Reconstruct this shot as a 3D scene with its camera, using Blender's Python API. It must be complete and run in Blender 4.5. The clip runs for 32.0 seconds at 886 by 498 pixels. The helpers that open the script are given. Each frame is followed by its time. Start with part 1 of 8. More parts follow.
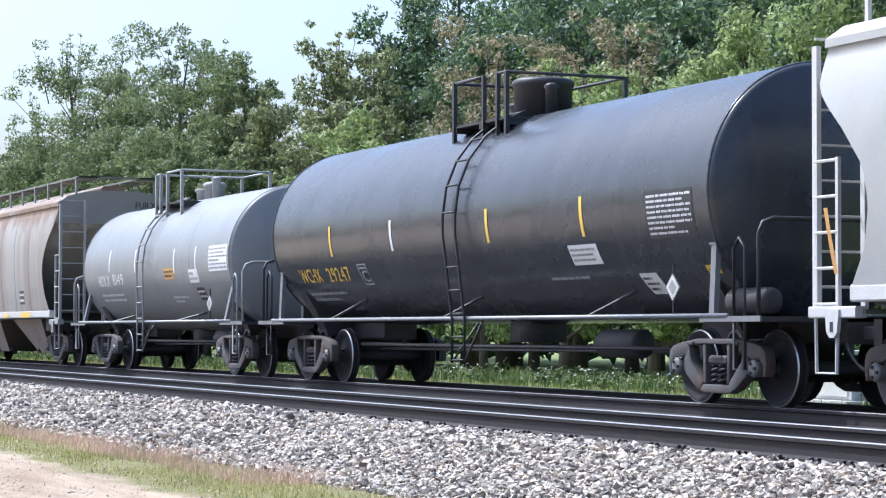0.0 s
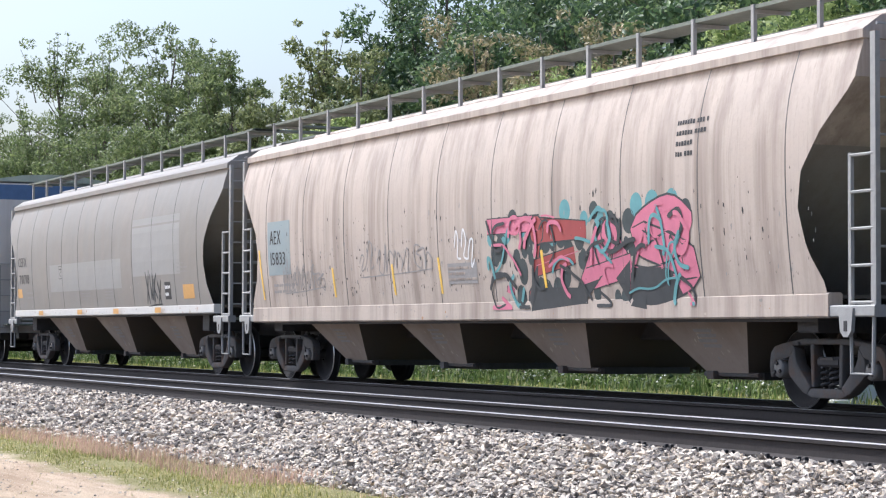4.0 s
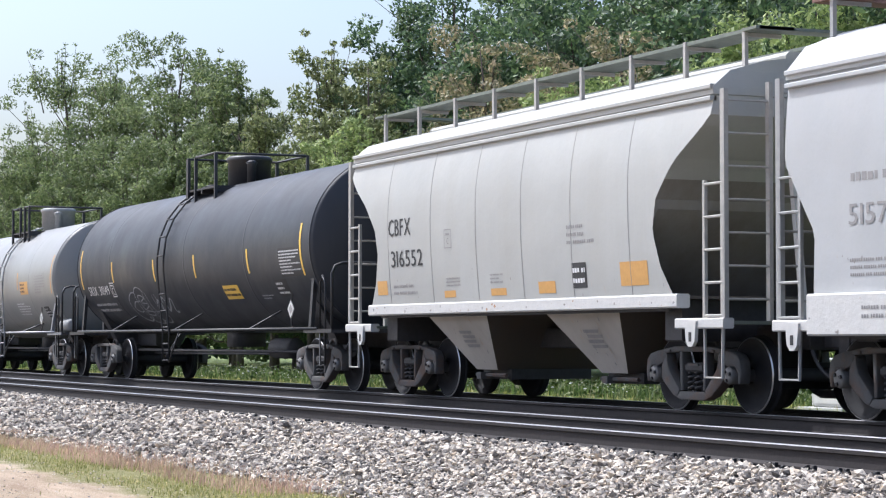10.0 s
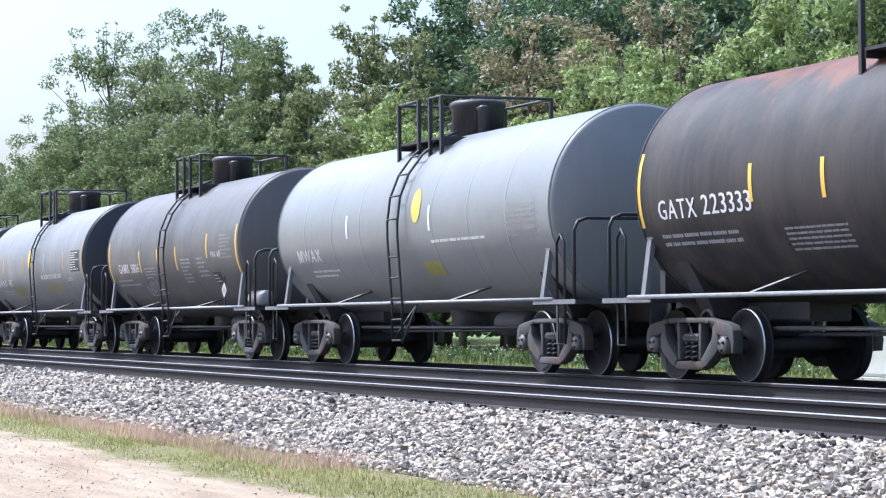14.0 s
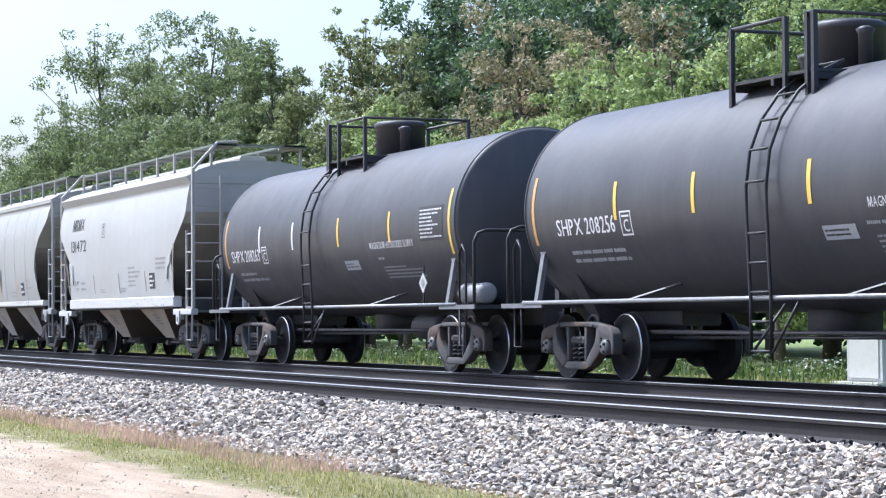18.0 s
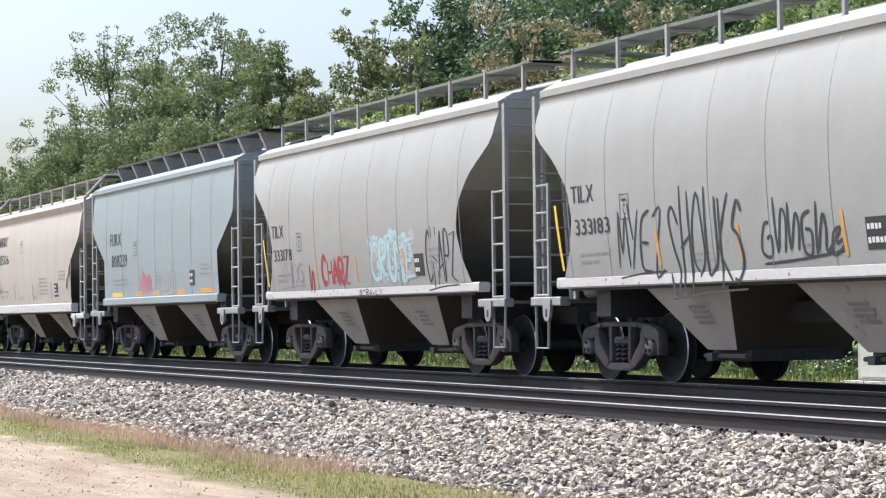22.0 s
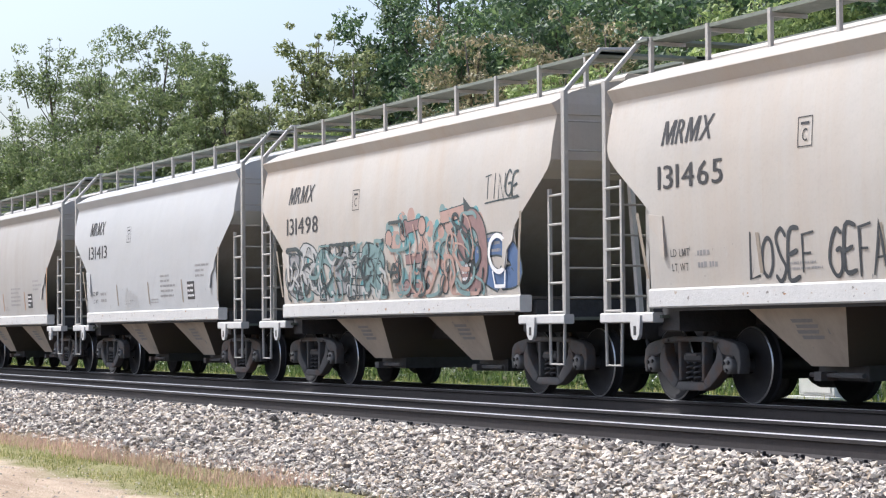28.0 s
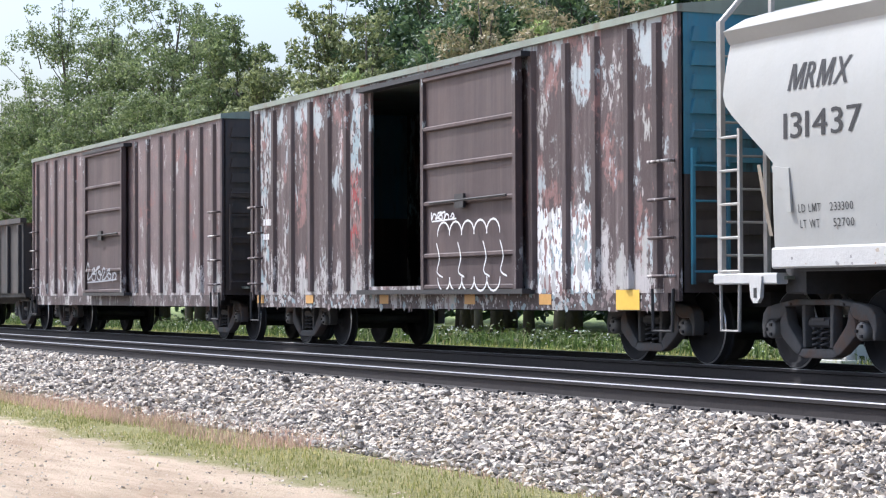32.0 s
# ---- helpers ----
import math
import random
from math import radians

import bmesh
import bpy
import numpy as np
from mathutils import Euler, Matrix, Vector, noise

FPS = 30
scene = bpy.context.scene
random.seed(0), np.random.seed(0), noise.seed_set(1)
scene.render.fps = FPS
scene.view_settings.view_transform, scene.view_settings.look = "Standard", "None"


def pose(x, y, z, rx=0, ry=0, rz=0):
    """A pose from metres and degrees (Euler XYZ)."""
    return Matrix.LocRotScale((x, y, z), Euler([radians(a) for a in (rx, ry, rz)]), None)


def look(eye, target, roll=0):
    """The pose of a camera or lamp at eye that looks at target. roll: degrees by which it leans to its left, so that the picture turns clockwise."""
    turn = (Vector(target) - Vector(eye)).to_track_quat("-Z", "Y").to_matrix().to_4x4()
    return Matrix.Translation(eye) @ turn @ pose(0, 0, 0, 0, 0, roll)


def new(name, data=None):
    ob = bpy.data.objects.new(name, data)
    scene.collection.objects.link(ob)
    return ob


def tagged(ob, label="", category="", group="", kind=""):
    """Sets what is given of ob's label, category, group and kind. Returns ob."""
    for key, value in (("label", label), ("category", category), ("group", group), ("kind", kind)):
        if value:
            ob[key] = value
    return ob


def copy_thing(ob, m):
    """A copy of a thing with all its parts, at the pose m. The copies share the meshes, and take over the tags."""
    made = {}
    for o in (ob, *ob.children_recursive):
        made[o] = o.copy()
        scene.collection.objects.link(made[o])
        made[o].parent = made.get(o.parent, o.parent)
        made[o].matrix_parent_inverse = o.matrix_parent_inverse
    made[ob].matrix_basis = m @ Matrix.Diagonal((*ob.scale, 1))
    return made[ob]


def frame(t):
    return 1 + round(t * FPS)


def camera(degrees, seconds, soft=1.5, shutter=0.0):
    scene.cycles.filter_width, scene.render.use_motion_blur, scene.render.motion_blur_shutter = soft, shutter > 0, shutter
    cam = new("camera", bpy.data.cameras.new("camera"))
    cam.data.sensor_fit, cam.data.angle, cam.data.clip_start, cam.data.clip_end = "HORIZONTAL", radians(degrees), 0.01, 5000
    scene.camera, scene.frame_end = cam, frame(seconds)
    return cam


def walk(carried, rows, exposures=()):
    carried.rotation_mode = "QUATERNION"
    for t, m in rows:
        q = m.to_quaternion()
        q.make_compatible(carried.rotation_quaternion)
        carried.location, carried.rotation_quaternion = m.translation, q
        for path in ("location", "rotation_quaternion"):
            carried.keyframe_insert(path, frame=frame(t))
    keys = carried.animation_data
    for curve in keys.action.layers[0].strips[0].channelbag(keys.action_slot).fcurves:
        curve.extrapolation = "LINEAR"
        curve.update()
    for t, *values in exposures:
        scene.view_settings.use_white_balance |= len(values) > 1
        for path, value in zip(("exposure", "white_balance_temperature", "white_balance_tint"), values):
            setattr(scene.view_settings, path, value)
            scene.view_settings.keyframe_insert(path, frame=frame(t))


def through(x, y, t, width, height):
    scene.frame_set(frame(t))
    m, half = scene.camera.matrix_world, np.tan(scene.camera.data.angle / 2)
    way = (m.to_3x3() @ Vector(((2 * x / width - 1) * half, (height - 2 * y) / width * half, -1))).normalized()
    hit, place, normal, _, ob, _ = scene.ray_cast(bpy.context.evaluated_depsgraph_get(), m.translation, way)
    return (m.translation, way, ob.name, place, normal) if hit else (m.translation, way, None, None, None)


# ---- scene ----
SKY, SUN = 0.15, 2.75
EXPOSURE = [(0, 0.86, 5360, 10), (1.2, 0.96, 5360, 10), (2.5, 0.83, 5580, 10), (4.5, 0.70, 5820, 10), (7, 0.58, 5940, 10), (9, 0.58, 5940, 10), (10.5, 0.74, 5560, 10), (12, 0.94, 5360, 10), (18, 0.96, 5360, 10), (19.2, 0.86, 5680, 10), (20.5, 0.70, 5920, 10), (23.5, 0.70, 5920, 10), (25.5, 0.70, 5900, 10), (30.5, 0.70, 5880, 10), (32, 0.82, 5700, 10)]
EYE = (0.0, -14.86, 0.87)
# seconds, heading left of the track's normal, tilt, roll (degrees)
AIM = [
    (0, 66.05, 2.15, 0.17), (0.5, 65.94, 2.08, 0.15), (1, 65.97, 2.12, 0.14), (1.5, 66.12, 2.18, 0.14),
    (2, 66.22, 2.15, 0.14), (2.5, 66.14, 2.09, 0.16), (4.5, 65.56, 2.18, 0.12), (5, 65.37, 2.21, 0.06),
    (5.5, 65.17, 2.23, -0.05), (6, 64.95, 2.24, -0.07), (6.5, 64.77, 2.22, -0.09), (7, 64.61, 2.18, -0.03),
    (7.5, 64.51, 2.16, 0.04), (8, 64.50, 2.16, 0.16), (8.5, 64.67, 2.19, 0.21), (9, 65.06, 2.29, 0.16),
    (9.5, 65.55, 2.36, 0.08), (10, 65.93, 2.37, 0.03), (10.5, 66.17, 2.33, 0.02), (11, 66.39, 2.22, -0.04),
    (11.5, 66.62, 2.02, -0.18), (12, 66.79, 1.86, -0.34), (12.5, 66.94, 1.79, -0.46), (13, 67.03, 1.77, -0.55),
    (13.5, 67.08, 1.73, -0.59), (15.5, 66.75, 1.70, -0.60), (16, 66.67, 1.81, -0.55), (16.5, 66.71, 1.89, -0.46),
    (17, 66.78, 1.90, -0.38), (17.5, 66.81, 1.85, -0.34), (18, 66.80, 1.78, -0.38), (18.5, 66.81, 1.77, -0.45),
    (19, 66.84, 1.78, -0.50), (19.5, 66.88, 1.81, -0.54), (20, 66.96, 1.81, -0.54), (20.5, 67.08, 1.81, -0.54),
    (21, 67.16, 1.79, -0.57), (21.5, 67.16, 1.79, -0.61), (22, 67.06, 1.80, -0.61), (22.5, 66.89, 1.79, -0.56),
    (23, 66.68, 1.80, -0.45), (23.5, 66.48, 1.85, -0.35), (24, 66.35, 1.91, -0.32), (24.5, 66.24, 1.96, -0.35),
    (26.5, 65.56, 2.33, -0.18), (27, 65.47, 2.27, -0.24), (27.5, 65.49, 2.22, -0.34), (28, 65.58, 2.16, -0.45),
    (28.5, 65.62, 2.06, -0.53), (29, 65.67, 1.93, -0.58), (29.5, 65.77, 1.75, -0.62), (30, 65.87, 1.58, -0.66),
    (30.5, 65.91, 1.44, -0.65), (31, 65.94, 1.35, -0.57), (31.5, 65.98, 1.27, -0.41), (32, 65.90, 1.18, -0.24),
]
FOV = 22.65
# seconds and metres that the train has rolled
ROLLED = [
    (0, 0.00), (1, 13.21), (2, 26.42), (3, 39.63), (4, 52.84), (5, 66.04), (6, 79.23), (7, 92.42),
    (8, 105.60), (9, 118.78), (10, 131.94), (11, 145.09), (12, 158.22), (13, 171.35), (14, 184.46), (15, 197.57),
    (16, 210.67), (17, 223.80), (18, 236.99), (19, 250.24), (20, 263.56), (21, 276.91), (22, 290.25), (23, 303.58),
    (24, 316.91), (25, 330.23), (26, 343.54), (27, 356.84), (28, 370.13), (29, 383.42), (30, 396.76), (31, 410.13),
    (32, 423.54),
]

cam = camera(FOV, 32.0, soft=1.2)


def aim(yaw, tilt, roll):
    a, b = radians(yaw), radians(tilt)
    way = Vector((-math.sin(a) * math.cos(b), math.cos(a) * math.cos(b), math.sin(b)))
    return look(EYE, Vector(EYE) + 10 * way, roll)


walk(cam, [(t, aim(y, p, r)) for t, y, p, r in AIM], EXPOSURE)

# ---------------------------------------------------------------- light
SUN_ELEVATION, SUN_AZIMUTH = 56, 214      # azimuth: degrees from +x, anticlockwise
world = bpy.data.worlds.new("world")
scene.world = world
world.use_nodes = True
wn = world.node_tree.nodes
sky = wn.new("ShaderNodeTexSky")
sky.sky_type, sky.sun_disc = "NISHITA", False
sky.sun_elevation, sky.sun_rotation = radians(SUN_ELEVATION), radians(90 - SUN_AZIMUTH)
sky.air_density, sky.dust_density, sky.ozone_density = 1.0, 5.0, 1.0
world.node_tree.links.new(sky.outputs["Color"], wn["Background"].inputs["Color"])
wn["Background"].inputs["Strength"].default_value = SKY
sun = new("sun", bpy.data.lights.new("sun", "SUN"))
sun.data.energy, sun.data.angle, sun.data.color = SUN, radians(0.6), (1.0, 0.955, 0.89)
sun_way = Vector((math.cos(radians(SUN_AZIMUTH)) * math.cos(radians(SUN_ELEVATION)),
                  math.sin(radians(SUN_AZIMUTH)) * math.cos(radians(SUN_ELEVATION)), math.sin(radians(SUN_ELEVATION))))
sun.matrix_world = look(sun_way * 60, (0, 0, 0))

# ---------------------------------------------------------------- materials


class Nodes:
    """A short way to write node materials."""

    def __init__(self, name):
        self.mat = bpy.data.materials.new(name)
        self.mat.use_nodes = True
        self.tree = self.mat.node_tree
        self.bsdf = self.tree.nodes["Principled BSDF"]
        self.out = self.tree.nodes["Material Output"]
        self.coord = self.tree.nodes.new("ShaderNodeTexCoord")

    def link(self, a, b):
        self.tree.links.new(a, b)

    def put(self, socket, value):
        if isinstance(value, bpy.types.NodeSocket):
            self.link(value, socket)
        elif isinstance(value, tuple) and len(value) == 3 and socket.type == "RGBA":
            socket.default_value = (*value, 1)
        else:
            socket.default_value = value

    def place(self, scale=(1, 1, 1)):
        n = self.tree.nodes.new("ShaderNodeMapping")
        self.link(self.coord.outputs["Object"], n.inputs["Vector"])
        n.inputs["Scale"].default_value = scale
        info = self.tree.nodes.new("ShaderNodeObjectInfo")
        mul = self.tree.nodes.new("ShaderNodeMath")
        mul.operation = "MULTIPLY"
        mul.inputs[1].default_value = 40.0
        self.link(info.outputs["Random"], mul.inputs[0])
        self.link(mul.outputs[0], n.inputs["Location"])
        return n.outputs[0]

    def noise(self, scale, detail=4.0, rough=0.55, stretch=(1, 1, 1)):
        n = self.tree.nodes.new("ShaderNodeTexNoise")
        self.link(self.place(stretch), n.inputs["Vector"])
        n.inputs["Scale"].default_value, n.inputs["Detail"].default_value, n.inputs["Roughness"].default_value = scale, detail, rough
        return n.outputs["Fac"]

    def voronoi(self, scale, feature="F1", out="Distance"):
        n = self.tree.nodes.new("ShaderNodeTexVoronoi")
        n.feature = feature
        self.link(self.place(), n.inputs["Vector"])
        n.inputs["Scale"].default_value = scale
        return n.outputs[out]

    def ramp(self, fac, *stops):
        n = self.tree.nodes.new("ShaderNodeValToRGB")
        self.link(fac, n.inputs["Fac"])
        e = n.color_ramp.elements
        while len(e) < len(stops):
            e.new(0.5)
        for k, (at, c) in zip(e, stops):
            k.position, k.color = at, (*c, 1) if isinstance(c, tuple) else (c, c, c, 1)
        return n.outputs["Color"]

    def mix(self, fac, a, b, how="MIX"):
        n = self.tree.nodes.new("ShaderNodeMix")
        n.data_type, n.blend_type = "RGBA", how
        self.put(n.inputs[0], fac)
        self.put(n.inputs[6], a)
        self.put(n.inputs[7], b)
        return n.outputs[2]

    def math(self, how, a, b=0.0):
        n = self.tree.nodes.new("ShaderNodeMath")
        n.operation = how
        self.put(n.inputs[0], a)
        self.put(n.inputs[1], b)
        return n.outputs[0]

    def axis(self, k, scale=1.0):
        n = self.tree.nodes.new("ShaderNodeSeparateXYZ")
        self.link(self.coord.outputs["Object"], n.inputs[0])
        return self.math("MULTIPLY", n.outputs[k], scale)

    def done(self, color, rough=0.6, metal=0.0, bump=None, height=0.01):
        self.put(self.bsdf.inputs["Base Color"], color)
        self.put(self.bsdf.inputs["Roughness"], rough)
        self.put(self.bsdf.inputs["Metallic"], metal)
        if bump is not None:
            n = self.tree.nodes.new("ShaderNodeBump")
            n.inputs["Strength"].default_value, n.inputs["Distance"].default_value = 1.0, height
            self.link(bump, n.inputs["Height"])
            self.link(n.outputs[0], self.bsdf.inputs["Normal"])
        return self.mat


def shade(c, k):
    return tuple(min(1.0, v * k) for v in c)


def paint(name, color, grime=0.35, rust=0.0, rough=0.45, rust_color=(0.23, 0.10, 0.05), grime_color=(0.16, 0.13, 0.105), cut=0.5, streaks=1.6, rust_above=None, shine=0.5):
    """Railcar paint: dust in vertical streaks, blotches, scuffs and, where asked, rust."""
    n = Nodes(name)
    streak = n.noise(streaks, 6, 0.65, (1.0, 1.0, 0.05))
    blotch = n.noise(0.7, 5, 0.6)
    fine = n.noise(22, 3, 0.6)
    c = n.mix(n.ramp(blotch, (0.3, 0.0), (0.75, 1.0)), shade(color, 0.9), shade(color, 1.06))
    c = n.mix(n.math("MULTIPLY", n.ramp(streak, (cut - 0.08, 0.0), (cut + 0.25, 1.0)), grime), c, grime_color)
    c = n.mix(n.math("MULTIPLY", n.ramp(fine, (0.5, 0.0), (0.8, 1.0)), 0.25 * grime), c, shade(color, 0.55))
    if rust:
        spread = n.noise(0.9, 8, 0.7, (1.0, 1.0, 0.3))
        if rust_above is not None:
            spread = n.math("ADD", spread, n.ramp(n.math("SUBTRACT", n.axis(2), rust_above), (0.0, 0.0), (0.9, 0.34)))
            spread = n.math("SUBTRACT", spread, 0.17)
        c = n.mix(n.math("MULTIPLY", n.ramp(spread, (0.62 - 0.3 * rust, 0.0), (0.74 - 0.3 * rust, 1.0)), 0.9), c,
                  n.mix(n.noise(6, 5), rust_color, shade(rust_color, 0.5)))
    r = n.ramp(blotch, (0.3, rough - 0.06), (0.7, rough + 0.14))
    n.bsdf.inputs["Specular IOR Level"].default_value = shine
    fresh = n.noise(14, 6, 0.7, (1.0, 1.0, 0.03))
    c = n.mix(n.math("MULTIPLY", n.ramp(fresh, (0.55, 0.0), (0.75, 1.0)), 0.45 * grime), c, grime_color)
    dents = n.math("ADD", n.noise(0.9, 2, 0.5), n.math("MULTIPLY", n.noise(3.0, 5, 0.6), 0.25))
    return n.done(c, r, 0.0, dents, 0.022)


def plain(name, color, rough=0.6, metal=0.0, vary=0.3, scale=9.0, bump=0.004):
    n = Nodes(name)
    c = n.mix(n.noise(scale, 5, 0.65), shade(color, 1 - vary), shade(color, 1 + vary))
    return n.done(c, rough, metal, n.noise(scale * 3, 4) if bump else None, bump)


M = {}
M["steel"] = plain("dark_steel", (0.045, 0.043, 0.045), 0.7, 0.0, 0.5)


def cast_steel():
    n = Nodes("dusty_cast_steel")
    c = n.mix(n.noise(5, 6, 0.7), (0.055, 0.054, 0.056), (0.125, 0.12, 0.116))
    c = n.mix(n.ramp(n.noise(2.2, 6, 0.7), (0.48, 0.0), (0.62, 1.0)), c, n.mix(n.noise(9, 4), (0.14, 0.09, 0.066), (0.085, 0.06, 0.05)))
    return n.done(c, 0.8, 0.0, n.noise(25, 5, 0.7), 0.01)


M["frame_steel"] = cast_steel()
M["wheel"] = plain("wheel_steel", (0.017, 0.016, 0.018), 0.85, 0.0, 0.5, 6)
M["tread"] = plain("polished_tread", (0.52, 0.52, 0.53), 0.28, 0.9, 0.15)
M["cap"] = plain("bearing_cap", (0.17, 0.165, 0.16), 0.55, 0.2, 0.3)
M["black"] = plain("black_fittings", (0.026, 0.026, 0.029), 0.5, 0.0, 0.4)
M["rod"] = plain("bare_pipe", (0.28, 0.28, 0.29), 0.45, 0.4, 0.3)
M["dusty_rod"] = plain("dusty_brace", (0.19, 0.19, 0.195), 0.6, 0.1, 0.35)
M["post_grey"] = plain("dusty_pale_steelwork", (0.37, 0.355, 0.33), 0.55, 0.0, 0.25)
M["white_fitting"] = plain("white_fittings", (0.55, 0.54, 0.52), 0.5, 0.0, 0.15)
M["grey_fitting"] = plain("grey_fittings", (0.30, 0.30, 0.295), 0.55, 0.0, 0.25)
M["ink"] = plain("black_stencil", (0.03, 0.03, 0.032), 0.6, 0.0, 0.3, 14, 0)
M["chalk"] = plain("white_stencil", (0.72, 0.72, 0.72), 0.6, 0.0, 0.12, 14, 0)
M["dim_chalk"] = plain("faded_white_stencil", (0.36, 0.37, 0.39), 0.6, 0.0, 0.2, 14, 0)
M["dim_ink"] = plain("faded_black_stencil", (0.27, 0.26, 0.255), 0.6, 0.0, 0.25, 14, 0)
M["yellow"] = plain("yellow_reflector", (0.78, 0.50, 0.07), 0.4, 0.0, 0.15, 14, 0)
M["orange"] = plain("orange_reflector", (0.57, 0.31, 0.09), 0.45, 0.0, 0.2, 14, 0)
M["rust_tape"] = plain("weathered_reflector", (0.36, 0.20, 0.10), 0.6, 0.0, 0.3, 14, 0)
M["dull_tape"] = plain("grey_brown_reflector", (0.27, 0.225, 0.175), 0.6, 0.0, 0.3, 14, 0)
M["grey_tape"] = plain("dull_reflector", (0.25, 0.23, 0.21), 0.6, 0.0, 0.2, 14, 0)
M["red"] = plain("red_paint", (0.34, 0.03, 0.045), 0.5, 0.0, 0.2, 10, 0)
M["pink"] = plain("pink_spray", (0.55, 0.16, 0.24), 0.6, 0.0, 0.25, 5, 0)
M["teal"] = plain("teal_spray", (0.11, 0.29, 0.31), 0.6, 0.0, 0.3, 5, 0)
M["aqua"] = plain("pale_aqua_spray", (0.38, 0.56, 0.58), 0.6, 0.0, 0.2, 5, 0)
M["salmon"] = plain("salmon_spray", (0.52, 0.31, 0.24), 0.6, 0.0, 0.25, 5, 0)
M["spray_orange"] = plain("orange_spray", (0.56, 0.24, 0.13), 0.6, 0.0, 0.25, 5, 0)
M["maroon"] = plain("maroon_spray", (0.30, 0.05, 0.05), 0.6, 0.0, 0.25, 5, 0)
M["navy"] = plain("navy_spray", (0.07, 0.13, 0.26), 0.6, 0.0, 0.25, 5, 0)
M["sky_spray"] = plain("light_blue_spray", (0.28, 0.52, 0.70), 0.6, 0.0, 0.25, 5, 0)
M["silver"] = plain("silver_spray", (0.42, 0.42, 0.41), 0.5, 0.0, 0.25, 5, 0)
M["spray_black"] = plain("black_spray", (0.035, 0.04, 0.045), 0.6, 0.0, 0.4, 5, 0)
M["smoke"] = plain("dark_grey_green_spray", (0.035, 0.05, 0.053), 0.6, 0.0, 0.35, 5, 0)
M["teal_grey"] = plain("grey_teal_spray", (0.17, 0.26, 0.255), 0.6, 0.0, 0.3, 5, 0)
M["dull_salmon"] = plain("dull_salmon_spray", (0.40, 0.26, 0.215), 0.6, 0.0, 0.3, 5, 0)
M["spray_white"] = plain("white_spray", (0.78, 0.78, 0.77), 0.6, 0.0, 0.1, 5, 0)
M["olive"] = plain("yellow_green_scrawl", (0.30, 0.28, 0.08), 0.7, 0.0, 0.4, 5, 0)
M["inside_shade"] = plain("shaded_interior", (0.02, 0.018, 0.016), 0.9)
M["galvanised"] = plain("weathered_grating", (0.16, 0.18, 0.15), 0.65, 0.1, 0.4)
M["concrete"] = plain("pale_concrete", (0.48, 0.48, 0.47), 0.8, 0.0, 0.15, 3)
M["bone"] = plain("weathered_white_paint", (0.44, 0.43, 0.42), 0.7, 0.0, 0.25, 9, 0)
M["dusty_pink"] = plain("faded_pink_paint", (0.25, 0.155, 0.145), 0.7, 0.0, 0.3, 9, 0)
M["ice"] = plain("faded_pale_blue_paint", (0.29, 0.36, 0.385), 0.7, 0.0, 0.25, 9, 0)
M["brown_chip"] = plain("bare_brown_primer", (0.085, 0.058, 0.056), 0.7, 0.0, 0.4, 9, 0)
M["dull_chip"] = plain("dull_pinkish_grey_paint", (0.26, 0.205, 0.20), 0.7, 0.0, 0.3, 9, 0)
M["wood"] = plain("creosoted_wood", (0.06, 0.045, 0.035), 0.85, 0.0, 0.5, 12, 0.01)

# ---------------------------------------------------------------- mesh building


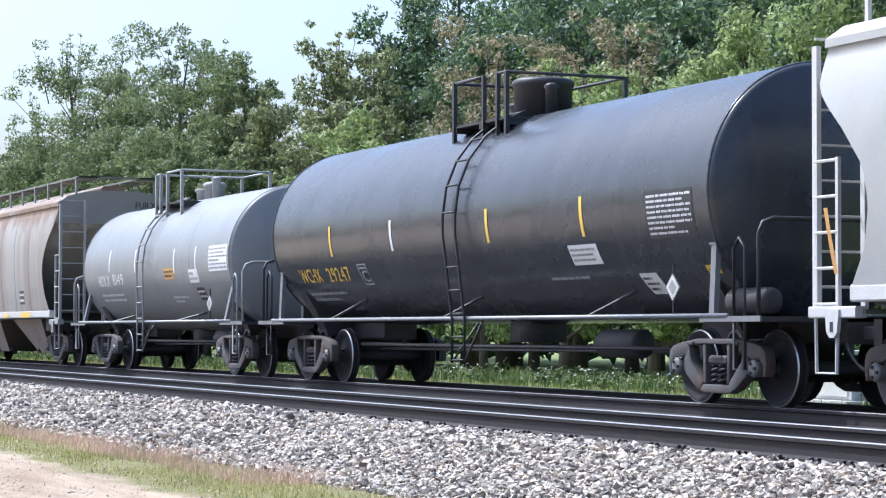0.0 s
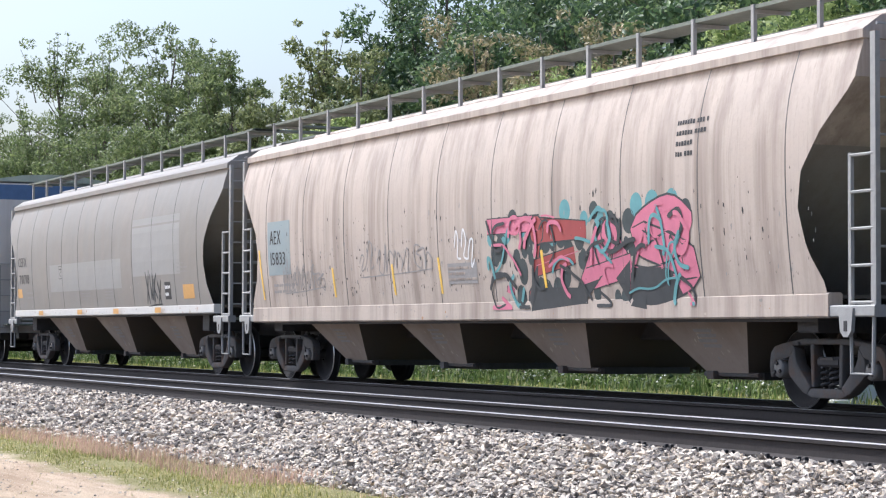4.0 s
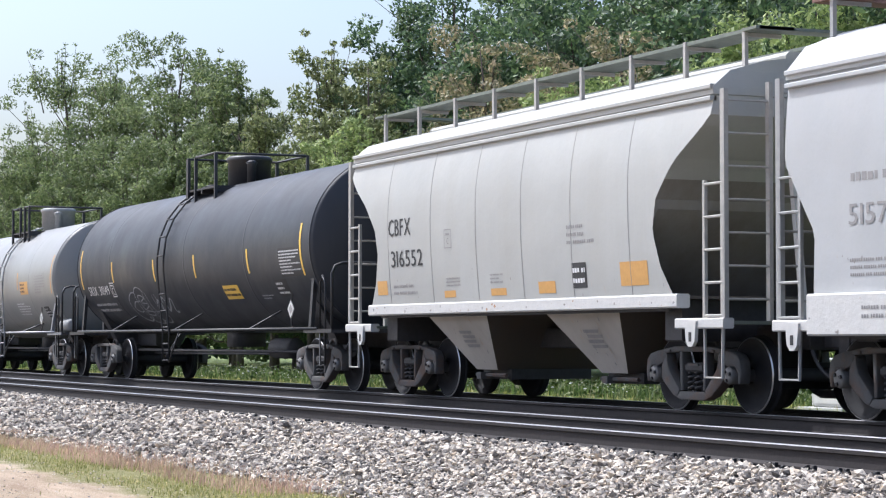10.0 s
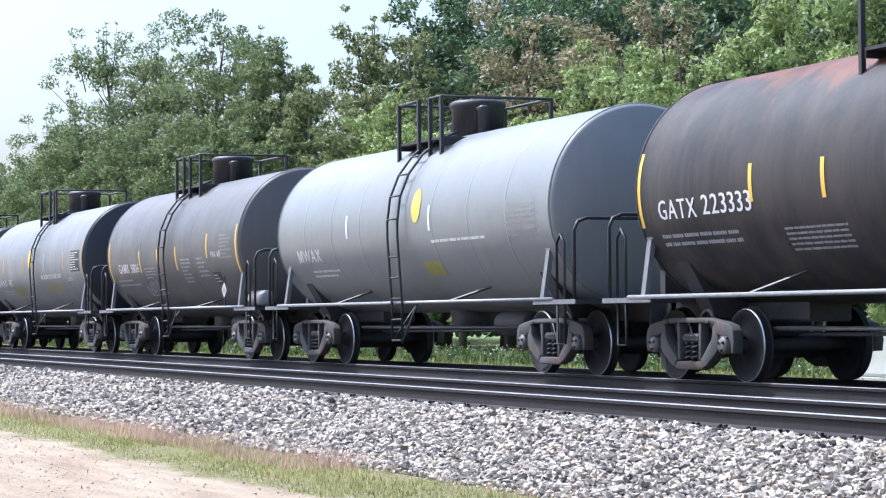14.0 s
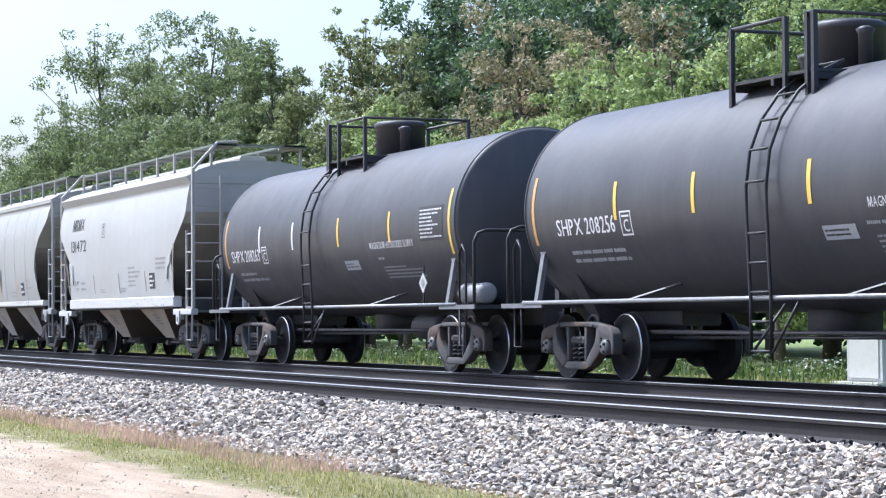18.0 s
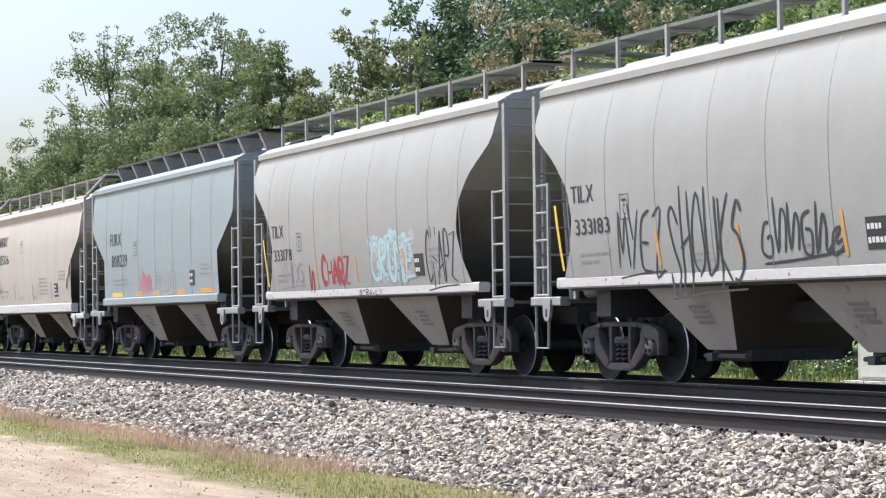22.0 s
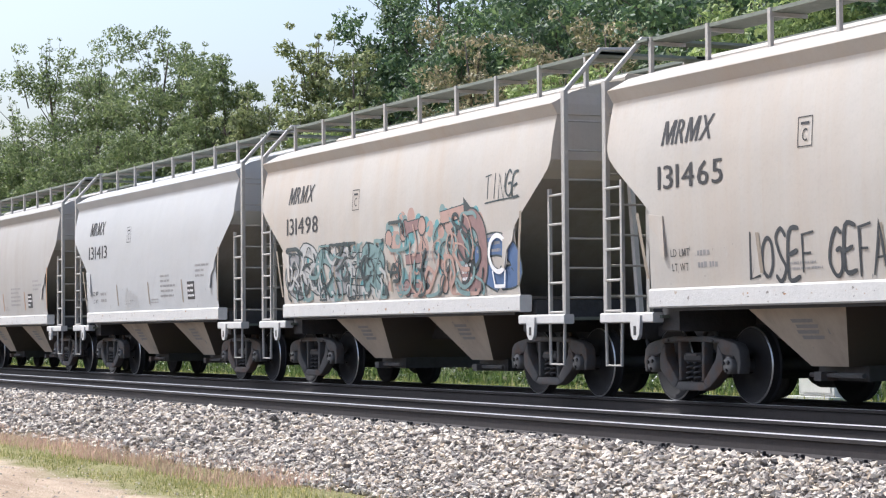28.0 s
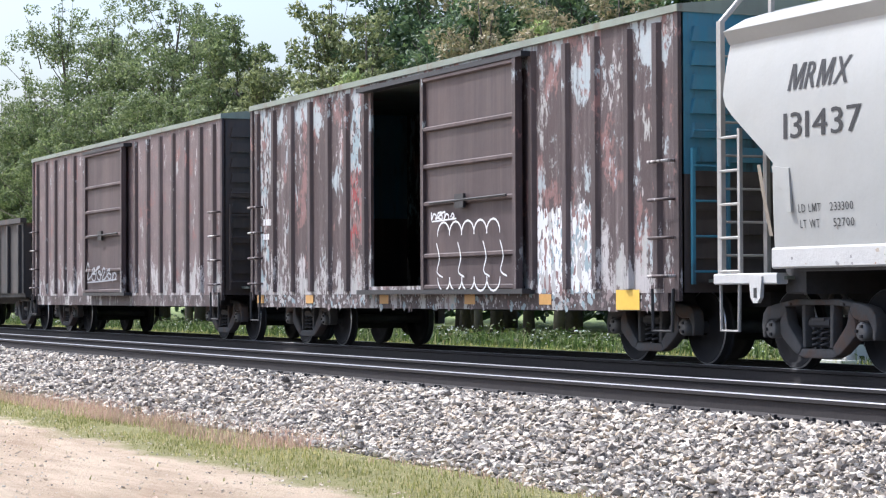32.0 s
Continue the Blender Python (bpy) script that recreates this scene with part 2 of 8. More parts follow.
class Mesh:
    """Collects vertices and faces, then links them as one mesh object."""

    def __init__(self):
        self.v, self.f, self.m, self.s, self.mats = [], [], [], [], []
        self.cur, self.smooth = 0, False

    def use(self, mat, smooth=False):
        mat = M[mat] if isinstance(mat, str) else mat
        if mat not in self.mats:
            self.mats.append(mat)
        self.cur, self.smooth = self.mats.index(mat), smooth
        return self

    def add(self, verts, faces):
        k = len(self.v)
        self.v.extend(verts)
        for f in faces:
            self.f.append([k + i for i in f])
            self.m.append(self.cur)
            self.s.append(self.smooth)
        return self

    def box(self, x0, x1, y0, y1, z0, z1, b=0.0):
        """A box; b chamfers the edges that run along x."""
        if b <= 0:
            p = [(x, y, z) for x in (x0, x1) for y in (y0, y1) for z in (z0, z1)]
            return self.add(p, [(0, 1, 3, 2), (4, 6, 7, 5), (0, 4, 5, 1), (2, 3, 7, 6), (0, 2, 6, 4), (1, 5, 7, 3)])
        ring = [(y0 + b, z0), (y1 - b, z0), (y1, z0 + b), (y1, z1 - b), (y1 - b, z1), (y0 + b, z1), (y0, z1 - b), (y0, z0 + b)]
        p = [(x, y, z) for x in (x0, x1) for y, z in ring]
        return self.add(p, [tuple(range(7, -1, -1)), tuple(range(8, 16))] + [(i, (i + 1) % 8, 8 + (i + 1) % 8, 8 + i) for i in range(8)])

    def prism(self, poly, y0, y1):
        """A polygon in (x, z), carried from y0 to y1."""
        n = len(poly)
        p = [(x, y0, z) for x, z in poly] + [(x, y1, z) for x, z in poly]
        return self.add(p, [tuple(range(n)), tuple(range(2 * n - 1, n - 1, -1))] + [(i, n + i, n + (i + 1) % n, (i + 1) % n) for i in range(n)])

    def prism_x(self, poly, x0, x1):
        """A polygon in (y, z), carried from x0 to x1."""
        n = len(poly)
        p = [(x0, y, z) for y, z in poly] + [(x1, y, z) for y, z in poly]
        return self.add(p, [tuple(range(n)), tuple(range(2 * n - 1, n - 1, -1))] + [(i, n + i, n + (i + 1) % n, (i + 1) % n) for i in range(n)])

    def tube(self, path, r, sides=6):
        """A pipe along a path of points."""
        pts = [Vector(p) for p in path]
        rings = []
        up = Vector((0.13, 0.31, 0.94))
        for i, p in enumerate(pts):
            way = (pts[min(i + 1, len(pts) - 1)] - pts[max(i - 1, 0)]).normalized()
            if abs(way.dot(up)) > 0.95:
                up = Vector((0.9, 0.3, 0.1))
            a = way.cross(up).normalized()
            c = way.cross(a)
            rr = r[i] if isinstance(r, (list, tuple)) else r
            rings.append([p + rr * (math.cos(t) * a + math.sin(t) * c) for t in (2 * math.pi * k / sides for k in range(sides))])
        n = len(rings)
        faces = [(i * sides + k, i * sides + (k + 1) % sides, (i + 1) * sides + (k + 1) % sides, (i + 1) * sides + k)
                 for i in range(n - 1) for k in range(sides)]
        faces += [tuple(range(sides - 1, -1, -1)), tuple(range((n - 1) * sides, n * sides))]
        return self.add([tuple(q) for ring in rings for q in ring], faces)

    def lathe(self, profile, sides=24, axis="x", at=(0, 0, 0), caps=True):
        """A profile of (along, radius) turned round an axis."""
        p = []
        for u, r in profile:
            for k in range(sides):
                t = 2 * math.pi * k / sides
                a, c = r * math.cos(t), r * math.sin(t)
                q = (u, a, c) if axis == "x" else (a, u, c) if axis == "y" else (a, c, u)
                p.append((q[0] + at[0], q[1] + at[1], q[2] + at[2]))
        n = len(profile)
        faces = [(i * sides + k, i * sides + (k + 1) % sides, (i + 1) * sides + (k + 1) % sides, (i + 1) * sides + k)
                 for i in range(n - 1) for k in range(sides)]
        if caps:
            faces += [tuple(range(sides - 1, -1, -1)), tuple(range((n - 1) * sides, n * sides))]
        return self.add(p, faces)

    def data(self, name):
        me = bpy.data.meshes.new(name)
        me.from_pydata(self.v, [], self.f)
        for mat in self.mats:
            me.materials.append(mat)
        me.polygons.foreach_set("material_index", self.m)
        me.polygons.foreach_set("use_smooth", self.s)
        bm = bmesh.new()
        bm.from_mesh(me)
        bmesh.ops.recalc_face_normals(bm, faces=bm.faces)
        bm.to_mesh(me)
        bm.free()
        me.update()
        return me


def part(name, mesh, parent, label="", at=None):
    """One mesh object under a thing or a part."""
    ob = new(name, mesh.data(name) if isinstance(mesh, Mesh) else mesh)
    ob.parent = parent
    if at is not None:
        ob.matrix_basis = at
    return tagged(ob, label)


def thing(name, mesh, label, category, group="", kind="", at=None):
    ob = new(name, mesh.data(name) if isinstance(mesh, Mesh) else mesh)
    if at is not None:
        ob.matrix_basis = at
    return tagged(ob, label, category, group, kind)

# ---------------------------------------------------------------- ground
TRAIN_Y, NEAR_Y = 0.0, -3.85
HEAD = 0.752                      # rail head's middle from the track's middle


def ground_height(x, y):
    pts = ((-3000, -0.68), (-10.5, -0.66), (-8.5, -0.62), (-7.0, -0.60), (-5.25, -0.235), (2.0, -0.235), (3.4, -0.42), (9, -0.40), (3000, -0.40))
    for (a, za), (b, zb) in zip(pts, pts[1:]):
        if y <= b:
            z = za + (zb - za) * (y - a) / (b - a)
            break
    if y < -5.6 or y > 3.0:
        z += 0.035 * noise.noise(Vector((x * 0.5, y * 0.9, 0))) * min(1.0, abs(y + 5.6))
    return z


def ballast_material():
    n = Nodes("crushed_stone_ballast")
    cell = n.voronoi(19.0, out="Color")
    edge = n.voronoi(19.0, "DISTANCE_TO_EDGE")
    # dark base: shade in the gaps between loose stones is put into the colour
    c = n.ramp(cell, (0.1, (0.04, 0.037, 0.035)), (0.5, (0.10, 0.092, 0.085)), (0.9, (0.19, 0.175, 0.16)))
    c = n.mix(n.ramp(edge, (0.0, 0.0), (0.12, 1.0)), (0.08, 0.075, 0.07), c)
    return n.done(c, 0.85, 0.0, edge, 0.04)


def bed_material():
    n = Nodes("stained_shaded_bed")
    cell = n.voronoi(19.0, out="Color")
    # near black: stained stone, with the shade between the tracks put into the colour
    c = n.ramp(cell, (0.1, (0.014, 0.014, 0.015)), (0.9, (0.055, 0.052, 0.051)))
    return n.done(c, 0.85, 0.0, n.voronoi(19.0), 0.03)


def verge_material():
    """Sandy lane on the camera's side, with a ragged edge of grass."""
    n = Nodes("sandy_lane_and_verge")
    edge = n.math("ADD", n.axis(1), n.math("MULTIPLY", n.noise(0.9, 6, 0.7), 1.3))
    grass = n.ramp(n.math("ADD", n.math("MULTIPLY", edge, 1.4), 11.9), (0.3, 0.0), (0.7, 1.0))
    sand = n.mix(n.ramp(n.noise(1.1, 7, 0.7, (0.35, 1.8, 1)), (0.35, 0.0), (0.6, 1.0)), (0.44, 0.315, 0.205), (0.67, 0.53, 0.38))
    sand = n.mix(n.ramp(n.noise(45, 3), (0.55, 0.0), (0.75, 0.6)), sand, (0.48, 0.37, 0.28))
    turf = n.mix(n.noise(5, 5), (0.20, 0.205, 0.055), (0.38, 0.33, 0.15))
    return n.done(n.mix(grass, sand, turf), 0.9, 0.0, n.noise(11, 9, 0.8), 0.07)


def meadow_material():
    n = Nodes("rough_grass")
    c = n.mix(n.noise(0.6, 6, 0.65), (0.10, 0.16, 0.035), (0.23, 0.28, 0.085))
    c = n.mix(n.ramp(n.noise(7, 4), (0.45, 0.0), (0.7, 0.6)), c, (0.28, 0.27, 0.12))
    return n.done(c, 0.9, 0.0, n.noise(18, 5), 0.06)


M["ballast"], M["bed"], M["verge"], M["meadow"] = ballast_material(), bed_material(), verge_material(), meadow_material()


def build_ground():
    xs = [-3000, -900, -400, -220] + [-150 + 1.0 * i for i in range(151)] + [6, 14, 40, 120, 400, 900, 3000]
    ys = [-3000, -400, -60, -20, -14, -12, -11, -10.2, -9.6, -9.2, -8.8, -8.4, -8.0, -7.6, -7.2, -6.95, -6.5, -6.0, -5.6, -5.25,
          -4, -2, 0, 2.0, 2.7, 3.4, 4.4, 5.5, 7, 9, 12, 16, 24, 40, 90, 400, 3000]
    g = Mesh()
    g.v = [(x, y, ground_height(x, y)) for x in xs for y in ys]
    ny = len(ys)
    for mat in ("verge", "ballast", "bed", "meadow"):
        g.use(mat)
    for i in range(len(xs) - 1):
        for j in range(ny - 1):
            g.f.append([i * ny + j, (i + 1) * ny + j, (i + 1) * ny + j + 1, i * ny + j + 1])
            y = ys[j]
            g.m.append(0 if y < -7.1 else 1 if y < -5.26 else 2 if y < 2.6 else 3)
            g.s.append(True)
    return thing("ground", g, "sandy lane, grass verge, pale ballast slope and rough grass beyond the tracks", "ground", kind="structure")


build_ground()


def rail_mesh(length):
    g = Mesh()
    prof = [(-0.075, -0.187), (0.075, -0.187), (0.075, -0.172), (0.014, -0.150), (0.009, -0.05), (0.036, -0.038), (0.037, -0.006), (0.031, 0.0),
            (-0.031, 0.0), (-0.037, -0.006), (-0.036, -0.038), (-0.009, -0.05), (-0.014, -0.150), (-0.075, -0.172)]
    n = len(prof)
    g.use("rail_side")
    g.use("rail_top")
    g.v = [(x, y, z) for x in (-length / 2, length / 2) for y, z in prof]
    for i in range(n):
        g.f.append([i, (i + 1) % n, n + (i + 1) % n, n + i])
        g.m.append(1 if i in (6, 7, 8) else 0)
        g.s.append(False)
    return g


M["rail_side"] = plain("rusty_rail_web", (0.022, 0.0175, 0.0175), 0.8, 0.0, 0.5, 7)
M["rail_top"] = plain("polished_rail_head", (0.32, 0.32, 0.335), 0.40, 0.5, 0.25, 9, 0)
rail_data = rail_mesh(1200).data("rail")
for y in (NEAR_Y - HEAD, NEAR_Y + HEAD, -HEAD, HEAD):
    thing("rail", rail_data, "steel rail with a polished head and brown web, spiked to ties", "rail", "rails of two tracks", at=pose(-150, y, 0))


def build_tie(spiked):
    tie = thing("railway_tie", Mesh().use("wood").box(-0.115, 0.115, -1.3, 1.3, -0.40, -0.199, 0.02),
                "dark creosoted timber tie bedded in ballast", "railway tie", "ties under the tracks", at=pose(0, 0, -50))
    for side in (-1, 1):
        y = side * HEAD
        part("tie_plate", Mesh().use("rail_side").box(-0.09, 0.09, y - 0.19, y + 0.19, -0.199, -0.186), tie)
    if spiked:
        for sx in (-0.05, 0.05):
            for sy in (-0.10, 0.10):
                x, y = sx, -HEAD + sy
                part("spike", Mesh().use("black").box(x - 0.013, x + 0.013, y - 0.018, y + 0.018, -0.187, -0.150, 0.004), tie)
        for sx in (-0.135, 0.135):
            part("rail_anchor", Mesh().use("black").box(sx - 0.013, sx + 0.013, -HEAD - 0.10, -HEAD + 0.09, -0.205, -0.172, 0.008), tie)
    return tie


for spiked, count, start, y in ((True, 112, -8, NEAR_Y), (False, 90, -16, TRAIN_Y)):
    first = build_tie(spiked)
    for k in range(count):
        copy_thing(first, pose(start - 0.53 * k + random.uniform(-0.05, 0.05), y, 0, 0, 0, random.uniform(-1.5, 1.5)))
    for ob in (first, *first.children_recursive):
        bpy.data.objects.remove(ob)


def scatter(name, base_v, base_f, places, sizes, mats, label, category, rng, flat=0.75, lean=1.0):
    """Many small solids joined into one mesh: each a turned, squeezed copy of a base solid."""
    n, k = len(places), len(base_v)
    q = rng.normal(size=(n, 4))
    q /= np.linalg.norm(q, axis=1)[:, None]
    w, x, y, z = q.T
    rot = np.stack([1 - 2 * (y * y + z * z), 2 * (x * y - z * w), 2 * (x * z + y * w), 2 * (x * y + z * w), 1 - 2 * (x * x + z * z), 2 * (y * z - x * w),
                    2 * (x * z - y * w), 2 * (y * z + x * w), 1 - 2 * (x * x + y * y)], 1).reshape(n, 3, 3)
    squeeze = rng.uniform(0.42, 1.1, (n, 1, 3)) * sizes[:, None, None]
    jitter = 1 + rng.uniform(-0.42, 0.42, (n, k, 1))
    v = np.einsum("nij,nkj->nki", rot, base_v[None] * jitter * squeeze)
    v[:, :, 2] *= flat
    v += places[:, None, :]
    f = (base_f[None] + (np.arange(n) * k)[:, None, None]).reshape(-1, base_f.shape[1])
    me = bpy.data.meshes.new(name)
    me.from_pydata(v.reshape(-1, 3).tolist(), [], f.tolist())
    for m in mats:
        me.materials.append(m)
    return tagged(new(name, me), label, category, kind="stuff")


def stone_material():
    n = Nodes("broken_granite")
    geo = n.tree.nodes.new("ShaderNodeNewGeometry")
    c = n.ramp(geo.outputs["Random Per Island"], (0.0, (0.07, 0.063, 0.06)), (0.28, (0.24, 0.21, 0.185)), (0.48, (0.59, 0.515, 0.43)), (0.85, (0.79, 0.71, 0.60)), (1.0, (0.54, 0.42, 0.30)))
    c = n.mix(n.math("MULTIPLY", n.noise(60, 3), 0.3), c, (0.36, 0.32, 0.265))
    return n.done(c, 0.85, 0.0, n.noise(70, 3), 0.01)


M["stone"] = stone_material()
T = (1 + 5 ** 0.5) / 2
OCT_V = np.array([(1, 0, 0), (-1, 0, 0), (0, 1, 0), (0, -1, 0), (0, 0, 1), (0, 0, -1)], float)
OCT_F = np.array([(0, 2, 4), (2, 1, 4), (1, 3, 4), (3, 0, 4), (2, 0, 5), (1, 2, 5), (3, 1, 5), (0, 3, 5)])


def build_ballast():
    rng = np.random.default_rng(5)
    for count, x0, x1, v, f, lo, hi in ((46000, -25, -9, OCT_V, OCT_F, 0.018, 0.056), (28000, -44, -25, OCT_V, OCT_F, 0.024, 0.066), (7000, -85, -44, OCT_V, OCT_F, 0.04, 0.09)):
        xs, ys = rng.uniform(x0, x1, count), -7.25 + 2.55 * rng.beta(1.15, 1.0, count)
        size = lo + (hi - lo) * rng.beta(1.4, 2.0, count)
        zs = np.array([ground_height(a, b) for a, b in zip(xs, ys)]) + size * rng.uniform(-0.5, 1.3, count)
        scatter("ballast_stones", v, f, np.stack([xs, ys, zs], 1), size, [M["stone"]], "pale grey and pinkish crushed stones on the slope below the track", "gravel", rng)


build_ballast()


def build_lane_stones():
    rng = np.random.default_rng(15)
    count = 2600
    xs, ys = rng.uniform(-55, -8, count), rng.uniform(-11.5, -8.2, count)
    size = rng.uniform(0.006, 0.022, count)
    zs = np.array([ground_height(p, q) for p, q in zip(xs, ys)]) + size * 0.2
    scatter("lane_pebbles", OCT_V, OCT_F, np.stack([xs, ys, zs], 1), size, [M["stone"]], "small stones on the sandy lane", "gravel", rng)


build_lane_stones()


def build_clods():
    rng = np.random.default_rng(16)
    count = 7000
    xs, ys = rng.uniform(-50, -9, count), rng.uniform(-11.2, -8.3, count)
    keep = np.array([noise.noise(Vector((p * 0.9, q * 2.2, 5))) + 0.2 > rng.uniform(-0.2, 0.7) for p, q in zip(xs, ys)])
    xs, ys = xs[keep], ys[keep]
    size = 0.006 + 0.03 * rng.beta(1.1, 4.0, len(xs))
    zs = np.array([ground_height(p, q) for p, q in zip(xs, ys)]) + size * 0.1
    scatter("lane_clods", OCT_V, OCT_F, np.stack([xs, ys, zs], 1), size, [M["clod"]], "crumbs and clods of dry sandy soil on the lane", "soil", rng, 0.6)


M["clod"] = plain("dry_sandy_clods", (0.68, 0.55, 0.43), 0.95, 0.0, 0.35, 3)
build_clods()


def blades(name, n, area, height, width, colors, label, rng, heads=0.0):
    """Grass: bent blades of three triangles, joined."""
    x0, x1, y0, y1 = area
    xs, ys = rng.uniform(x0, x1, n), y0 + (y1 - y0) * rng.beta(1.6, 1.6, n)
    keep = [noise.noise(Vector((a * 0.7, b * 1.3, 3))) + 0.35 > rng.uniform(-0.3, 0.5) for a, b in zip(xs, ys)]
    xs, ys = xs[keep], ys[keep]
    n = len(xs)
    zs = np.array([ground_height(a, b) for a, b in zip(xs, ys)])
    turn, h, w = rng.uniform(0, 2 * np.pi, n), height * rng.uniform(0.35, 1.1, n) ** 1.3, width * rng.uniform(0.6, 1.3, n)
    bend = h * rng.uniform(0.1, 0.6, n)
    ax, ay = np.cos(turn), np.sin(turn)
    p = np.zeros((n, 5, 3))
    for k, (side, up, out) in enumerate(((-1, 0, 0), (1, 0, 0), (-0.7, 0.55, 0.35), (0.7, 0.55, 0.35), (0, 1, 1))):
        p[:, k, 0] = xs - ay * side * w + ax * bend * out
        p[:, k, 1] = ys + ax * side * w + ay * bend * out
        p[:, k, 2] = zs + h * up - 0.01
    base = np.array([(0, 1, 3), (0, 3, 2), (2, 3, 4)])
    f = (base[None] + (np.arange(n) * 5)[:, None, None]).reshape(-1, 3)
    me = bpy.data.meshes.new(name)
    me.from_pydata(p.reshape(-1, 3).tolist(), [], f.tolist())
    me.materials.append(colors)
    return tagged(new(name, me), label, "grass", kind="stuff")


def leafy(name, *stops, through=0.52, scale=0.5):
    """Leaf or blade: colour by the piece, some light passing through."""
    n = Nodes(name)
    geo = n.tree.nodes.new("ShaderNodeNewGeometry")
    c = n.ramp(geo.outputs["Random Per Island"], *stops)
    c = n.mix(n.math("MULTIPLY", n.ramp(n.noise(scale, 3), (0.35, 0.0), (0.65, 1.0)), 0.55), c, n.mix(1.0, c, (0.55, 0.62, 0.5), "MULTIPLY"))
    n.done(c, 0.55)
    t = n.tree.nodes.new("ShaderNodeBsdfTranslucent")
    n.link(c, t.inputs["Color"])
    mix = n.tree.nodes.new("ShaderNodeMixShader")
    mix.inputs[0].default_value = through
    n.link(n.bsdf.outputs[0], mix.inputs[1])
    n.link(t.outputs[0], mix.inputs[2])
    n.link(mix.outputs[0], n.out.inputs["Surface"])
    return n.mat


M["blade"] = leafy("verge_grass", (0.0, (0.17, 0.185, 0.05)), (0.5, (0.34, 0.335, 0.11)), (1.0, (0.56, 0.47, 0.24)))
M["redtop"] = leafy("reddish_seed_heads", (0.0, (0.46, 0.29, 0.23)), (0.6, (0.60, 0.41, 0.33)), (1.0, (0.54, 0.46, 0.28)))
M["weed"] = leafy("tall_weeds", (0.0, (0.05, 0.085, 0.028)), (0.6, (0.13, 0.19, 0.055)), (0.9, (0.24, 0.27, 0.11)), (1.0, (0.36, 0.34, 0.20)))


def build_grass():
    rng = np.random.default_rng(8)
    blades("verge_grass", 40000, (-58, -8, -8.75, -7.2), 0.058, 0.0055, M["blade"], "low green and straw-coloured grass along the lane", rng)
    blades("reddish_grass", 26000, (-58, -20, -7.95, -6.85), 0.14, 0.005, M["redtop"], "reddish seed heads at the foot of the ballast", rng)
    blades("reddish_tufts", 1600, (-23, -8, -7.5, -6.95), 0.09, 0.005, M["redtop"], "thin reddish tufts at the foot of the ballast", rng)
    blades("lane_weeds", 260, (-50, -8, -10.6, -8.6), 0.05, 0.008, M["blade"], "sparse weeds on the sandy lane", rng)
    blades("trackside_grass", 30000, (-150, -18, 3.2, 8.4), 0.17, 0.012, M["blade"], "grass beyond the tracks", rng)
    blades("tall_weeds", 20000, (-150, -22, 7.4, 10.8), 0.40, 0.018, M["weed"], "tall flowering weeds in front of the wood", rng)


build_grass()


def build_flowers():
    """White flower heads over the weeds."""
    rng = np.random.default_rng(31)
    n = 2600
    xs, ys = rng.uniform(-110, -22, n), rng.uniform(7.6, 10.6, n)
    keep = np.array([noise.noise(Vector((p * 0.25, q * 0.4, 7))) > 0.05 for p, q in zip(xs, ys)])
    xs, ys = xs[keep], ys[keep]
    zs = np.array([ground_height(p, q) for p, q in zip(xs, ys)]) + rng.uniform(0.16, 0.46, len(xs))
    scatter("weed_flowers", OCT_V * np.array([1, 1, 0.5]), OCT_F, np.stack([xs, ys, zs], 1), rng.uniform(0.018, 0.045, len(xs)), [M["petal"]], "small white flower heads among the weeds", "flowers", rng)
    n = 14000
    xs, ys = rng.uniform(-115, -22, n), rng.uniform(7.6, 11.2, n)
    mound = np.array([0.5 + 0.9 * noise.noise(Vector((p * 0.55, q * 0.8, 2))) for p, q in zip(xs, ys)])
    zs = np.array([ground_height(p, q) for p, q in zip(xs, ys)]) + rng.uniform(0.0, 0.6, n) * np.clip(mound, 0.15, 1.2)
    scatter("weed_leaves", OCT_V * np.array([1, 1, 0.12]), OCT_F, np.stack([xs, ys, zs], 1), rng.uniform(0.03, 0.085, n), [M["weed"]], "broad leaves of weeds in front of the wood", "weeds", rng)


M["petal"] = plain("white_petals", (0.62, 0.63, 0.60), 0.7, 0.0, 0.1, 9, 0)
build_flowers()

# ---------------------------------------------------------------- trees
M["bark"] = plain("grey_bark", (0.11, 0.09, 0.075), 0.9, 0.0, 0.4, 4, 0.03)
M["leaf_grey"] = leafy("grey_green_leaves", (0.0, (0.12, 0.16, 0.066)), (0.5, (0.19, 0.24, 0.10)), (1.0, (0.285, 0.33, 0.155)), through=0.52)
M["leaf_oak"] = leafy("dark_green_leaves", (0.0, (0.045, 0.085, 0.045)), (0.6, (0.115, 0.185, 0.085)), (1.0, (0.25, 0.34, 0.14)), through=0.35)
M["leaf_bright"] = leafy("bright_green_leaves", (0.0, (0.17, 0.24, 0.085)), (0.5, (0.33, 0.41, 0.15)), (1.0, (0.50, 0.56, 0.24)), through=0.45)
M["leaf_olive"] = leafy("olive_green_leaves", (0.0, (0.13, 0.155, 0.065)), (0.5, (0.25, 0.285, 0.12)), (1.0, (0.40, 0.42, 0.20)), through=0.42)
M["leaf_brown"] = leafy("browning_leaves", (0.0, (0.13, 0.145, 0.07)), (0.5, (0.31, 0.29, 0.155)), (0.8, (0.44, 0.355, 0.22)), (1.0, (0.55, 0.45, 0.29)), through=0.4)


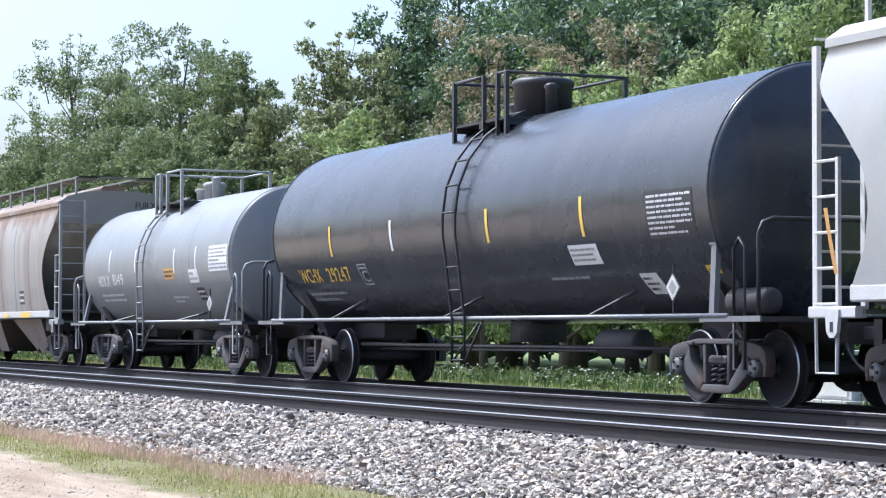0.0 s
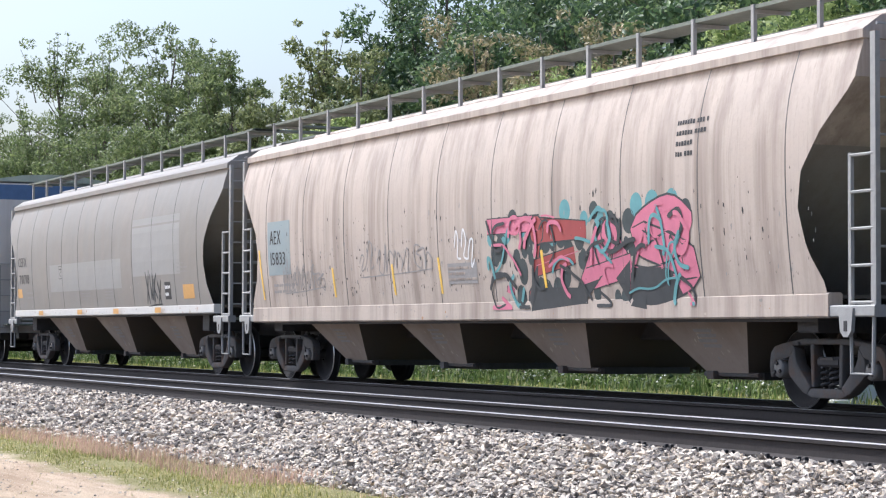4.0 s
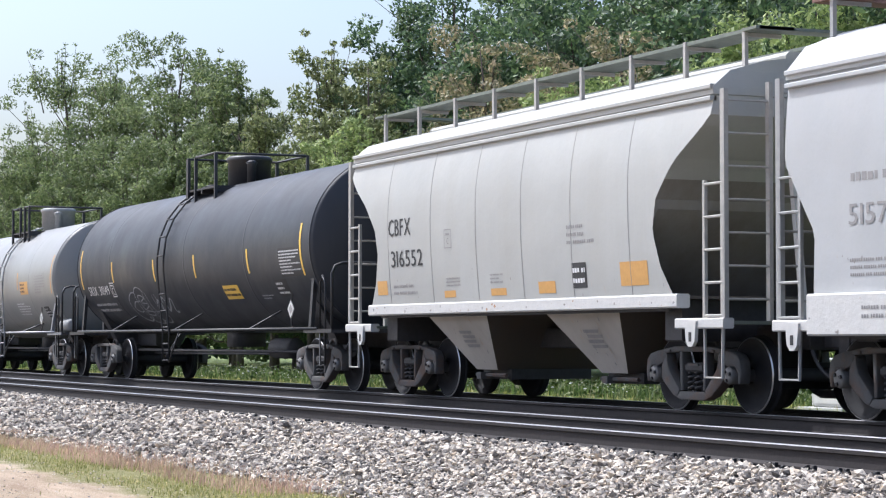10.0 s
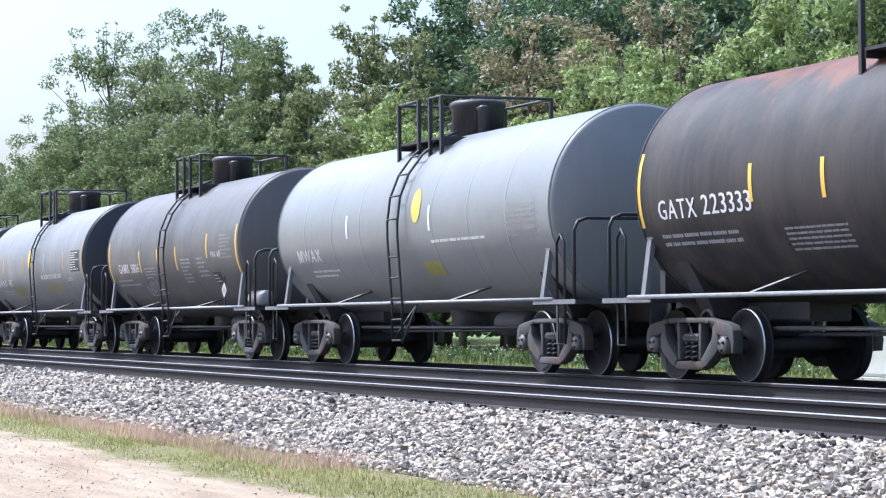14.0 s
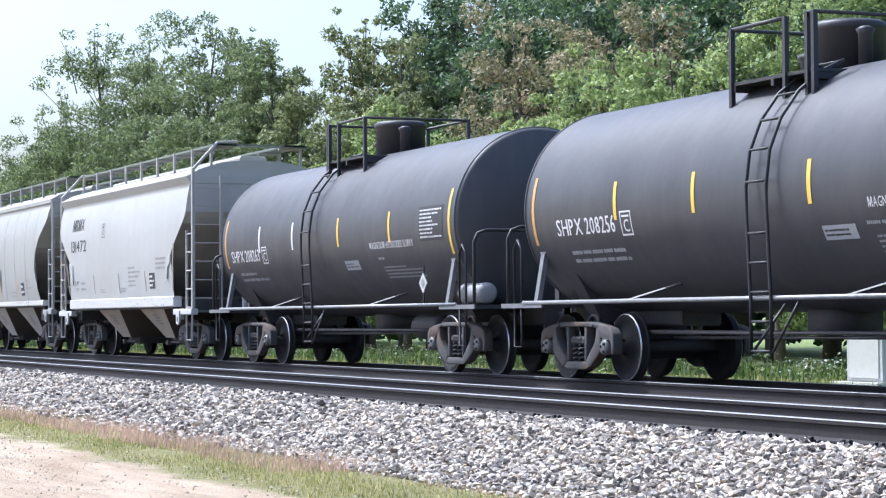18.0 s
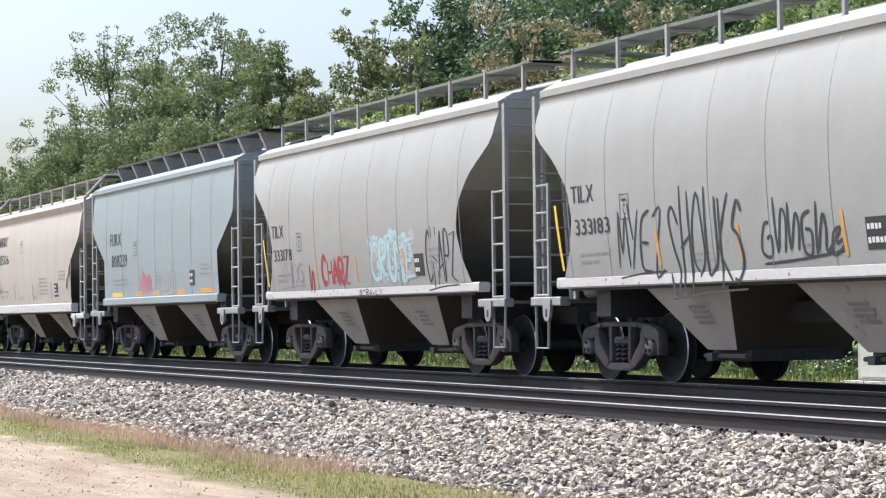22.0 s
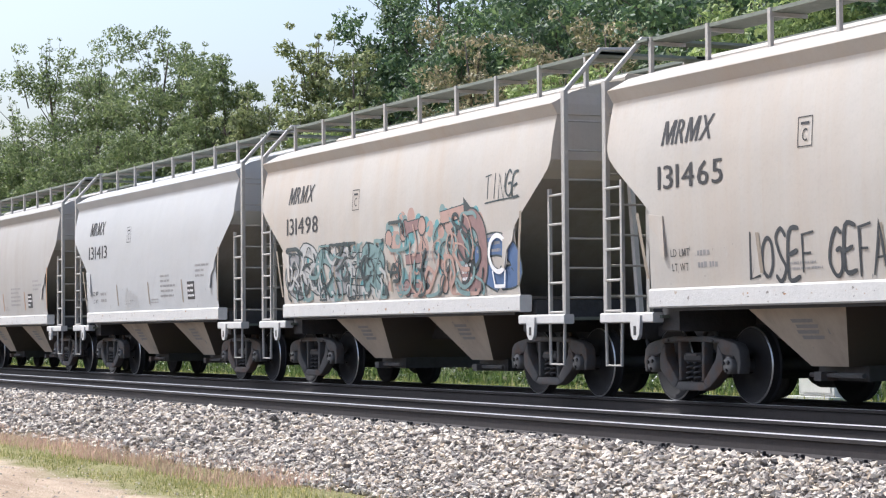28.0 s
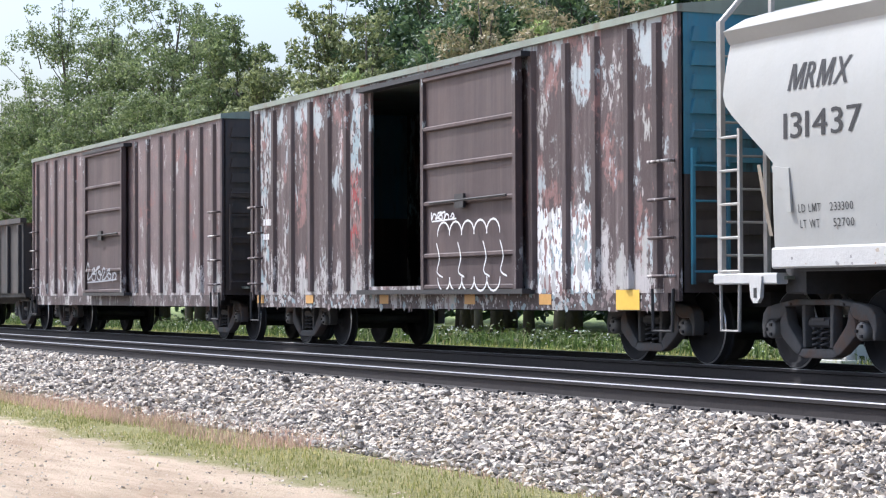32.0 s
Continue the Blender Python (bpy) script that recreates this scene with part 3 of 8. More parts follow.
def build_tree(x, y, top, spread, leaf, seed, leaves, size, label, low=0.22, tops=5, rising=0.0, lump=0.22):
    """A tapered trunk, limbs and a crown of separate leaves in clumps round the twig ends; rising limbs end in thin leafy spires."""
    rng = np.random.default_rng(seed)
    z0 = ground_height(x, y) - 0.1
    h = top - z0
    tree = tagged(new("tree"), label, "tree", "trees of the wood")
    tree.matrix_basis = pose(x, y, z0)
    wood = Mesh().use("bark", True)
    lean = rng.normal(0, 0.04, 2) * h
    trunk = [(lean[0] * t * t, lean[1] * t * t, h * 0.9 * t) for t in (0, 0.12, 0.3, 0.5, 0.7, 0.86, 1)]
    r0 = 0.016 * h
    wood.tube(trunk, [r0 * 1.3, r0, r0 * 0.8, r0 * 0.6, r0 * 0.4, r0 * 0.22, r0 * 0.08], 7)
    part("trunk", wood, tree)
    limbs = Mesh().use("bark", True)
    centres, radii = [], []
    n = int(14 + h * 1.3)
    for k in range(n):
        t = low + (0.93 - low) * (k + rng.uniform(0, 0.9)) / n
        base = Vector((lean[0] * t * t, lean[1] * t * t, h * 0.86 * t))
        a = k * 2.4 + rng.uniform(-0.6, 0.6)
        form = math.sin(math.pi * min(1.0, 0.14 + 0.80 * (t - low) / (1 - low))) ** 0.7
        reach = spread * form * rng.uniform(0.45, 1.2)
        rise = h * (rng.uniform(0.02, 0.12) + rising * rng.uniform(0.2, 1.0))
        tip = base + Vector((math.cos(a) * reach, math.sin(a) * reach, min(rise, h * 0.98 - base.z)))
        mid = base.lerp(tip, 0.5) + Vector((0, 0, -0.02 * h + rng.uniform(-0.2, 0.2)))
        limbs.tube([base, mid, tip], [r0 * 0.34 * (1.15 - t), r0 * 0.2 * (1.15 - t), 0.012], 5)
        for s in (0.5, 0.76, 1.0):
            centres.append(base.lerp(tip, s) + Vector(rng.normal(0, 0.09 * spread, 3)))
            radii.append(rng.uniform(0.55, 1.35) * lump * spread * (1.15 - 0.35 * s))
    for k in range(tops):
        a, u = k * 2.4 + rng.uniform(-0.4, 0.4), rng.uniform(0.0, 1.0) ** 0.7
        out, peak = spread * 0.95 * u, h * (1.0 - 0.44 * u ** 1.6) * rng.uniform(0.90, 1.0)
        c = Vector((lean[0] + math.cos(a) * out, lean[1] + math.sin(a) * out, peak))
        foot = Vector((lean[0] + math.cos(a) * out * 0.6, lean[1] + math.sin(a) * out * 0.6, peak - h * rng.uniform(0.14, 0.22)))
        limbs.tube([foot, c], [r0 * 0.12, 0.008], 4)
        for s in (0.0, 0.15, 0.32, 0.5, 0.72):
            centres.append(c.lerp(foot, s) + Vector(rng.normal(0, 0.10 * s + 0.03, 3)))
            radii.append((0.02 + 0.09 * s) * spread + 0.07)
    part("canopy_wood", limbs, tree)
    c, r = np.array([tuple(v) for v in centres]), np.array(radii)
    pick = rng.choice(len(c), leaves, p=r ** 2 / (r ** 2).sum())
    d = rng.normal(size=(leaves, 3))
    d /= np.linalg.norm(d, axis=1)[:, None]
    p = c[pick] + d * (r[pick] * rng.uniform(0.3, 1.1, leaves) ** 0.55)[:, None] * np.array([1, 1, 0.7])
    p[:, 2] = np.maximum(p[:, 2], 0.4)
    u = rng.normal(size=(leaves, 3))
    u /= np.linalg.norm(u, axis=1)[:, None]
    w = np.cross(u, d + 0.4 * rng.normal(size=(leaves, 3)) + np.array([0, 0, 0.5]))
    w /= np.linalg.norm(w, axis=1)[:, None] + 1e-6
    s = (size * rng.uniform(0.5, 1.3, leaves))[:, None]
    quad = np.stack([p - u * s, p + w * s * 0.45, p + u * s, p - w * s * 0.45 + 0.15 * s * d], 1)
    me = bpy.data.meshes.new("crown")
    me.from_pydata(quad.reshape(-1, 3).tolist(), [], np.arange(leaves * 4).reshape(-1, 4).tolist())
    me.materials.append(M[leaf])
    part("crown", me, tree)
    return tree


# leaf: label, leaves of a tall tree, leaf size, lowest limb, spires, rising limbs, clump size
SORTS = {
    "leaf_grey": ("grey-green tree with an airy uneven crown and twiggy top", 25000, 0.095, 0.08, 26, 0.10, 0.19),
    "leaf_oak": ("tall dark green broadleaf tree at the wood's edge", 16000, 0.125, 0.16, 8, 0.0, 0.22),
    "leaf_bright": ("young bright green tree in front of the wood", 11000, 0.10, 0.12, 9, 0.05, 0.21),
    "leaf_olive": ("slim olive green tree with an open crown", 12000, 0.105, 0.14, 16, 0.10, 0.19),
    "leaf_brown": ("half-bare browning tree in the wood", 9000, 0.10, 0.2, 6, 0.06, 0.20),
}


def build_wood():
    rows = {
        "leaf_grey": ((-98.8, 15, 15.9, 3.6), (-113.4, 15, 17.2, 4.1), (-105.6, 14.4, 15.0, 4.1), (-92.8, 15, 13.8, 3.4), (-86.4, 14.5, 12.5, 2.7), (-122.3, 15, 12.8, 4.1),
                      (-130, 14.5, 11.3, 3.9), (-139, 15, 11.4, 4.3), (-149, 15, 11.6, 4.8), (-164, 15, 12.4, 5.2), (-94.4, 12.5, 10.5, 3.2), (-101.2, 12.3, 10.7, 3.4),
                      (-108.5, 12.5, 11.0, 3.6), (-86.2, 12.4, 9.2, 2.7), (-115.2, 12.6, 10.4, 3.4), (-121.3, 12.5, 9.2, 3.4), (-80.2, 12.5, 8.0, 2.5), (-130.5, 12.6, 8.6, 3.4)),
        "leaf_olive": ((-80.6, 16.2, 13.6, 2.4), (-81.6, 14.4, 10.6, 2.4), (-77.6, 16.8, 12.6, 2.6), (-76.2, 14.2, 9.4, 2.3), (-84.5, 17, 10.2, 2.6)),
        "leaf_oak": ((-82.3, 20, 16.6, 3.3), (-79.3, 21.5, 17.2, 4.2), (-74.2, 21, 17.0, 4.4), (-72, 18.6, 13.2, 3.2), (-67.8, 20.4, 15.6, 4.2), (-64.6, 21.6, 16.0, 4.2),
                     (-60, 21, 15.2, 4.2), (-54, 20.4, 14.0, 4.0), (-47, 19.6, 13.6, 3.8), (-38, 19, 12.6, 3.8), (-31, 18, 12.0, 3.6),
                     (-145, 18.5, 11.2, 3.8), (-122, 18.4, 11.8, 3.8), (-111, 19, 12.0, 3.6), (-99, 18.6, 11.6, 3.4), (-90.5, 18.6, 10.2, 3.0), (-176, 18, 14.0, 4.4)),
        "leaf_brown": ((-66.4, 16.8, 11.8, 2.9), (-62.4, 17.6, 11.6, 2.6), (-69.4, 17, 10.2, 2.2), (-58.6, 17.4, 11.4, 2.6)),
        "leaf_bright": ((-72.9, 13.6, 9.0, 2.2), (-69.0, 13.4, 8.3, 2.2), (-65.4, 13.5, 7.7, 2.0), (-57.2, 14.4, 9.2, 2.4), (-61.2, 15.4, 9.6, 2.3), (-53.3, 15.2, 9.2, 2.6), (-51.4, 16.8, 10.4, 2.8),
                        (-47.6, 17.2, 10.6, 2.8), (-50.2, 13.4, 7.7, 2.2), (-45.2, 13.2, 7.6, 2.2), (-60.8, 13.5, 7.5, 2.1), (-42, 17.5, 11.0, 3.2), (-40.5, 13.0, 7.4, 2.1),
                        (-36, 13.2, 7.6, 2.1), (-30, 13.0, 7.4, 2.2)),
    }
    seed = 20
    for leaf, places in rows.items():
        label, count, size, low, tops, rising, lump = SORTS[leaf]
        for x, y, top, spread in places:
            seed += 1
            build_tree(x, y, top, spread, leaf, seed, count if top > 10.9 or leaf == "leaf_bright" else int(0.72 * count), size, label, low, tops, rising, lump)


build_wood()


def build_backwood():
    """The depth of the wood behind the first trees: leaf clumps on a long bank."""
    rng = np.random.default_rng(77)
    n = 46000
    xs = np.where(rng.random(n) < 0.6, rng.uniform(-120, -24, n), rng.uniform(-290, -120, n))
    ys = rng.uniform(22, 30, n)
    dip = np.clip((xs + 124) / 6, 0, 1) * np.clip((-94 - xs) / 6, 0, 1)
    top = 13.2 - 3.9 * dip + np.array([1.6 * noise.noise(Vector((p * 0.11, 3, q * 0.2))) for p, q in zip(xs, ys)])
    zs = -0.3 + top * rng.uniform(0.02, 1.0, n)
    scatter("wood_depth", OCT_V * np.array([1, 1, 0.35]), OCT_F, np.stack([xs, ys, zs], 1), rng.uniform(0.16, 0.38, n), [M["leaf_oak"]],
            "dense dark foliage deep in the wood", "woodland", rng, 1.0)


build_backwood()


def build_cabinet():
    """Pale utility box beyond the tracks."""
    c = tagged(new("utility_cabinet"), "pale grey utility box on a slab beyond the tracks", "utility box")
    c.matrix_basis = pose(-33.2, 8.0, -0.42)
    part("slab", Mesh().use("concrete").box(-0.75, 0.75, -0.75, 0.75, 0, 0.10), c)
    part("body", Mesh().use("concrete").box(-0.55, 0.55, -0.5, 0.5, 0.10, 0.92, 0.03), c)
    part("lid", Mesh().use("concrete").box(-0.6, 0.6, -0.55, 0.55, 0.92, 0.98, 0.02), c)
    part("door", Mesh().use("white_fitting").box(-0.45, 0.45, -0.52, -0.503, 0.17, 0.86), c)


build_cabinet()

# ---------------------------------------------------------------- lettering and decals


def load_glyphs():
    """The letters of the built-in font as flat outlines, one unit high."""
    chars = "ABCDEFGHIJKLMNOPQRSTUVWXYZ0123456789-/.&"
    made = {}
    for ch in chars:
        cu = bpy.data.curves.new("letter", "FONT")
        cu.body, cu.size, cu.resolution_u, cu.offset = ch, 1.0, 2, 0.0
        made[ch] = new("letter", cu)
    deps = bpy.context.evaluated_depsgraph_get()
    out = {}
    for ch, ob in made.items():
        me = bpy.data.meshes.new_from_object(ob.evaluated_get(deps))
        v = [tuple(p.co) for p in me.vertices]
        out[ch] = (v, [tuple(p.vertices) for p in me.polygons], min(p[0] for p in v), max(p[0] for p in v))
        bpy.data.meshes.remove(me)
        cu = ob.data
        bpy.data.objects.remove(ob)
        bpy.data.curves.remove(cu)
    return out


GLYPHS = load_glyphs()
GLYPHS["M"] = ([(0.0, 0.0), (0.11, 0.0), (0.11, 0.69), (0.0, 0.69), (0.61, 0.0), (0.72, 0.0), (0.72, 0.69), (0.61, 0.69),
                (0.11, 0.69), (0.17, 0.69), (0.36, 0.22), (0.36, 0.02), (0.31, 0.02), (0.11, 0.50), (0.55, 0.69), (0.61, 0.69), (0.61, 0.50), (0.41, 0.02)],
               [(0, 1, 2, 3), (4, 5, 6, 7), (8, 13, 12, 11, 10, 9), (10, 11, 17, 16, 15, 14)], 0.0, 0.72)


def flat_side(half):
    return lambda x, z, off: (x, -half - off, z)


def round_side(radius, middle):
    def at(x, z, off):
        a = max(-1.55, min(1.55, (z - middle) / radius))
        s = math.asin(max(-0.999, min(0.999, (z - middle) / radius)))
        return (x, -(radius + off) * math.cos(s), middle + (radius + off) * math.sin(s))
    return at


def lettering(mesh, surf, text, x0, x1, z0, z1, off=0.006, slant=0.0):
    """Writes text between x0 and x1, z0 and z1 on a side; tall letters are struck twice to embolden them."""
    fat = 0.05 * (z1 - z0)
    for k in ((-0.5, 0.5) if z1 - z0 > 0.15 else (0,)):
        strike(mesh, surf, text, x0 + k * fat, x1 + k * fat, z0, z1, off + 0.0006 * (k + 0.5), slant)


def strike(mesh, surf, text, x0, x1, z0, z1, off, slant):
    gap, blank = 0.13, 0.40
    width = sum(blank if ch == " " else GLYPHS[ch][3] - GLYPHS[ch][2] + gap for ch in text) - gap
    kx, kz, pen = (x1 - x0) / width, (z1 - z0) / 0.69, 0.0
    for ch in text:
        if ch == " ":
            pen += blank
            continue
        v, f, lo, hi = GLYPHS[ch]
        mesh.add([surf(x0 + kx * (pen + p[0] - lo) + slant * p[1], z0 + kz * p[1], off) for p in v], f)
        pen += hi - lo + gap


def patch(mesh, surf, x0, x1, z0, z1, off=0.004, nz=4, nx=1, lean=0.0):
    """A rectangle that hugs the side."""
    v = [surf(x0 + (x1 - x0) * i / nx + lean * j / nz, z0 + (z1 - z0) * j / nz, off) for i in range(nx + 1) for j in range(nz + 1)]
    k = nz + 1
    mesh.add(v, [(i * k + j, (i + 1) * k + j, (i + 1) * k + j + 1, i * k + j + 1) for i in range(nx) for j in range(nz)])


def ribbon(mesh, surf, pts, w, off):
    """A brush stroke along (x, z) points."""
    n = len(pts)
    v = []
    for i, (x, z) in enumerate(pts):
        a, b = pts[max(0, i - 1)], pts[min(n - 1, i + 1)]
        dx, dz = b[0] - a[0], b[1] - a[1]
        k = math.hypot(dx, dz) + 1e-6
        ww = w * (0.55 if i in (0, n - 1) else 1.0)
        lift = off + 0.000004 * i
        v += [surf(x - dz / k * ww, z + dx / k * ww, lift), surf(x + dz / k * ww, z - dx / k * ww, lift)]
    mesh.add(v, [(2 * i, 2 * i + 2, 2 * i + 3, 2 * i + 1) for i in range(n - 1)])


def curve(ctrl, n=7):
    """A smooth line through control points."""
    c = [ctrl[0], *ctrl, ctrl[-1]]
    out = []
    for i in range(1, len(c) - 2):
        for j in range(n):
            t = j / n
            out.append(tuple(0.5 * (2 * c[i][k] + (c[i + 1][k] - c[i - 1][k]) * t + (2 * c[i - 1][k] - 5 * c[i][k] + 4 * c[i + 1][k] - c[i + 2][k]) * t * t
                                    + (3 * c[i][k] - c[i - 1][k] - 3 * c[i + 1][k] + c[i + 2][k]) * t ** 3) for k in (0, 1)))
    return out + [ctrl[-1]]


def fine_print(mesh, surf, x0, x1, z0, z1, rows, rng, off=0.0035):
    """Lines of writing too small to read: bars broken into words."""
    h = (z1 - z0) / rows
    for r in range(rows):
        x, z = x0, z1 - (r + 1) * h
        end = x1 - (x1 - x0) * rng.choice((0, 0, 0.15, 0.4))
        size = 0.5 * h
        left = rng.randint(3, 7)
        while x < end - 0.02:
            w = min(end - x, size * rng.uniform(0.55, 0.9))
            low = z + h * rng.choice((0.27, 0.27, 0.30))
            patch(mesh, surf, x, x + w, low, low + h * rng.uniform(0.40, 0.46), off, 1)
            left -= 1
            x += w + size * 0.25
            if left <= 0:
                x += size * 0.6
                left = rng.randint(3, 7)


def scrawl(car, surf, x0, x1, z0, z1, ink, seed, letters=5, w=0.022, label="sprayed tag in loose strokes"):
    """A tag: tall looping strokes, no words."""
    rng = random.Random(seed)
    g = Mesh().use(ink)
    step, tall = (x1 - x0) / letters, z1 - z0
    line = []
    for k in range(letters):
        a, h = x0 + k * step, tall * rng.uniform(0.55, 1.0) * (1 - 0.25 * k / letters)
        lo = z0 + rng.uniform(0, 0.12) * tall
        if k and rng.random() < 0.35:
            ribbon(g, surf, curve(line, 5), w, 0.004 + 0.0002 * k)
            line = []
        turn = rng.choice((0, 1, 2))
        if turn == 0:
            line += [(a, lo + 0.5 * h), (a + 0.35 * step, lo + h), (a + 0.62 * step, lo + 0.7 * h), (a + 0.3 * step, lo + 0.08 * h), (a + 0.75 * step, lo + 0.15 * h)]
        elif turn == 1:
            line += [(a + 0.15 * step, lo + h), (a + 0.12 * step, lo), (a + 0.55 * step, lo + 0.75 * h), (a + 0.85 * step, lo + 0.55 * h), (a + 0.75 * step, lo)]
        else:
            line += [(a + 0.7 * step, lo + 0.85 * h), (a + 0.2 * step, lo + 0.75 * h), (a + 0.15 * step, lo + 0.2 * h), (a + 0.7 * step, lo + 0.05 * h), (a + 0.8 * step, lo + 0.5 * h), (a + 0.4 * step, lo + 0.5 * h)]
        line = line[:-5] + [(p + rng.uniform(-0.12, 0.12) * step, q + rng.uniform(-0.08, 0.08) * tall) for p, q in line[-5:]]
    if len(line) > 2:
        ribbon(g, surf, curve(line, 5), w, 0.004 + 0.0002 * letters)
    if letters > 3:
        ribbon(g, surf, curve([(x0 + 0.1 * step, z0 - 0.06 * tall), ((x0 + x1) / 2, z0 - 0.01 * tall), (x1, z0 + 0.08 * tall)]), 0.8 * w, 0.0035)
    return part("graffiti_tag", g, car, label)


# letters as brush strokes in a unit box: strokes split by "/", points by blanks
SCRIPT = {
    "A": "0,0 .3,.6 .5,1 .7,.6 1,0/.15,.3 .9,.36", "B": "0,0 .05,1 .6,1 .85,.75 .3,.52 .9,.35 .7,0 0,0", "C": ".95,.85 .5,1 .08,.7 .05,.3 .45,0 1,.12",
    "E": "1,1 .1,.98 .05,0 1,.02/.08,.5 .8,.54", "F": "1,1 .1,.96 .08,0/.08,.5 .75,.52", "G": ".95,.85 .5,1 .08,.7 .05,.3 .5,0 .95,.2 .9,.5 .5,.48",
    "H": ".05,1 .1,0/.9,1 .95,0/.05,.5 .95,.5", "I": ".5,1 .5,0", "J": ".8,1 .8,.2 .45,0 .05,.2", "K": ".08,1 .1,0/.95,1 .12,.48 1,0", "L": ".1,1 .08,0 .95,.05",
    "M": "0,0 .12,1 .5,.35 .88,1 1,0", "N": ".02,0 .1,1 .88,0 .98,1", "O": ".5,0 .06,.25 .06,.75 .5,1 .94,.75 .94,.25 .5,0", "P": ".08,0 .08,1 .8,.95 .85,.6 .1,.45",
    "R": ".05,0 .08,1 .8,.95 .8,.6 .12,.5 .98,0", "S": ".95,.85 .5,1 .08,.76 .5,.5 .92,.26 .5,0 .02,.14", "T": "0,.94 1,1/.5,.96 .48,0", "U": ".05,1 .1,.2 .5,0 .88,.2 .95,1",
    "W": "0,1 .2,0 .5,.6 .8,0 1,1", "X": "0,1 1,0/1,1 0,0", "Y": "0,1 .5,.5/1,1 .3,0", "Z": ".02,.96 .98,1 .06,.03 1,.02",
}


def strokes_of(ch):
    return [[tuple(float(q) for q in p.split(",")) for p in stroke.split()] for stroke in SCRIPT[ch].split("/")]


def tag(car, surf, word, x0, x1, z0, z1, ink, seed, w=0.022, label="sprayed tag in loose strokes", loose=0.06, lean=0.1, line=True):
    """A tag: one word in quick brush strokes."""
    rng = random.Random(seed)
    g = Mesh().use(ink)
    step, tall = (x1 - x0) / len(word), z1 - z0
    for k, ch in enumerate(word):
        if ch == " ":
            continue
        low, high = z0 + rng.uniform(-0.05, 0.1) * tall, z1 - rng.uniform(0.0, 0.2) * tall
        a = x0 + k * step
        for q, stroke in enumerate(strokes_of(ch)):
            pts = [(a + step * (0.86 * u + lean * v + rng.uniform(-loose, loose)), low + (high - low) * v + rng.uniform(-loose, loose) * tall) for u, v in stroke]
            ribbon(g, surf, curve(pts, 4) if ch in "BCEGOPRSUJ" or loose > 0.07 else pts, w * rng.uniform(0.85, 1.2), 0.004 + 0.0002 * (3 * k + q))
    if line:
        ribbon(g, surf, curve([(x0, z0 - 0.10 * tall), ((x0 + x1) / 2, z0 - 0.04 * tall), (x1, z0 - 0.02 * tall)]), 0.6 * w, 0.0035)
    return part("graffiti_tag", g, car, label)


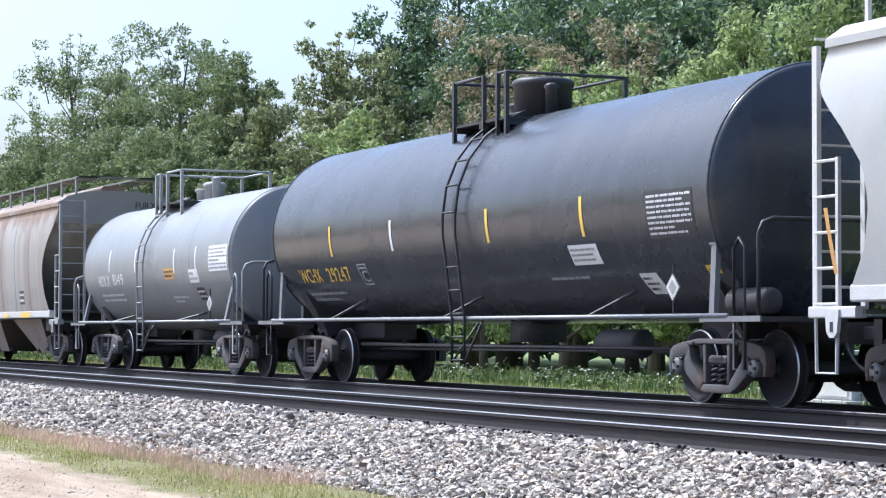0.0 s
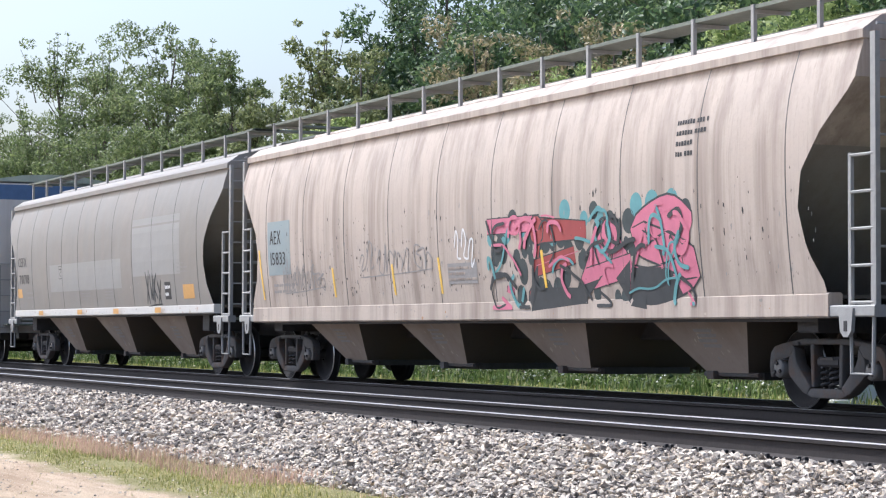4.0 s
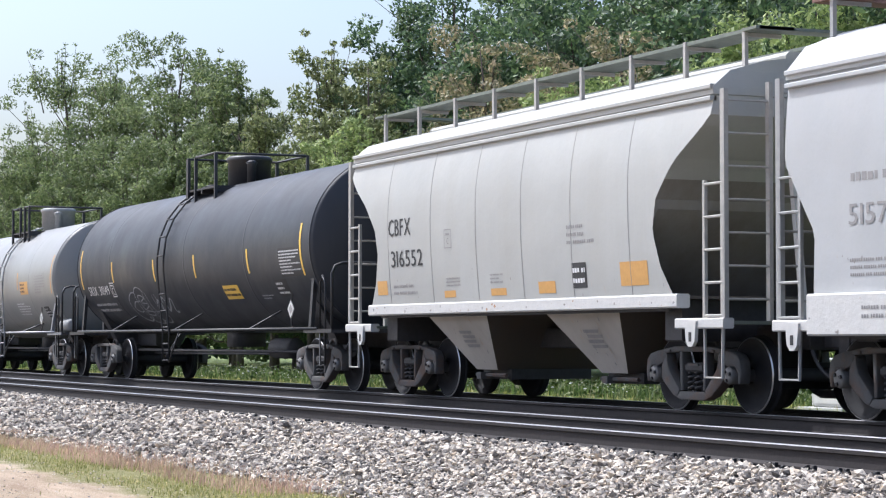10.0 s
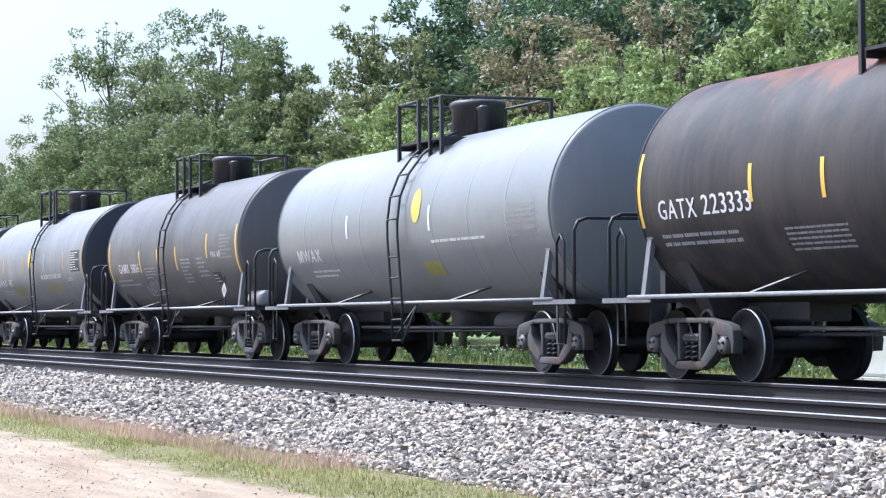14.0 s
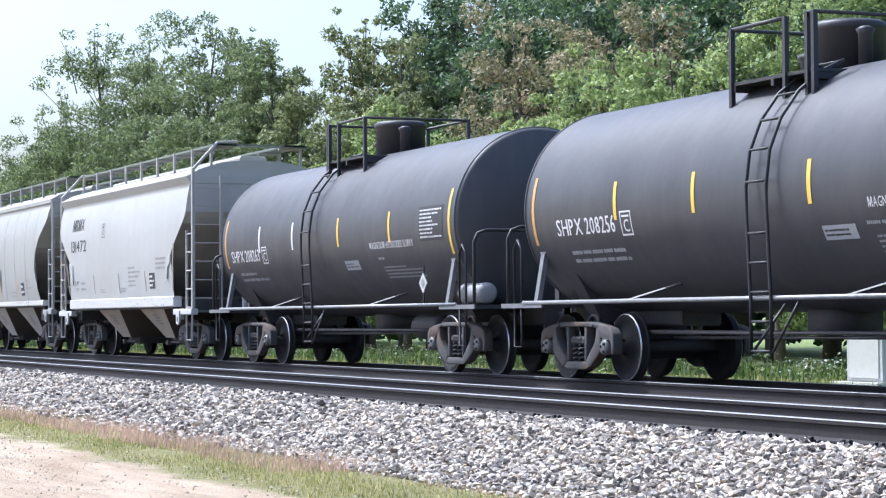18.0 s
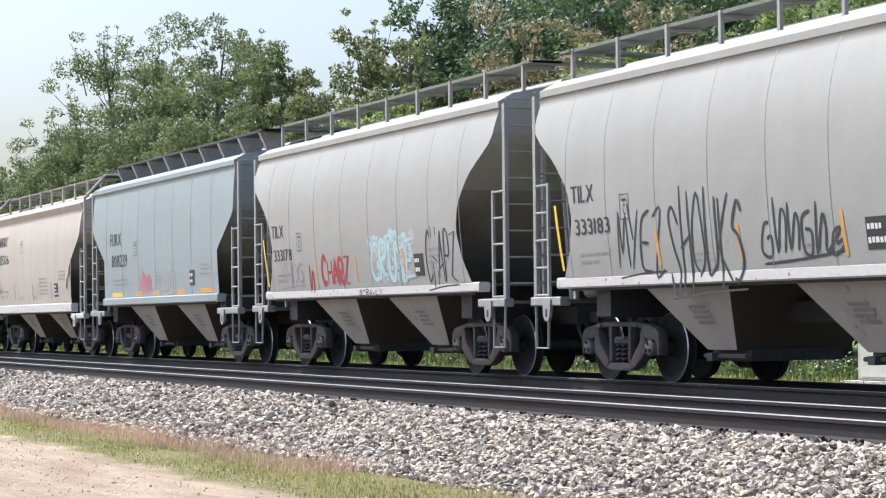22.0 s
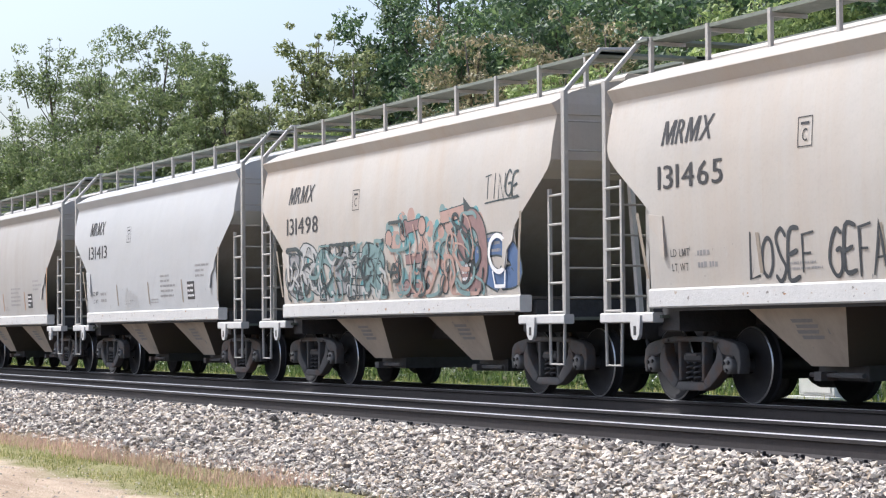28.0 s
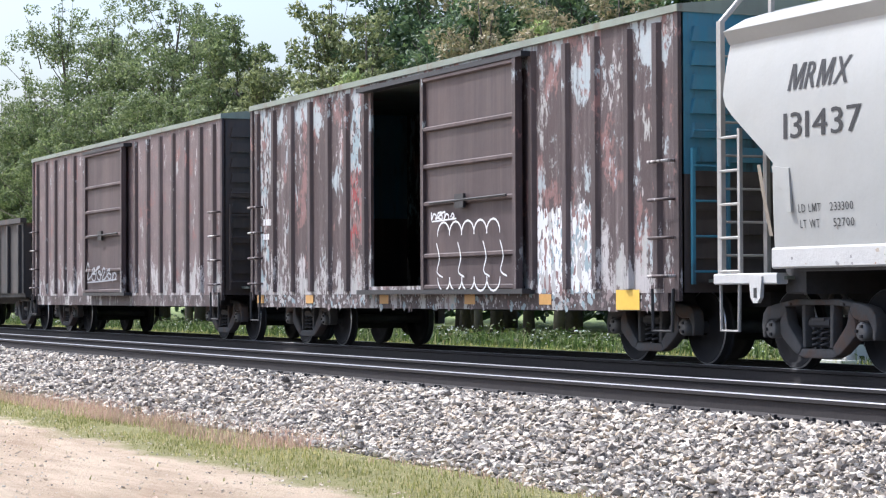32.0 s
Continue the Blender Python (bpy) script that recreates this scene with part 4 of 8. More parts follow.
def burner(car, surf, x0, x1, z0, z1, word, fills, line, seed, fat=1.0, label="large coloured graffiti piece", trim=None, cloud=None, rim=0.028, puffs=1.0, lap=1.12):
    """A graffiti piece: fat interlocked letters with outlines and highlights, and a cloud of sprayed dots behind."""
    rng = random.Random(seed)
    letters, tall = len(word), z1 - z0
    if cloud:
        inks = (cloud,) if isinstance(cloud, str) else cloud
        g = Mesh()
        n = letters * 6
        for k in range(n):
            g.use(inks[k % len(inks)])
            cx, cz, r = x0 + (x1 - x0) * (k + rng.uniform(0.2, 0.8)) / n, z1 + rng.uniform(-0.28, 0.04) * tall, puffs * rng.uniform(0.10, 0.20) * tall
            ring = [surf(min(x1 + 0.1, max(x0 - 0.1, cx + r * math.cos(t))), cz + r * math.sin(t), 0.0012 + 0.00002 * k) for t in (2 * math.pi * i / 16 for i in range(16))]
            g.add(ring, [tuple(range(16))])
        part("graffiti_cloud", g, car, "sprayed colour cloud behind the lettering")
        g = Mesh()
        for k in range(letters * 12):
            g.use(inks[(2 * k + 1) % len(inks)])
            cx, cz, r = rng.uniform(x0 + 0.1, x1 - 0.1), z0 + tall * rng.uniform(0.08, 0.8), rng.uniform(0.05, 0.13) * tall
            g.add([surf(cx + r * math.cos(t), cz + 1.3 * r * math.sin(t), 0.0008 + 0.000006 * k) for t in (2 * math.pi * i / 12 for i in range(12))], [tuple(range(12))])
        part("graffiti_fill", g, car, "sprayed colour fill between the letters")
    body, edge, inner = Mesh(), Mesh().use(line), Mesh().use(trim or line)
    step = (x1 - x0) / letters
    w = fat * 0.13 * min(1.3 * step, tall)
    for k, ch in enumerate(word):
        off = 0.0022 + 0.0011 * k
        lean, rise, high = rng.uniform(-0.15, 0.2) * step, rng.uniform(-0.03, 0.05) * tall, rng.uniform(0.88, 1.06)
        body.use(fills[k % len(fills)])
        for q, stroke in enumerate(strokes_of(ch)):
            pts = [(min(x1, max(x0, x0 + (k + 0.5 + lap * (u - 0.5)) * step + lean * (v - 0.5) + rng.uniform(-0.06, 0.06) * step)),
                    max(z0 + 0.03, z0 + w + (tall * high - 2 * w) * v + rise + rng.uniform(-0.05, 0.05) * tall)) for u, v in stroke]
            path = curve(pts, 5) if ch in "BCGOPRSUJ" else pts
            ww = w * rng.uniform(0.8, 1.25)
            ribbon(edge, surf, path, ww + rim, off + 0.0003 * q)
            ribbon(body, surf, path, ww, off + 0.0003 * q + 0.00015)
            for x, z in path[1:-1] if path is pts else ():
                for m, r, o in ((edge, ww + rim, 0.00004), (body, ww, 0.0002)):
                    m.add([surf(x + r * math.cos(t), max(z0, z + r * math.sin(t)), off + 0.0003 * q + o) for t in (math.pi * i / 5 for i in range(10))], [tuple(range(10))])
            if rng.random() < 0.35:
                (ax, az), (bx, bz) = path[-2], path[-1]
                k2 = math.hypot(bx - ax, bz - az) + 1e-6
                ux, uz = (bx - ax) / k2, (bz - az) / k2
                tip = [(bx - 1.3 * ww * uz, bz + 1.3 * ww * ux), (bx + 1.3 * ww * uz, bz - 1.3 * ww * ux), (bx + 1.7 * ww * ux, max(z0, bz + 1.7 * ww * uz))]
                edge.add([surf(x, z, off + 0.0001) for x, z in tip], [(0, 1, 2)])
            if trim:
                ribbon(inner, surf, [(x + 0.45 * ww, z + 0.2 * ww) for x, z in (path[1:-1] if len(path) > 3 else path)], 0.010, off + 0.0009)
    piece = part("graffiti_piece", body, car, label)
    part("graffiti_outline", edge, piece)
    if trim:
        part("graffiti_highlight", inner, piece)
    return piece


def wild(car, surf, x0, x1, z0, z1, inks, count, seed, w=(0.012, 0.035), label="interlaced graffiti lines", off=0.0125):
    """Interlaced curling lines over a graffiti piece."""
    rng = random.Random(seed)
    g = Mesh()
    for k in range(count):
        g.use(inks[k % len(inks)])
        x, z, a = rng.uniform(x0, x1), rng.uniform(z0, z1), rng.uniform(0, 6.28)
        pts, bend = [], rng.uniform(-1.3, 1.3)
        for i in range(rng.choice((4, 5, 6))):
            pts.append((min(x1, max(x0, x)), min(z1, max(z0, z))))
            r = rng.uniform(0.10, 0.26) * (z1 - z0)
            x, z, a = x + r * math.cos(a), z + r * math.sin(a), a + bend + rng.uniform(-0.4, 0.4)
        ribbon(g, surf, curve(pts, 5), rng.uniform(*w), off + 0.00012 * k)
    return part("graffiti_lines", g, car, label)


def flakes(car, surf, x0, x1, z0, z1, inks, count, seed, small=0.03, large=0.14, label="flaked remains of old paint", off=0.0025, tall=2.3):
    """Ragged chips and runs of old paint."""
    rng = random.Random(seed)
    g = Mesh()
    for k in range(count):
        g.use(inks[k % len(inks)])
        cx, cz = rng.uniform(x0, x1), z0 + (z1 - z0) * rng.random() ** 1.2
        r = small + (large - small) * rng.random() ** 2.2
        n = rng.choice((7, 8, 9))
        ring = []
        for i in range(n):
            t = 2 * math.pi * i / n
            q = r * rng.uniform(0.35, 1.15)
            ring.append(surf(min(x1, max(x0, cx + q * math.cos(t))), cz + tall * q * math.sin(t), off + 0.000004 * k))
        g.add([surf(cx, cz, off + 0.000004 * k)] + ring, [(0, i + 1, (i + 1) % n + 1) for i in range(n)])
    return part("flaked_paint", g, car, label)


# ---------------------------------------------------------------- trucks
WHEEL_R = 0.457


def truck_meshes():
    wheel = Mesh()
    wheel.use("steel", True).lathe([(-0.98, 0.07), (-0.60, 0.085), (0.60, 0.085), (0.98, 0.07)], 12, "y")
    for s in (-1, 1):
        wheel.use("wheel", True).lathe([(s * 0.80, 0.10), (s * 0.79, 0.135), (s * 0.75, 0.15), (s * 0.735, 0.36), (s * 0.782, 0.39), (s * 0.785, 0.442)], 40, "y", caps=False)
        wheel.use("tread", True).lathe([(s * 0.785, 0.442), (s * 0.780, 0.452), (s * 0.772, 0.457)], 40, "y", caps=False)
        wheel.use("wheel", True).lathe([(s * 0.772, 0.457), (s * 0.69, 0.460)], 40, "y", caps=False)
        wheel.use("wheel", True).lathe([(s * 0.69, 0.460), (s * 0.675, 0.482), (s * 0.66, 0.484), (s * 0.65, 0.46), (s * 0.65, 0.385), (s * 0.69, 0.36), (s * 0.70, 0.15), (s * 0.65, 0.13), (s * 0.64, 0.09)], 40, "y", caps=False)
        wheel.use("cap", True).lathe([(s * 0.90, 0.10), (s * 1.10, 0.105), (s * 1.125, 0.09), (s * 1.13, 0.03)], 16, "y")
        for k in range(3):
            a = 2 * math.pi * k / 3
            x, z = 0.062 * math.cos(a), 0.062 * math.sin(a)
            wheel.use("black").box(x - 0.017, x + 0.017, min(s * 1.12, s * 1.15), max(s * 1.12, s * 1.15), z - 0.017, z + 0.017)
    side = Mesh().use("frame_steel")
    y0, y1 = -1.09, -0.94
    side.prism([(-0.66, 0.715), (-0.30, 0.735), (0.30, 0.735), (0.66, 0.715), (0.70, 0.765), (0.42, 0.80), (-0.42, 0.80), (-0.70, 0.765)], y0, y1)
    for s in (-1, 1):
        side.prism([(s * 0.62, 0.70), (s * 0.70, 0.60), (s * 0.80, 0.57), (s * 0.98, 0.57), (s * 1.05, 0.48), (s * 1.05, 0.36), (s * 1.10, 0.36), (s * 1.125, 0.50), (s * 1.10, 0.64), (s * 1.02, 0.71), (s * 0.86, 0.745), (s * 0.69, 0.768)], y0 + 0.003, y1 - 0.003)
        side.prism([(s * 0.615, 0.70), (s * 0.705, 0.605), (s * 0.74, 0.55), (s * 0.735, 0.40), (s * 0.66, 0.34), (s * 0.45, 0.20), (s * 0.37, 0.175), (s * 0.30, 0.265), (s * 0.36, 0.32), (s * 0.57, 0.52), (s * 0.60, 0.60)], y0, y1)
        side.prism([(s * 0.235, 0.26), (s * 0.295, 0.26), (s * 0.315, 0.74), (s * 0.245, 0.74)], y0 + 0.012, y1 - 0.01)
        side.prism([(s * 0.80, 0.545), (s * 0.98, 0.545), (s * 0.98, 0.57), (s * 0.80, 0.57)], y0 - 0.01, y1 + 0.02)
        side.box(s * 0.52 - 0.03, s * 0.52 + 0.03, y0 - 0.025, y0 + 0.002, 0.725, 0.765)
    side.prism([(-0.30, 0.25), (-0.38, 0.175), (-0.28, 0.145), (0.28, 0.145), (0.38, 0.175), (0.30, 0.25)], y0 + 0.004, y1 - 0.004)
    nest = Mesh().use("steel", True)
    for sx in (-0.085, 0.085):
        path = [(sx + 0.055 * math.cos(a), -1.015 + 0.055 * math.sin(a), 0.25 + 0.23 * a / (2 * math.pi * 3.6)) for a in (2 * math.pi * 3.6 * i / 36 for i in range(37))]
        nest.tube(path, 0.017, 5)
    bolster = Mesh().use("steel").box(-0.20, 0.20, -1.06, 1.06, 0.485, 0.60, 0.03)
    bolster.use("frame_steel").box(-0.12, 0.12, -1.075, -1.06, 0.565, 0.59)
    bolster.use("steel").box(-0.32, 0.32, -0.5, 0.5, 0.55, 0.78, 0.04)
    for s in (-1, 1):
        bolster.use("steel").box(s * 0.42 - 0.05, s * 0.42 + 0.05, -0.72, 0.72, 0.28, 0.40)
        bolster.use("cap", True).lathe([(s * 0.66, 0.10), (s * 0.72, 0.10)], 14, "y", (0, 0, 0.72))
    bolster.use("frame_steel", True).tube([(0.16 * math.cos(t), -0.80, 0.76 + 0.13 * math.sin(t)) for t in (math.pi * i / 10 for i in range(11))], 0.028, 6)
    frame_me = side.data("side_frame")
    bm = bmesh.new()
    bm.from_mesh(frame_me)
    sharp = [e for e in bm.edges if len(e.link_faces) == 2 and e.calc_face_angle() > 0.6]
    bmesh.ops.bevel(bm, geom=sharp, offset=0.013, segments=2, affect="EDGES", profile=0.5)
    for f in bm.faces:
        f.smooth = True
    bm.to_mesh(frame_me)
    bm.free()
    return wheel.data("wheelset"), frame_me, nest.data("spring_nest"), bolster.data("truck")


WHEEL_ME, SIDE_ME, NEST_ME, BOLSTER_ME = truck_meshes()
WHEELSETS = []
CARS = []


def add_truck(car, x):
    truck = part("truck", BOLSTER_ME, car, "cast steel truck with exposed springs", pose(x, 0, 0))
    for s in (0, 180):
        part("side_frame", SIDE_ME, truck, at=pose(0, 0, 0, 0, 0, s))
        part("spring_nest", NEST_ME, truck, at=pose(0, 0, 0, 0, 0, s))
    for s in (-0.889, 0.889):
        WHEELSETS.append(part("wheelset", WHEEL_ME, truck, "dark wheels with polished treads", pose(s, 0, WHEEL_R)))


def start_car(name, label, category, x, half, centres):
    car = tagged(new(name), label, category, "cars of the freight train")
    car.matrix_basis = pose(x, 0, 0)
    CARS.append((car, x))
    for s in (-1, 1):
        add_truck(car, s * centres / 2)
    return car


def coupler(car, s, end, mat="steel"):
    g = Mesh().use(mat)
    g.box(min(s * (end - 0.5), s * (end + 0.36)), max(s * (end - 0.5), s * (end + 0.36)), -0.08, 0.08, 0.78, 0.95, 0.02)
    k = s * (end + 0.46)
    g.prism_x([(-0.17, 0.70), (0.15, 0.70), (0.19, 0.78), (0.19, 0.98), (0.10, 1.03), (-0.17, 1.03)], k - 0.13, k + 0.12)
    part("coupler", g, car, "dark steel knuckle coupler")
    hose = Mesh().use("black", True).tube(curve3([(s * (end + 0.05), -0.35, 0.75), (s * (end + 0.2), -0.36, 0.5), (s * (end + 0.42), -0.3, 0.42)]), 0.022, 6)
    part("brake_hose", hose, car)


def curve3(p, n=5):
    a, b, c = (Vector(q) for q in p)
    return [tuple((1 - t) ** 2 * a + 2 * t * (1 - t) * b + t * t * c) for t in (i / n for i in range(n + 1))]


def ladder(car, name, x0, x1, y, z0, z1, step, mat, r=0.018, rail=0.025, label="", top=None):
    """Two stiles and rungs, in the plane of the side."""
    ob = None
    g = Mesh().use(mat)
    for x in (x0, x1):
        g.box(x - rail, x + rail, y - 0.012, y + 0.03, z0, z1)
    ob = part(name, g, car, label)
    z = z0 + 0.06
    rung = Mesh().use(mat).tube([(x0, y, 0), (x1, y, 0)], r, 6).data("rung")
    while z < z1:
        part("rung", rung, ob, at=pose(0, 0, z))
        z += step
    return ob


def stirrup(car, x0, x1, y, z0, z1, mat):
    part("step", Mesh().use(mat).tube([(x0, y, z1), (x0 + 0.02, y, z0), (x1 - 0.02, y, z0), (x1, y, z1)], 0.022, 6), car)


# ---------------------------------------------------------------- tank cars


def tank_car(name, label, x, centres, cyl, radius, middle, mat, seed, trim="rod", ladder_at=0.0, bands=(), marks=(), stripes=(), plates=(), bars=(), extra=None,
             dome="black", rails="black", head=0.50, saddle="dusty_rod", placard=True, reservoir=True, wide=1.5, end_mat=None, dome_r=0.44, dome_h=0.42, ladder_mat=None):
    rng = random.Random(seed)
    end = centres / 2 + 1.62
    car = start_car(name, label, "tank car", x, end, centres)
    surf = round_side(radius, middle)
    prof = [(-cyl, radius), (-cyl + 0.06, radius)]
    for b in bands:
        prof += [(b - 0.05, radius), (b - 0.018, radius), (b - 0.012, radius + 0.003), (b + 0.012, radius + 0.003), (b + 0.018, radius), (b + 0.05, radius)]
    prof += [(cyl - 0.06, radius), (cyl, radius)]
    tank = part("tank", Mesh().use(mat, True).lathe(prof, 72, "x", (0, 0, middle), False), car)
    knuckle, tilt = 0.10, radians(66)
    rim = radius - knuckle + knuckle * math.cos(tilt)
    ball = rim / math.cos(tilt)
    dish = [(knuckle * math.sin(tilt * i / 6), radius - 0.002 - knuckle * (1 - math.cos(tilt * i / 6))) for i in range(7)]
    dish += [(dish[6][0] + ball * (math.sin(t) - math.sin(tilt)), max(0.01, ball * math.cos(t))) for t in (tilt + (math.pi / 2 - tilt) * i / 7 for i in range(1, 8))]
    for s in (-1, 1):
        part("tank_head", Mesh().use(end_mat or mat, True).lathe([(s * (cyl + u), r) for u, r in dish], 72, "x", (0, 0, middle), False), tank)
    for s in (-1, 1):
        ring = Mesh().use(end_mat or mat, True).lathe([(s * (cyl - 0.01), radius + 0.001), (s * (cyl - 0.006), radius + 0.014), (s * (cyl + 0.025), radius + 0.010), (s * (cyl + 0.03), radius - 0.01)], 64, "x", (0, 0, middle), False)
        part("weld_seam", ring, tank)
        tr = s * centres / 2
        cradle = Mesh().use("steel")
        n = 8
        arc = [(radius * math.sin(a) * 1.0, middle - (radius + 0.005) * math.cos(a)) for a in (radians(-52 + 104 * i / n) for i in range(n + 1))]
        cradle.prism_x(arc[::-1] + [(-0.75, 0.80), (0.75, 0.80)], tr - 0.16, tr + 0.16)
        part("cradle", cradle, car, "dark steel saddle under the tank")
        yb = -(radius * math.sin(radians(62)))
        zb = middle - radius * math.cos(radians(62))
        for sy in (-1, 1):
            y0 = sy * 1.42
            brace = Mesh().use(saddle)
            brace.prism_x([(y0 - 0.035, 1.06), (y0 + 0.035, 1.06), (sy * abs(yb) + 0.035, zb + 0.16), (sy * abs(yb) - 0.035, zb + 0.16)], tr + s * 0.52 - 0.055, tr + s * 0.52 + 0.055)
            brace.box(tr + s * 0.52 - 0.09, tr + s * 0.52 + 0.09, sy * abs(yb) - 0.05, sy * abs(yb) + 0.05, zb + 0.08, zb + 0.22)
            part("bolster_brace", brace, car, "angled brace between sill and tank")
        sill = Mesh().use("steel")
        a, b = sorted((s * (centres / 2 - 1.6), s * end))
        sill.box(a, b, -0.3, 0.3, 0.74, 1.05, 0.03)
        a, b = sorted((s * (centres / 2 + 0.28), s * end))
        sill.box(a, b, -1.45, 1.45, 1.0, 1.06)
        part("stub_sill", sill, car, "dark steel end sill and platform")
        edge = Mesh().use(saddle).box(a, b, -1.475, -1.452, 1.0, 1.065)
        part("platform_edge", edge, car, "pale platform edge")
        loop = Mesh().use("black" if rails == "black" else rails, True)
        xe = s * (end - 0.12)
        xi = s * (centres / 2 + 0.55)
        zt = 2.18
        loop.tube([(xe, -1.42, 1.03), (xe, -1.42, zt - 0.18), (xe, -1.36, zt - 0.05), (xe, -1.22, zt), (xe, 1.22, zt), (xe, 1.36, zt - 0.05), (xe, 1.42, zt - 0.18), (xe, 1.42, 1.03)], 0.026, 7)
        part("end_handrail", loop, car, "bent pipe handrail across the end")
        post = Mesh().use("black" if rails == "black" else rails, True)
        post.tube([(s * (end - 0.62), -1.44, 1.03), (s * (end - 0.62), -1.44, 1.85), (s * (end - 0.50), -1.44, 1.97), (s * (end - 0.38), -1.44, 1.85), (s * (end - 0.38), -1.44, 0.45), (s * (end - 0.62), -1.44, 0.45), (s * (end - 0.62), -1.44, 1.03)], 0.020, 6)
        part("grab_iron", post, car)
        coupler(car, s, end)
    for sy in (-1, 1):
        part("side_rail", Mesh().use(trim, True).tube([(-centres / 2 - 0.9, sy * 1.46, 1.07), (centres / 2 + 0.9, sy * 1.46, 1.07)], 0.03, 6), car, "long straight pipe rail along the underframe")
        k = max(2, int(round(centres / 4.2)))
        for i in range(k):
            xi = -centres / 2 + centres * (i + 0.5) / k
            part("rail_strut", Mesh().use("black").tube([(xi - 0.28, sy * 1.46, 1.07), (xi + 0.28, sy * radius * math.sin(radians(42)), middle - radius * math.cos(radians(42)))], 0.024, 5), car)
    under = Mesh().use("steel", True)
    under.lathe([(-0.55, 0.16), (-0.5, 0.2), (0.5, 0.2), (0.55, 0.16)], 14, "x", (centres * 0.24, -0.35, 0.72))
    under.tube([(-centres / 2 + 1.2, -0.6, 0.66), (centres / 2 - 1.2, -0.6, 0.66)], 0.03, 5)
    under.tube([(-centres / 2 + 1.2, -0.2, 0.58), (centres / 2 - 1.2, -0.2, 0.62)], 0.025, 5)
    under.box(-0.35, 0.35, -0.3, 0.3, middle - radius - 0.28, middle - radius + 0.12)
    part("brake_rigging", under, car, "dark brake cylinder and rods under the tank")
    if reservoir:
        g = Mesh().use("steel" if mat in ("tank_black", "tank_rusty") else "grey_fitting", True).lathe([(-0.42, 0.10), (-0.38, 0.16), (0.38, 0.16), (0.42, 0.10)], 16, "x", (centres / 2 + 0.85, -1.08, 1.24))
        part("air_reservoir", g, car, "grey cylinder on the end platform")
    g = Mesh().use("steel", True).lathe([(-0.05, 0.30), (0.05, 0.30)], 20, "x", (-centres / 2 - 1.25, -0.55, 1.65))
    g.use("steel").box(-centres / 2 - 1.33, -centres / 2 - 1.20, -0.75, -0.35, 1.05, 1.9)
    part("hand_brake", g, car, "dark hand brake wheel and housing")
    # ladder up the side and round the shoulder
    la = Mesh().use(ladder_mat or rails, True)
    for xx in (ladder_at - 0.22, ladder_at + 0.22):
        path = [(xx, -1.50, 0.42), (xx, -1.50, 1.05), (xx, -radius - 0.10, middle - 0.25)]
        path += [(xx, -(radius + 0.10) * math.cos(a), middle + (radius + 0.10) * math.sin(a)) for a in (radians(d) for d in (0, 15, 30, 45, 60, 72))]
        la.tube(path, 0.022, 6)
    lob = part("ladder", la, car, "curved side ladder")
    rung = Mesh().use(ladder_mat or rails, True).tube([(ladder_at - 0.22, 0, 0), (ladder_at + 0.22, 0, 0)], 0.016, 6).data("rung")
    heights = [0.46, 0.80, 1.14, 1.48, 1.82] + [middle + (radius + 0.10) * math.sin(radians(d)) for d in (2, 16, 30, 44, 58, 70)]
    for z in heights:
        s = min(1.0, (z - middle) / (radius + 0.1))
        y = -1.50 if z < 1.1 else (-(radius + 0.10) * math.cos(math.asin(s)) if z >= middle else -1.50 + (1.5 - radius - 0.10) * (z - 1.05) / max(0.1, middle - 0.25 - 1.05))
        part("rung", rung, lob, at=pose(0, y, z))
    part("ladder_stay", Mesh().use("black", True).tube([(ladder_at + 0.22, -1.50, 0.42), (ladder_at + 0.75, -1.45, 1.04)], 0.018, 5).tube([(ladder_at - 0.22, -1.50, 0.42), (ladder_at + 0.05, -1.2, 1.0)], 0.018, 5), lob)
    # top platform, railing and dome
    zt = middle + radius
    px0, px1 = -wide, wide
    plat = Mesh().use("black").box(px0, px1, -0.98, -0.42, zt - 0.14, zt - 0.10).box(px0, px1, 0.42, 0.98, zt - 0.14, zt - 0.10)
    for xx in (px0 + 0.05, 0, px1 - 0.05):
        plat.box(xx - 0.03, xx + 0.03, -0.98, 0.98, zt - 0.22, zt - 0.14)
    pob = part("top_platform", plat, car, "black grated platform round the dome")
    gate = max(px0 + 0.3, min(px1 - 0.3, ladder_at))
    posts = [(px0, -0.98), (gate - 0.24, -0.98), (gate + 0.24, -0.98), (px1, -0.98), (px0, 0.98), (px1, 0.98)]
    for xx, yy in posts:
        part("railing_post", Mesh().use(rails).box(xx - 0.03, xx + 0.03, yy - 0.03, yy + 0.03, zt - 0.40, zt + 0.56), pob)
    rr = Mesh().use(rails, True)
    for zz in (zt + 0.55,):
        rr.tube([(gate - 0.24, -0.98, zz), (px0, -0.98, zz), (px0, 0.98, zz), (px1, 0.98, zz), (px1, -0.98, zz), (gate + 0.24, -0.98, zz)], 0.026, 6)
    part("railing", rr, pob)
    dm = Mesh().use(dome, True).lathe([(zt - 0.12, dome_r), (zt + dome_h, dome_r), (zt + dome_h + 0.03, dome_r + 0.03), (zt + dome_h + 0.10, dome_r + 0.03), (zt + dome_h + 0.14, dome_r - 0.04)], 24, "z", (0.15, 0, 0))
    part("dome", dm, car, "protective valve housing on top")
    vm = Mesh().use(dome, True).lathe([(zt - 0.1, 0.26), (zt + 0.16, 0.26), (zt + 0.20, 0.30), (zt + 0.25, 0.30)], 16, "z", (-0.6, 0.1, 0))
    part("manway", vm, car, "bolted manway cover")
    vm = Mesh().use(dome, True)
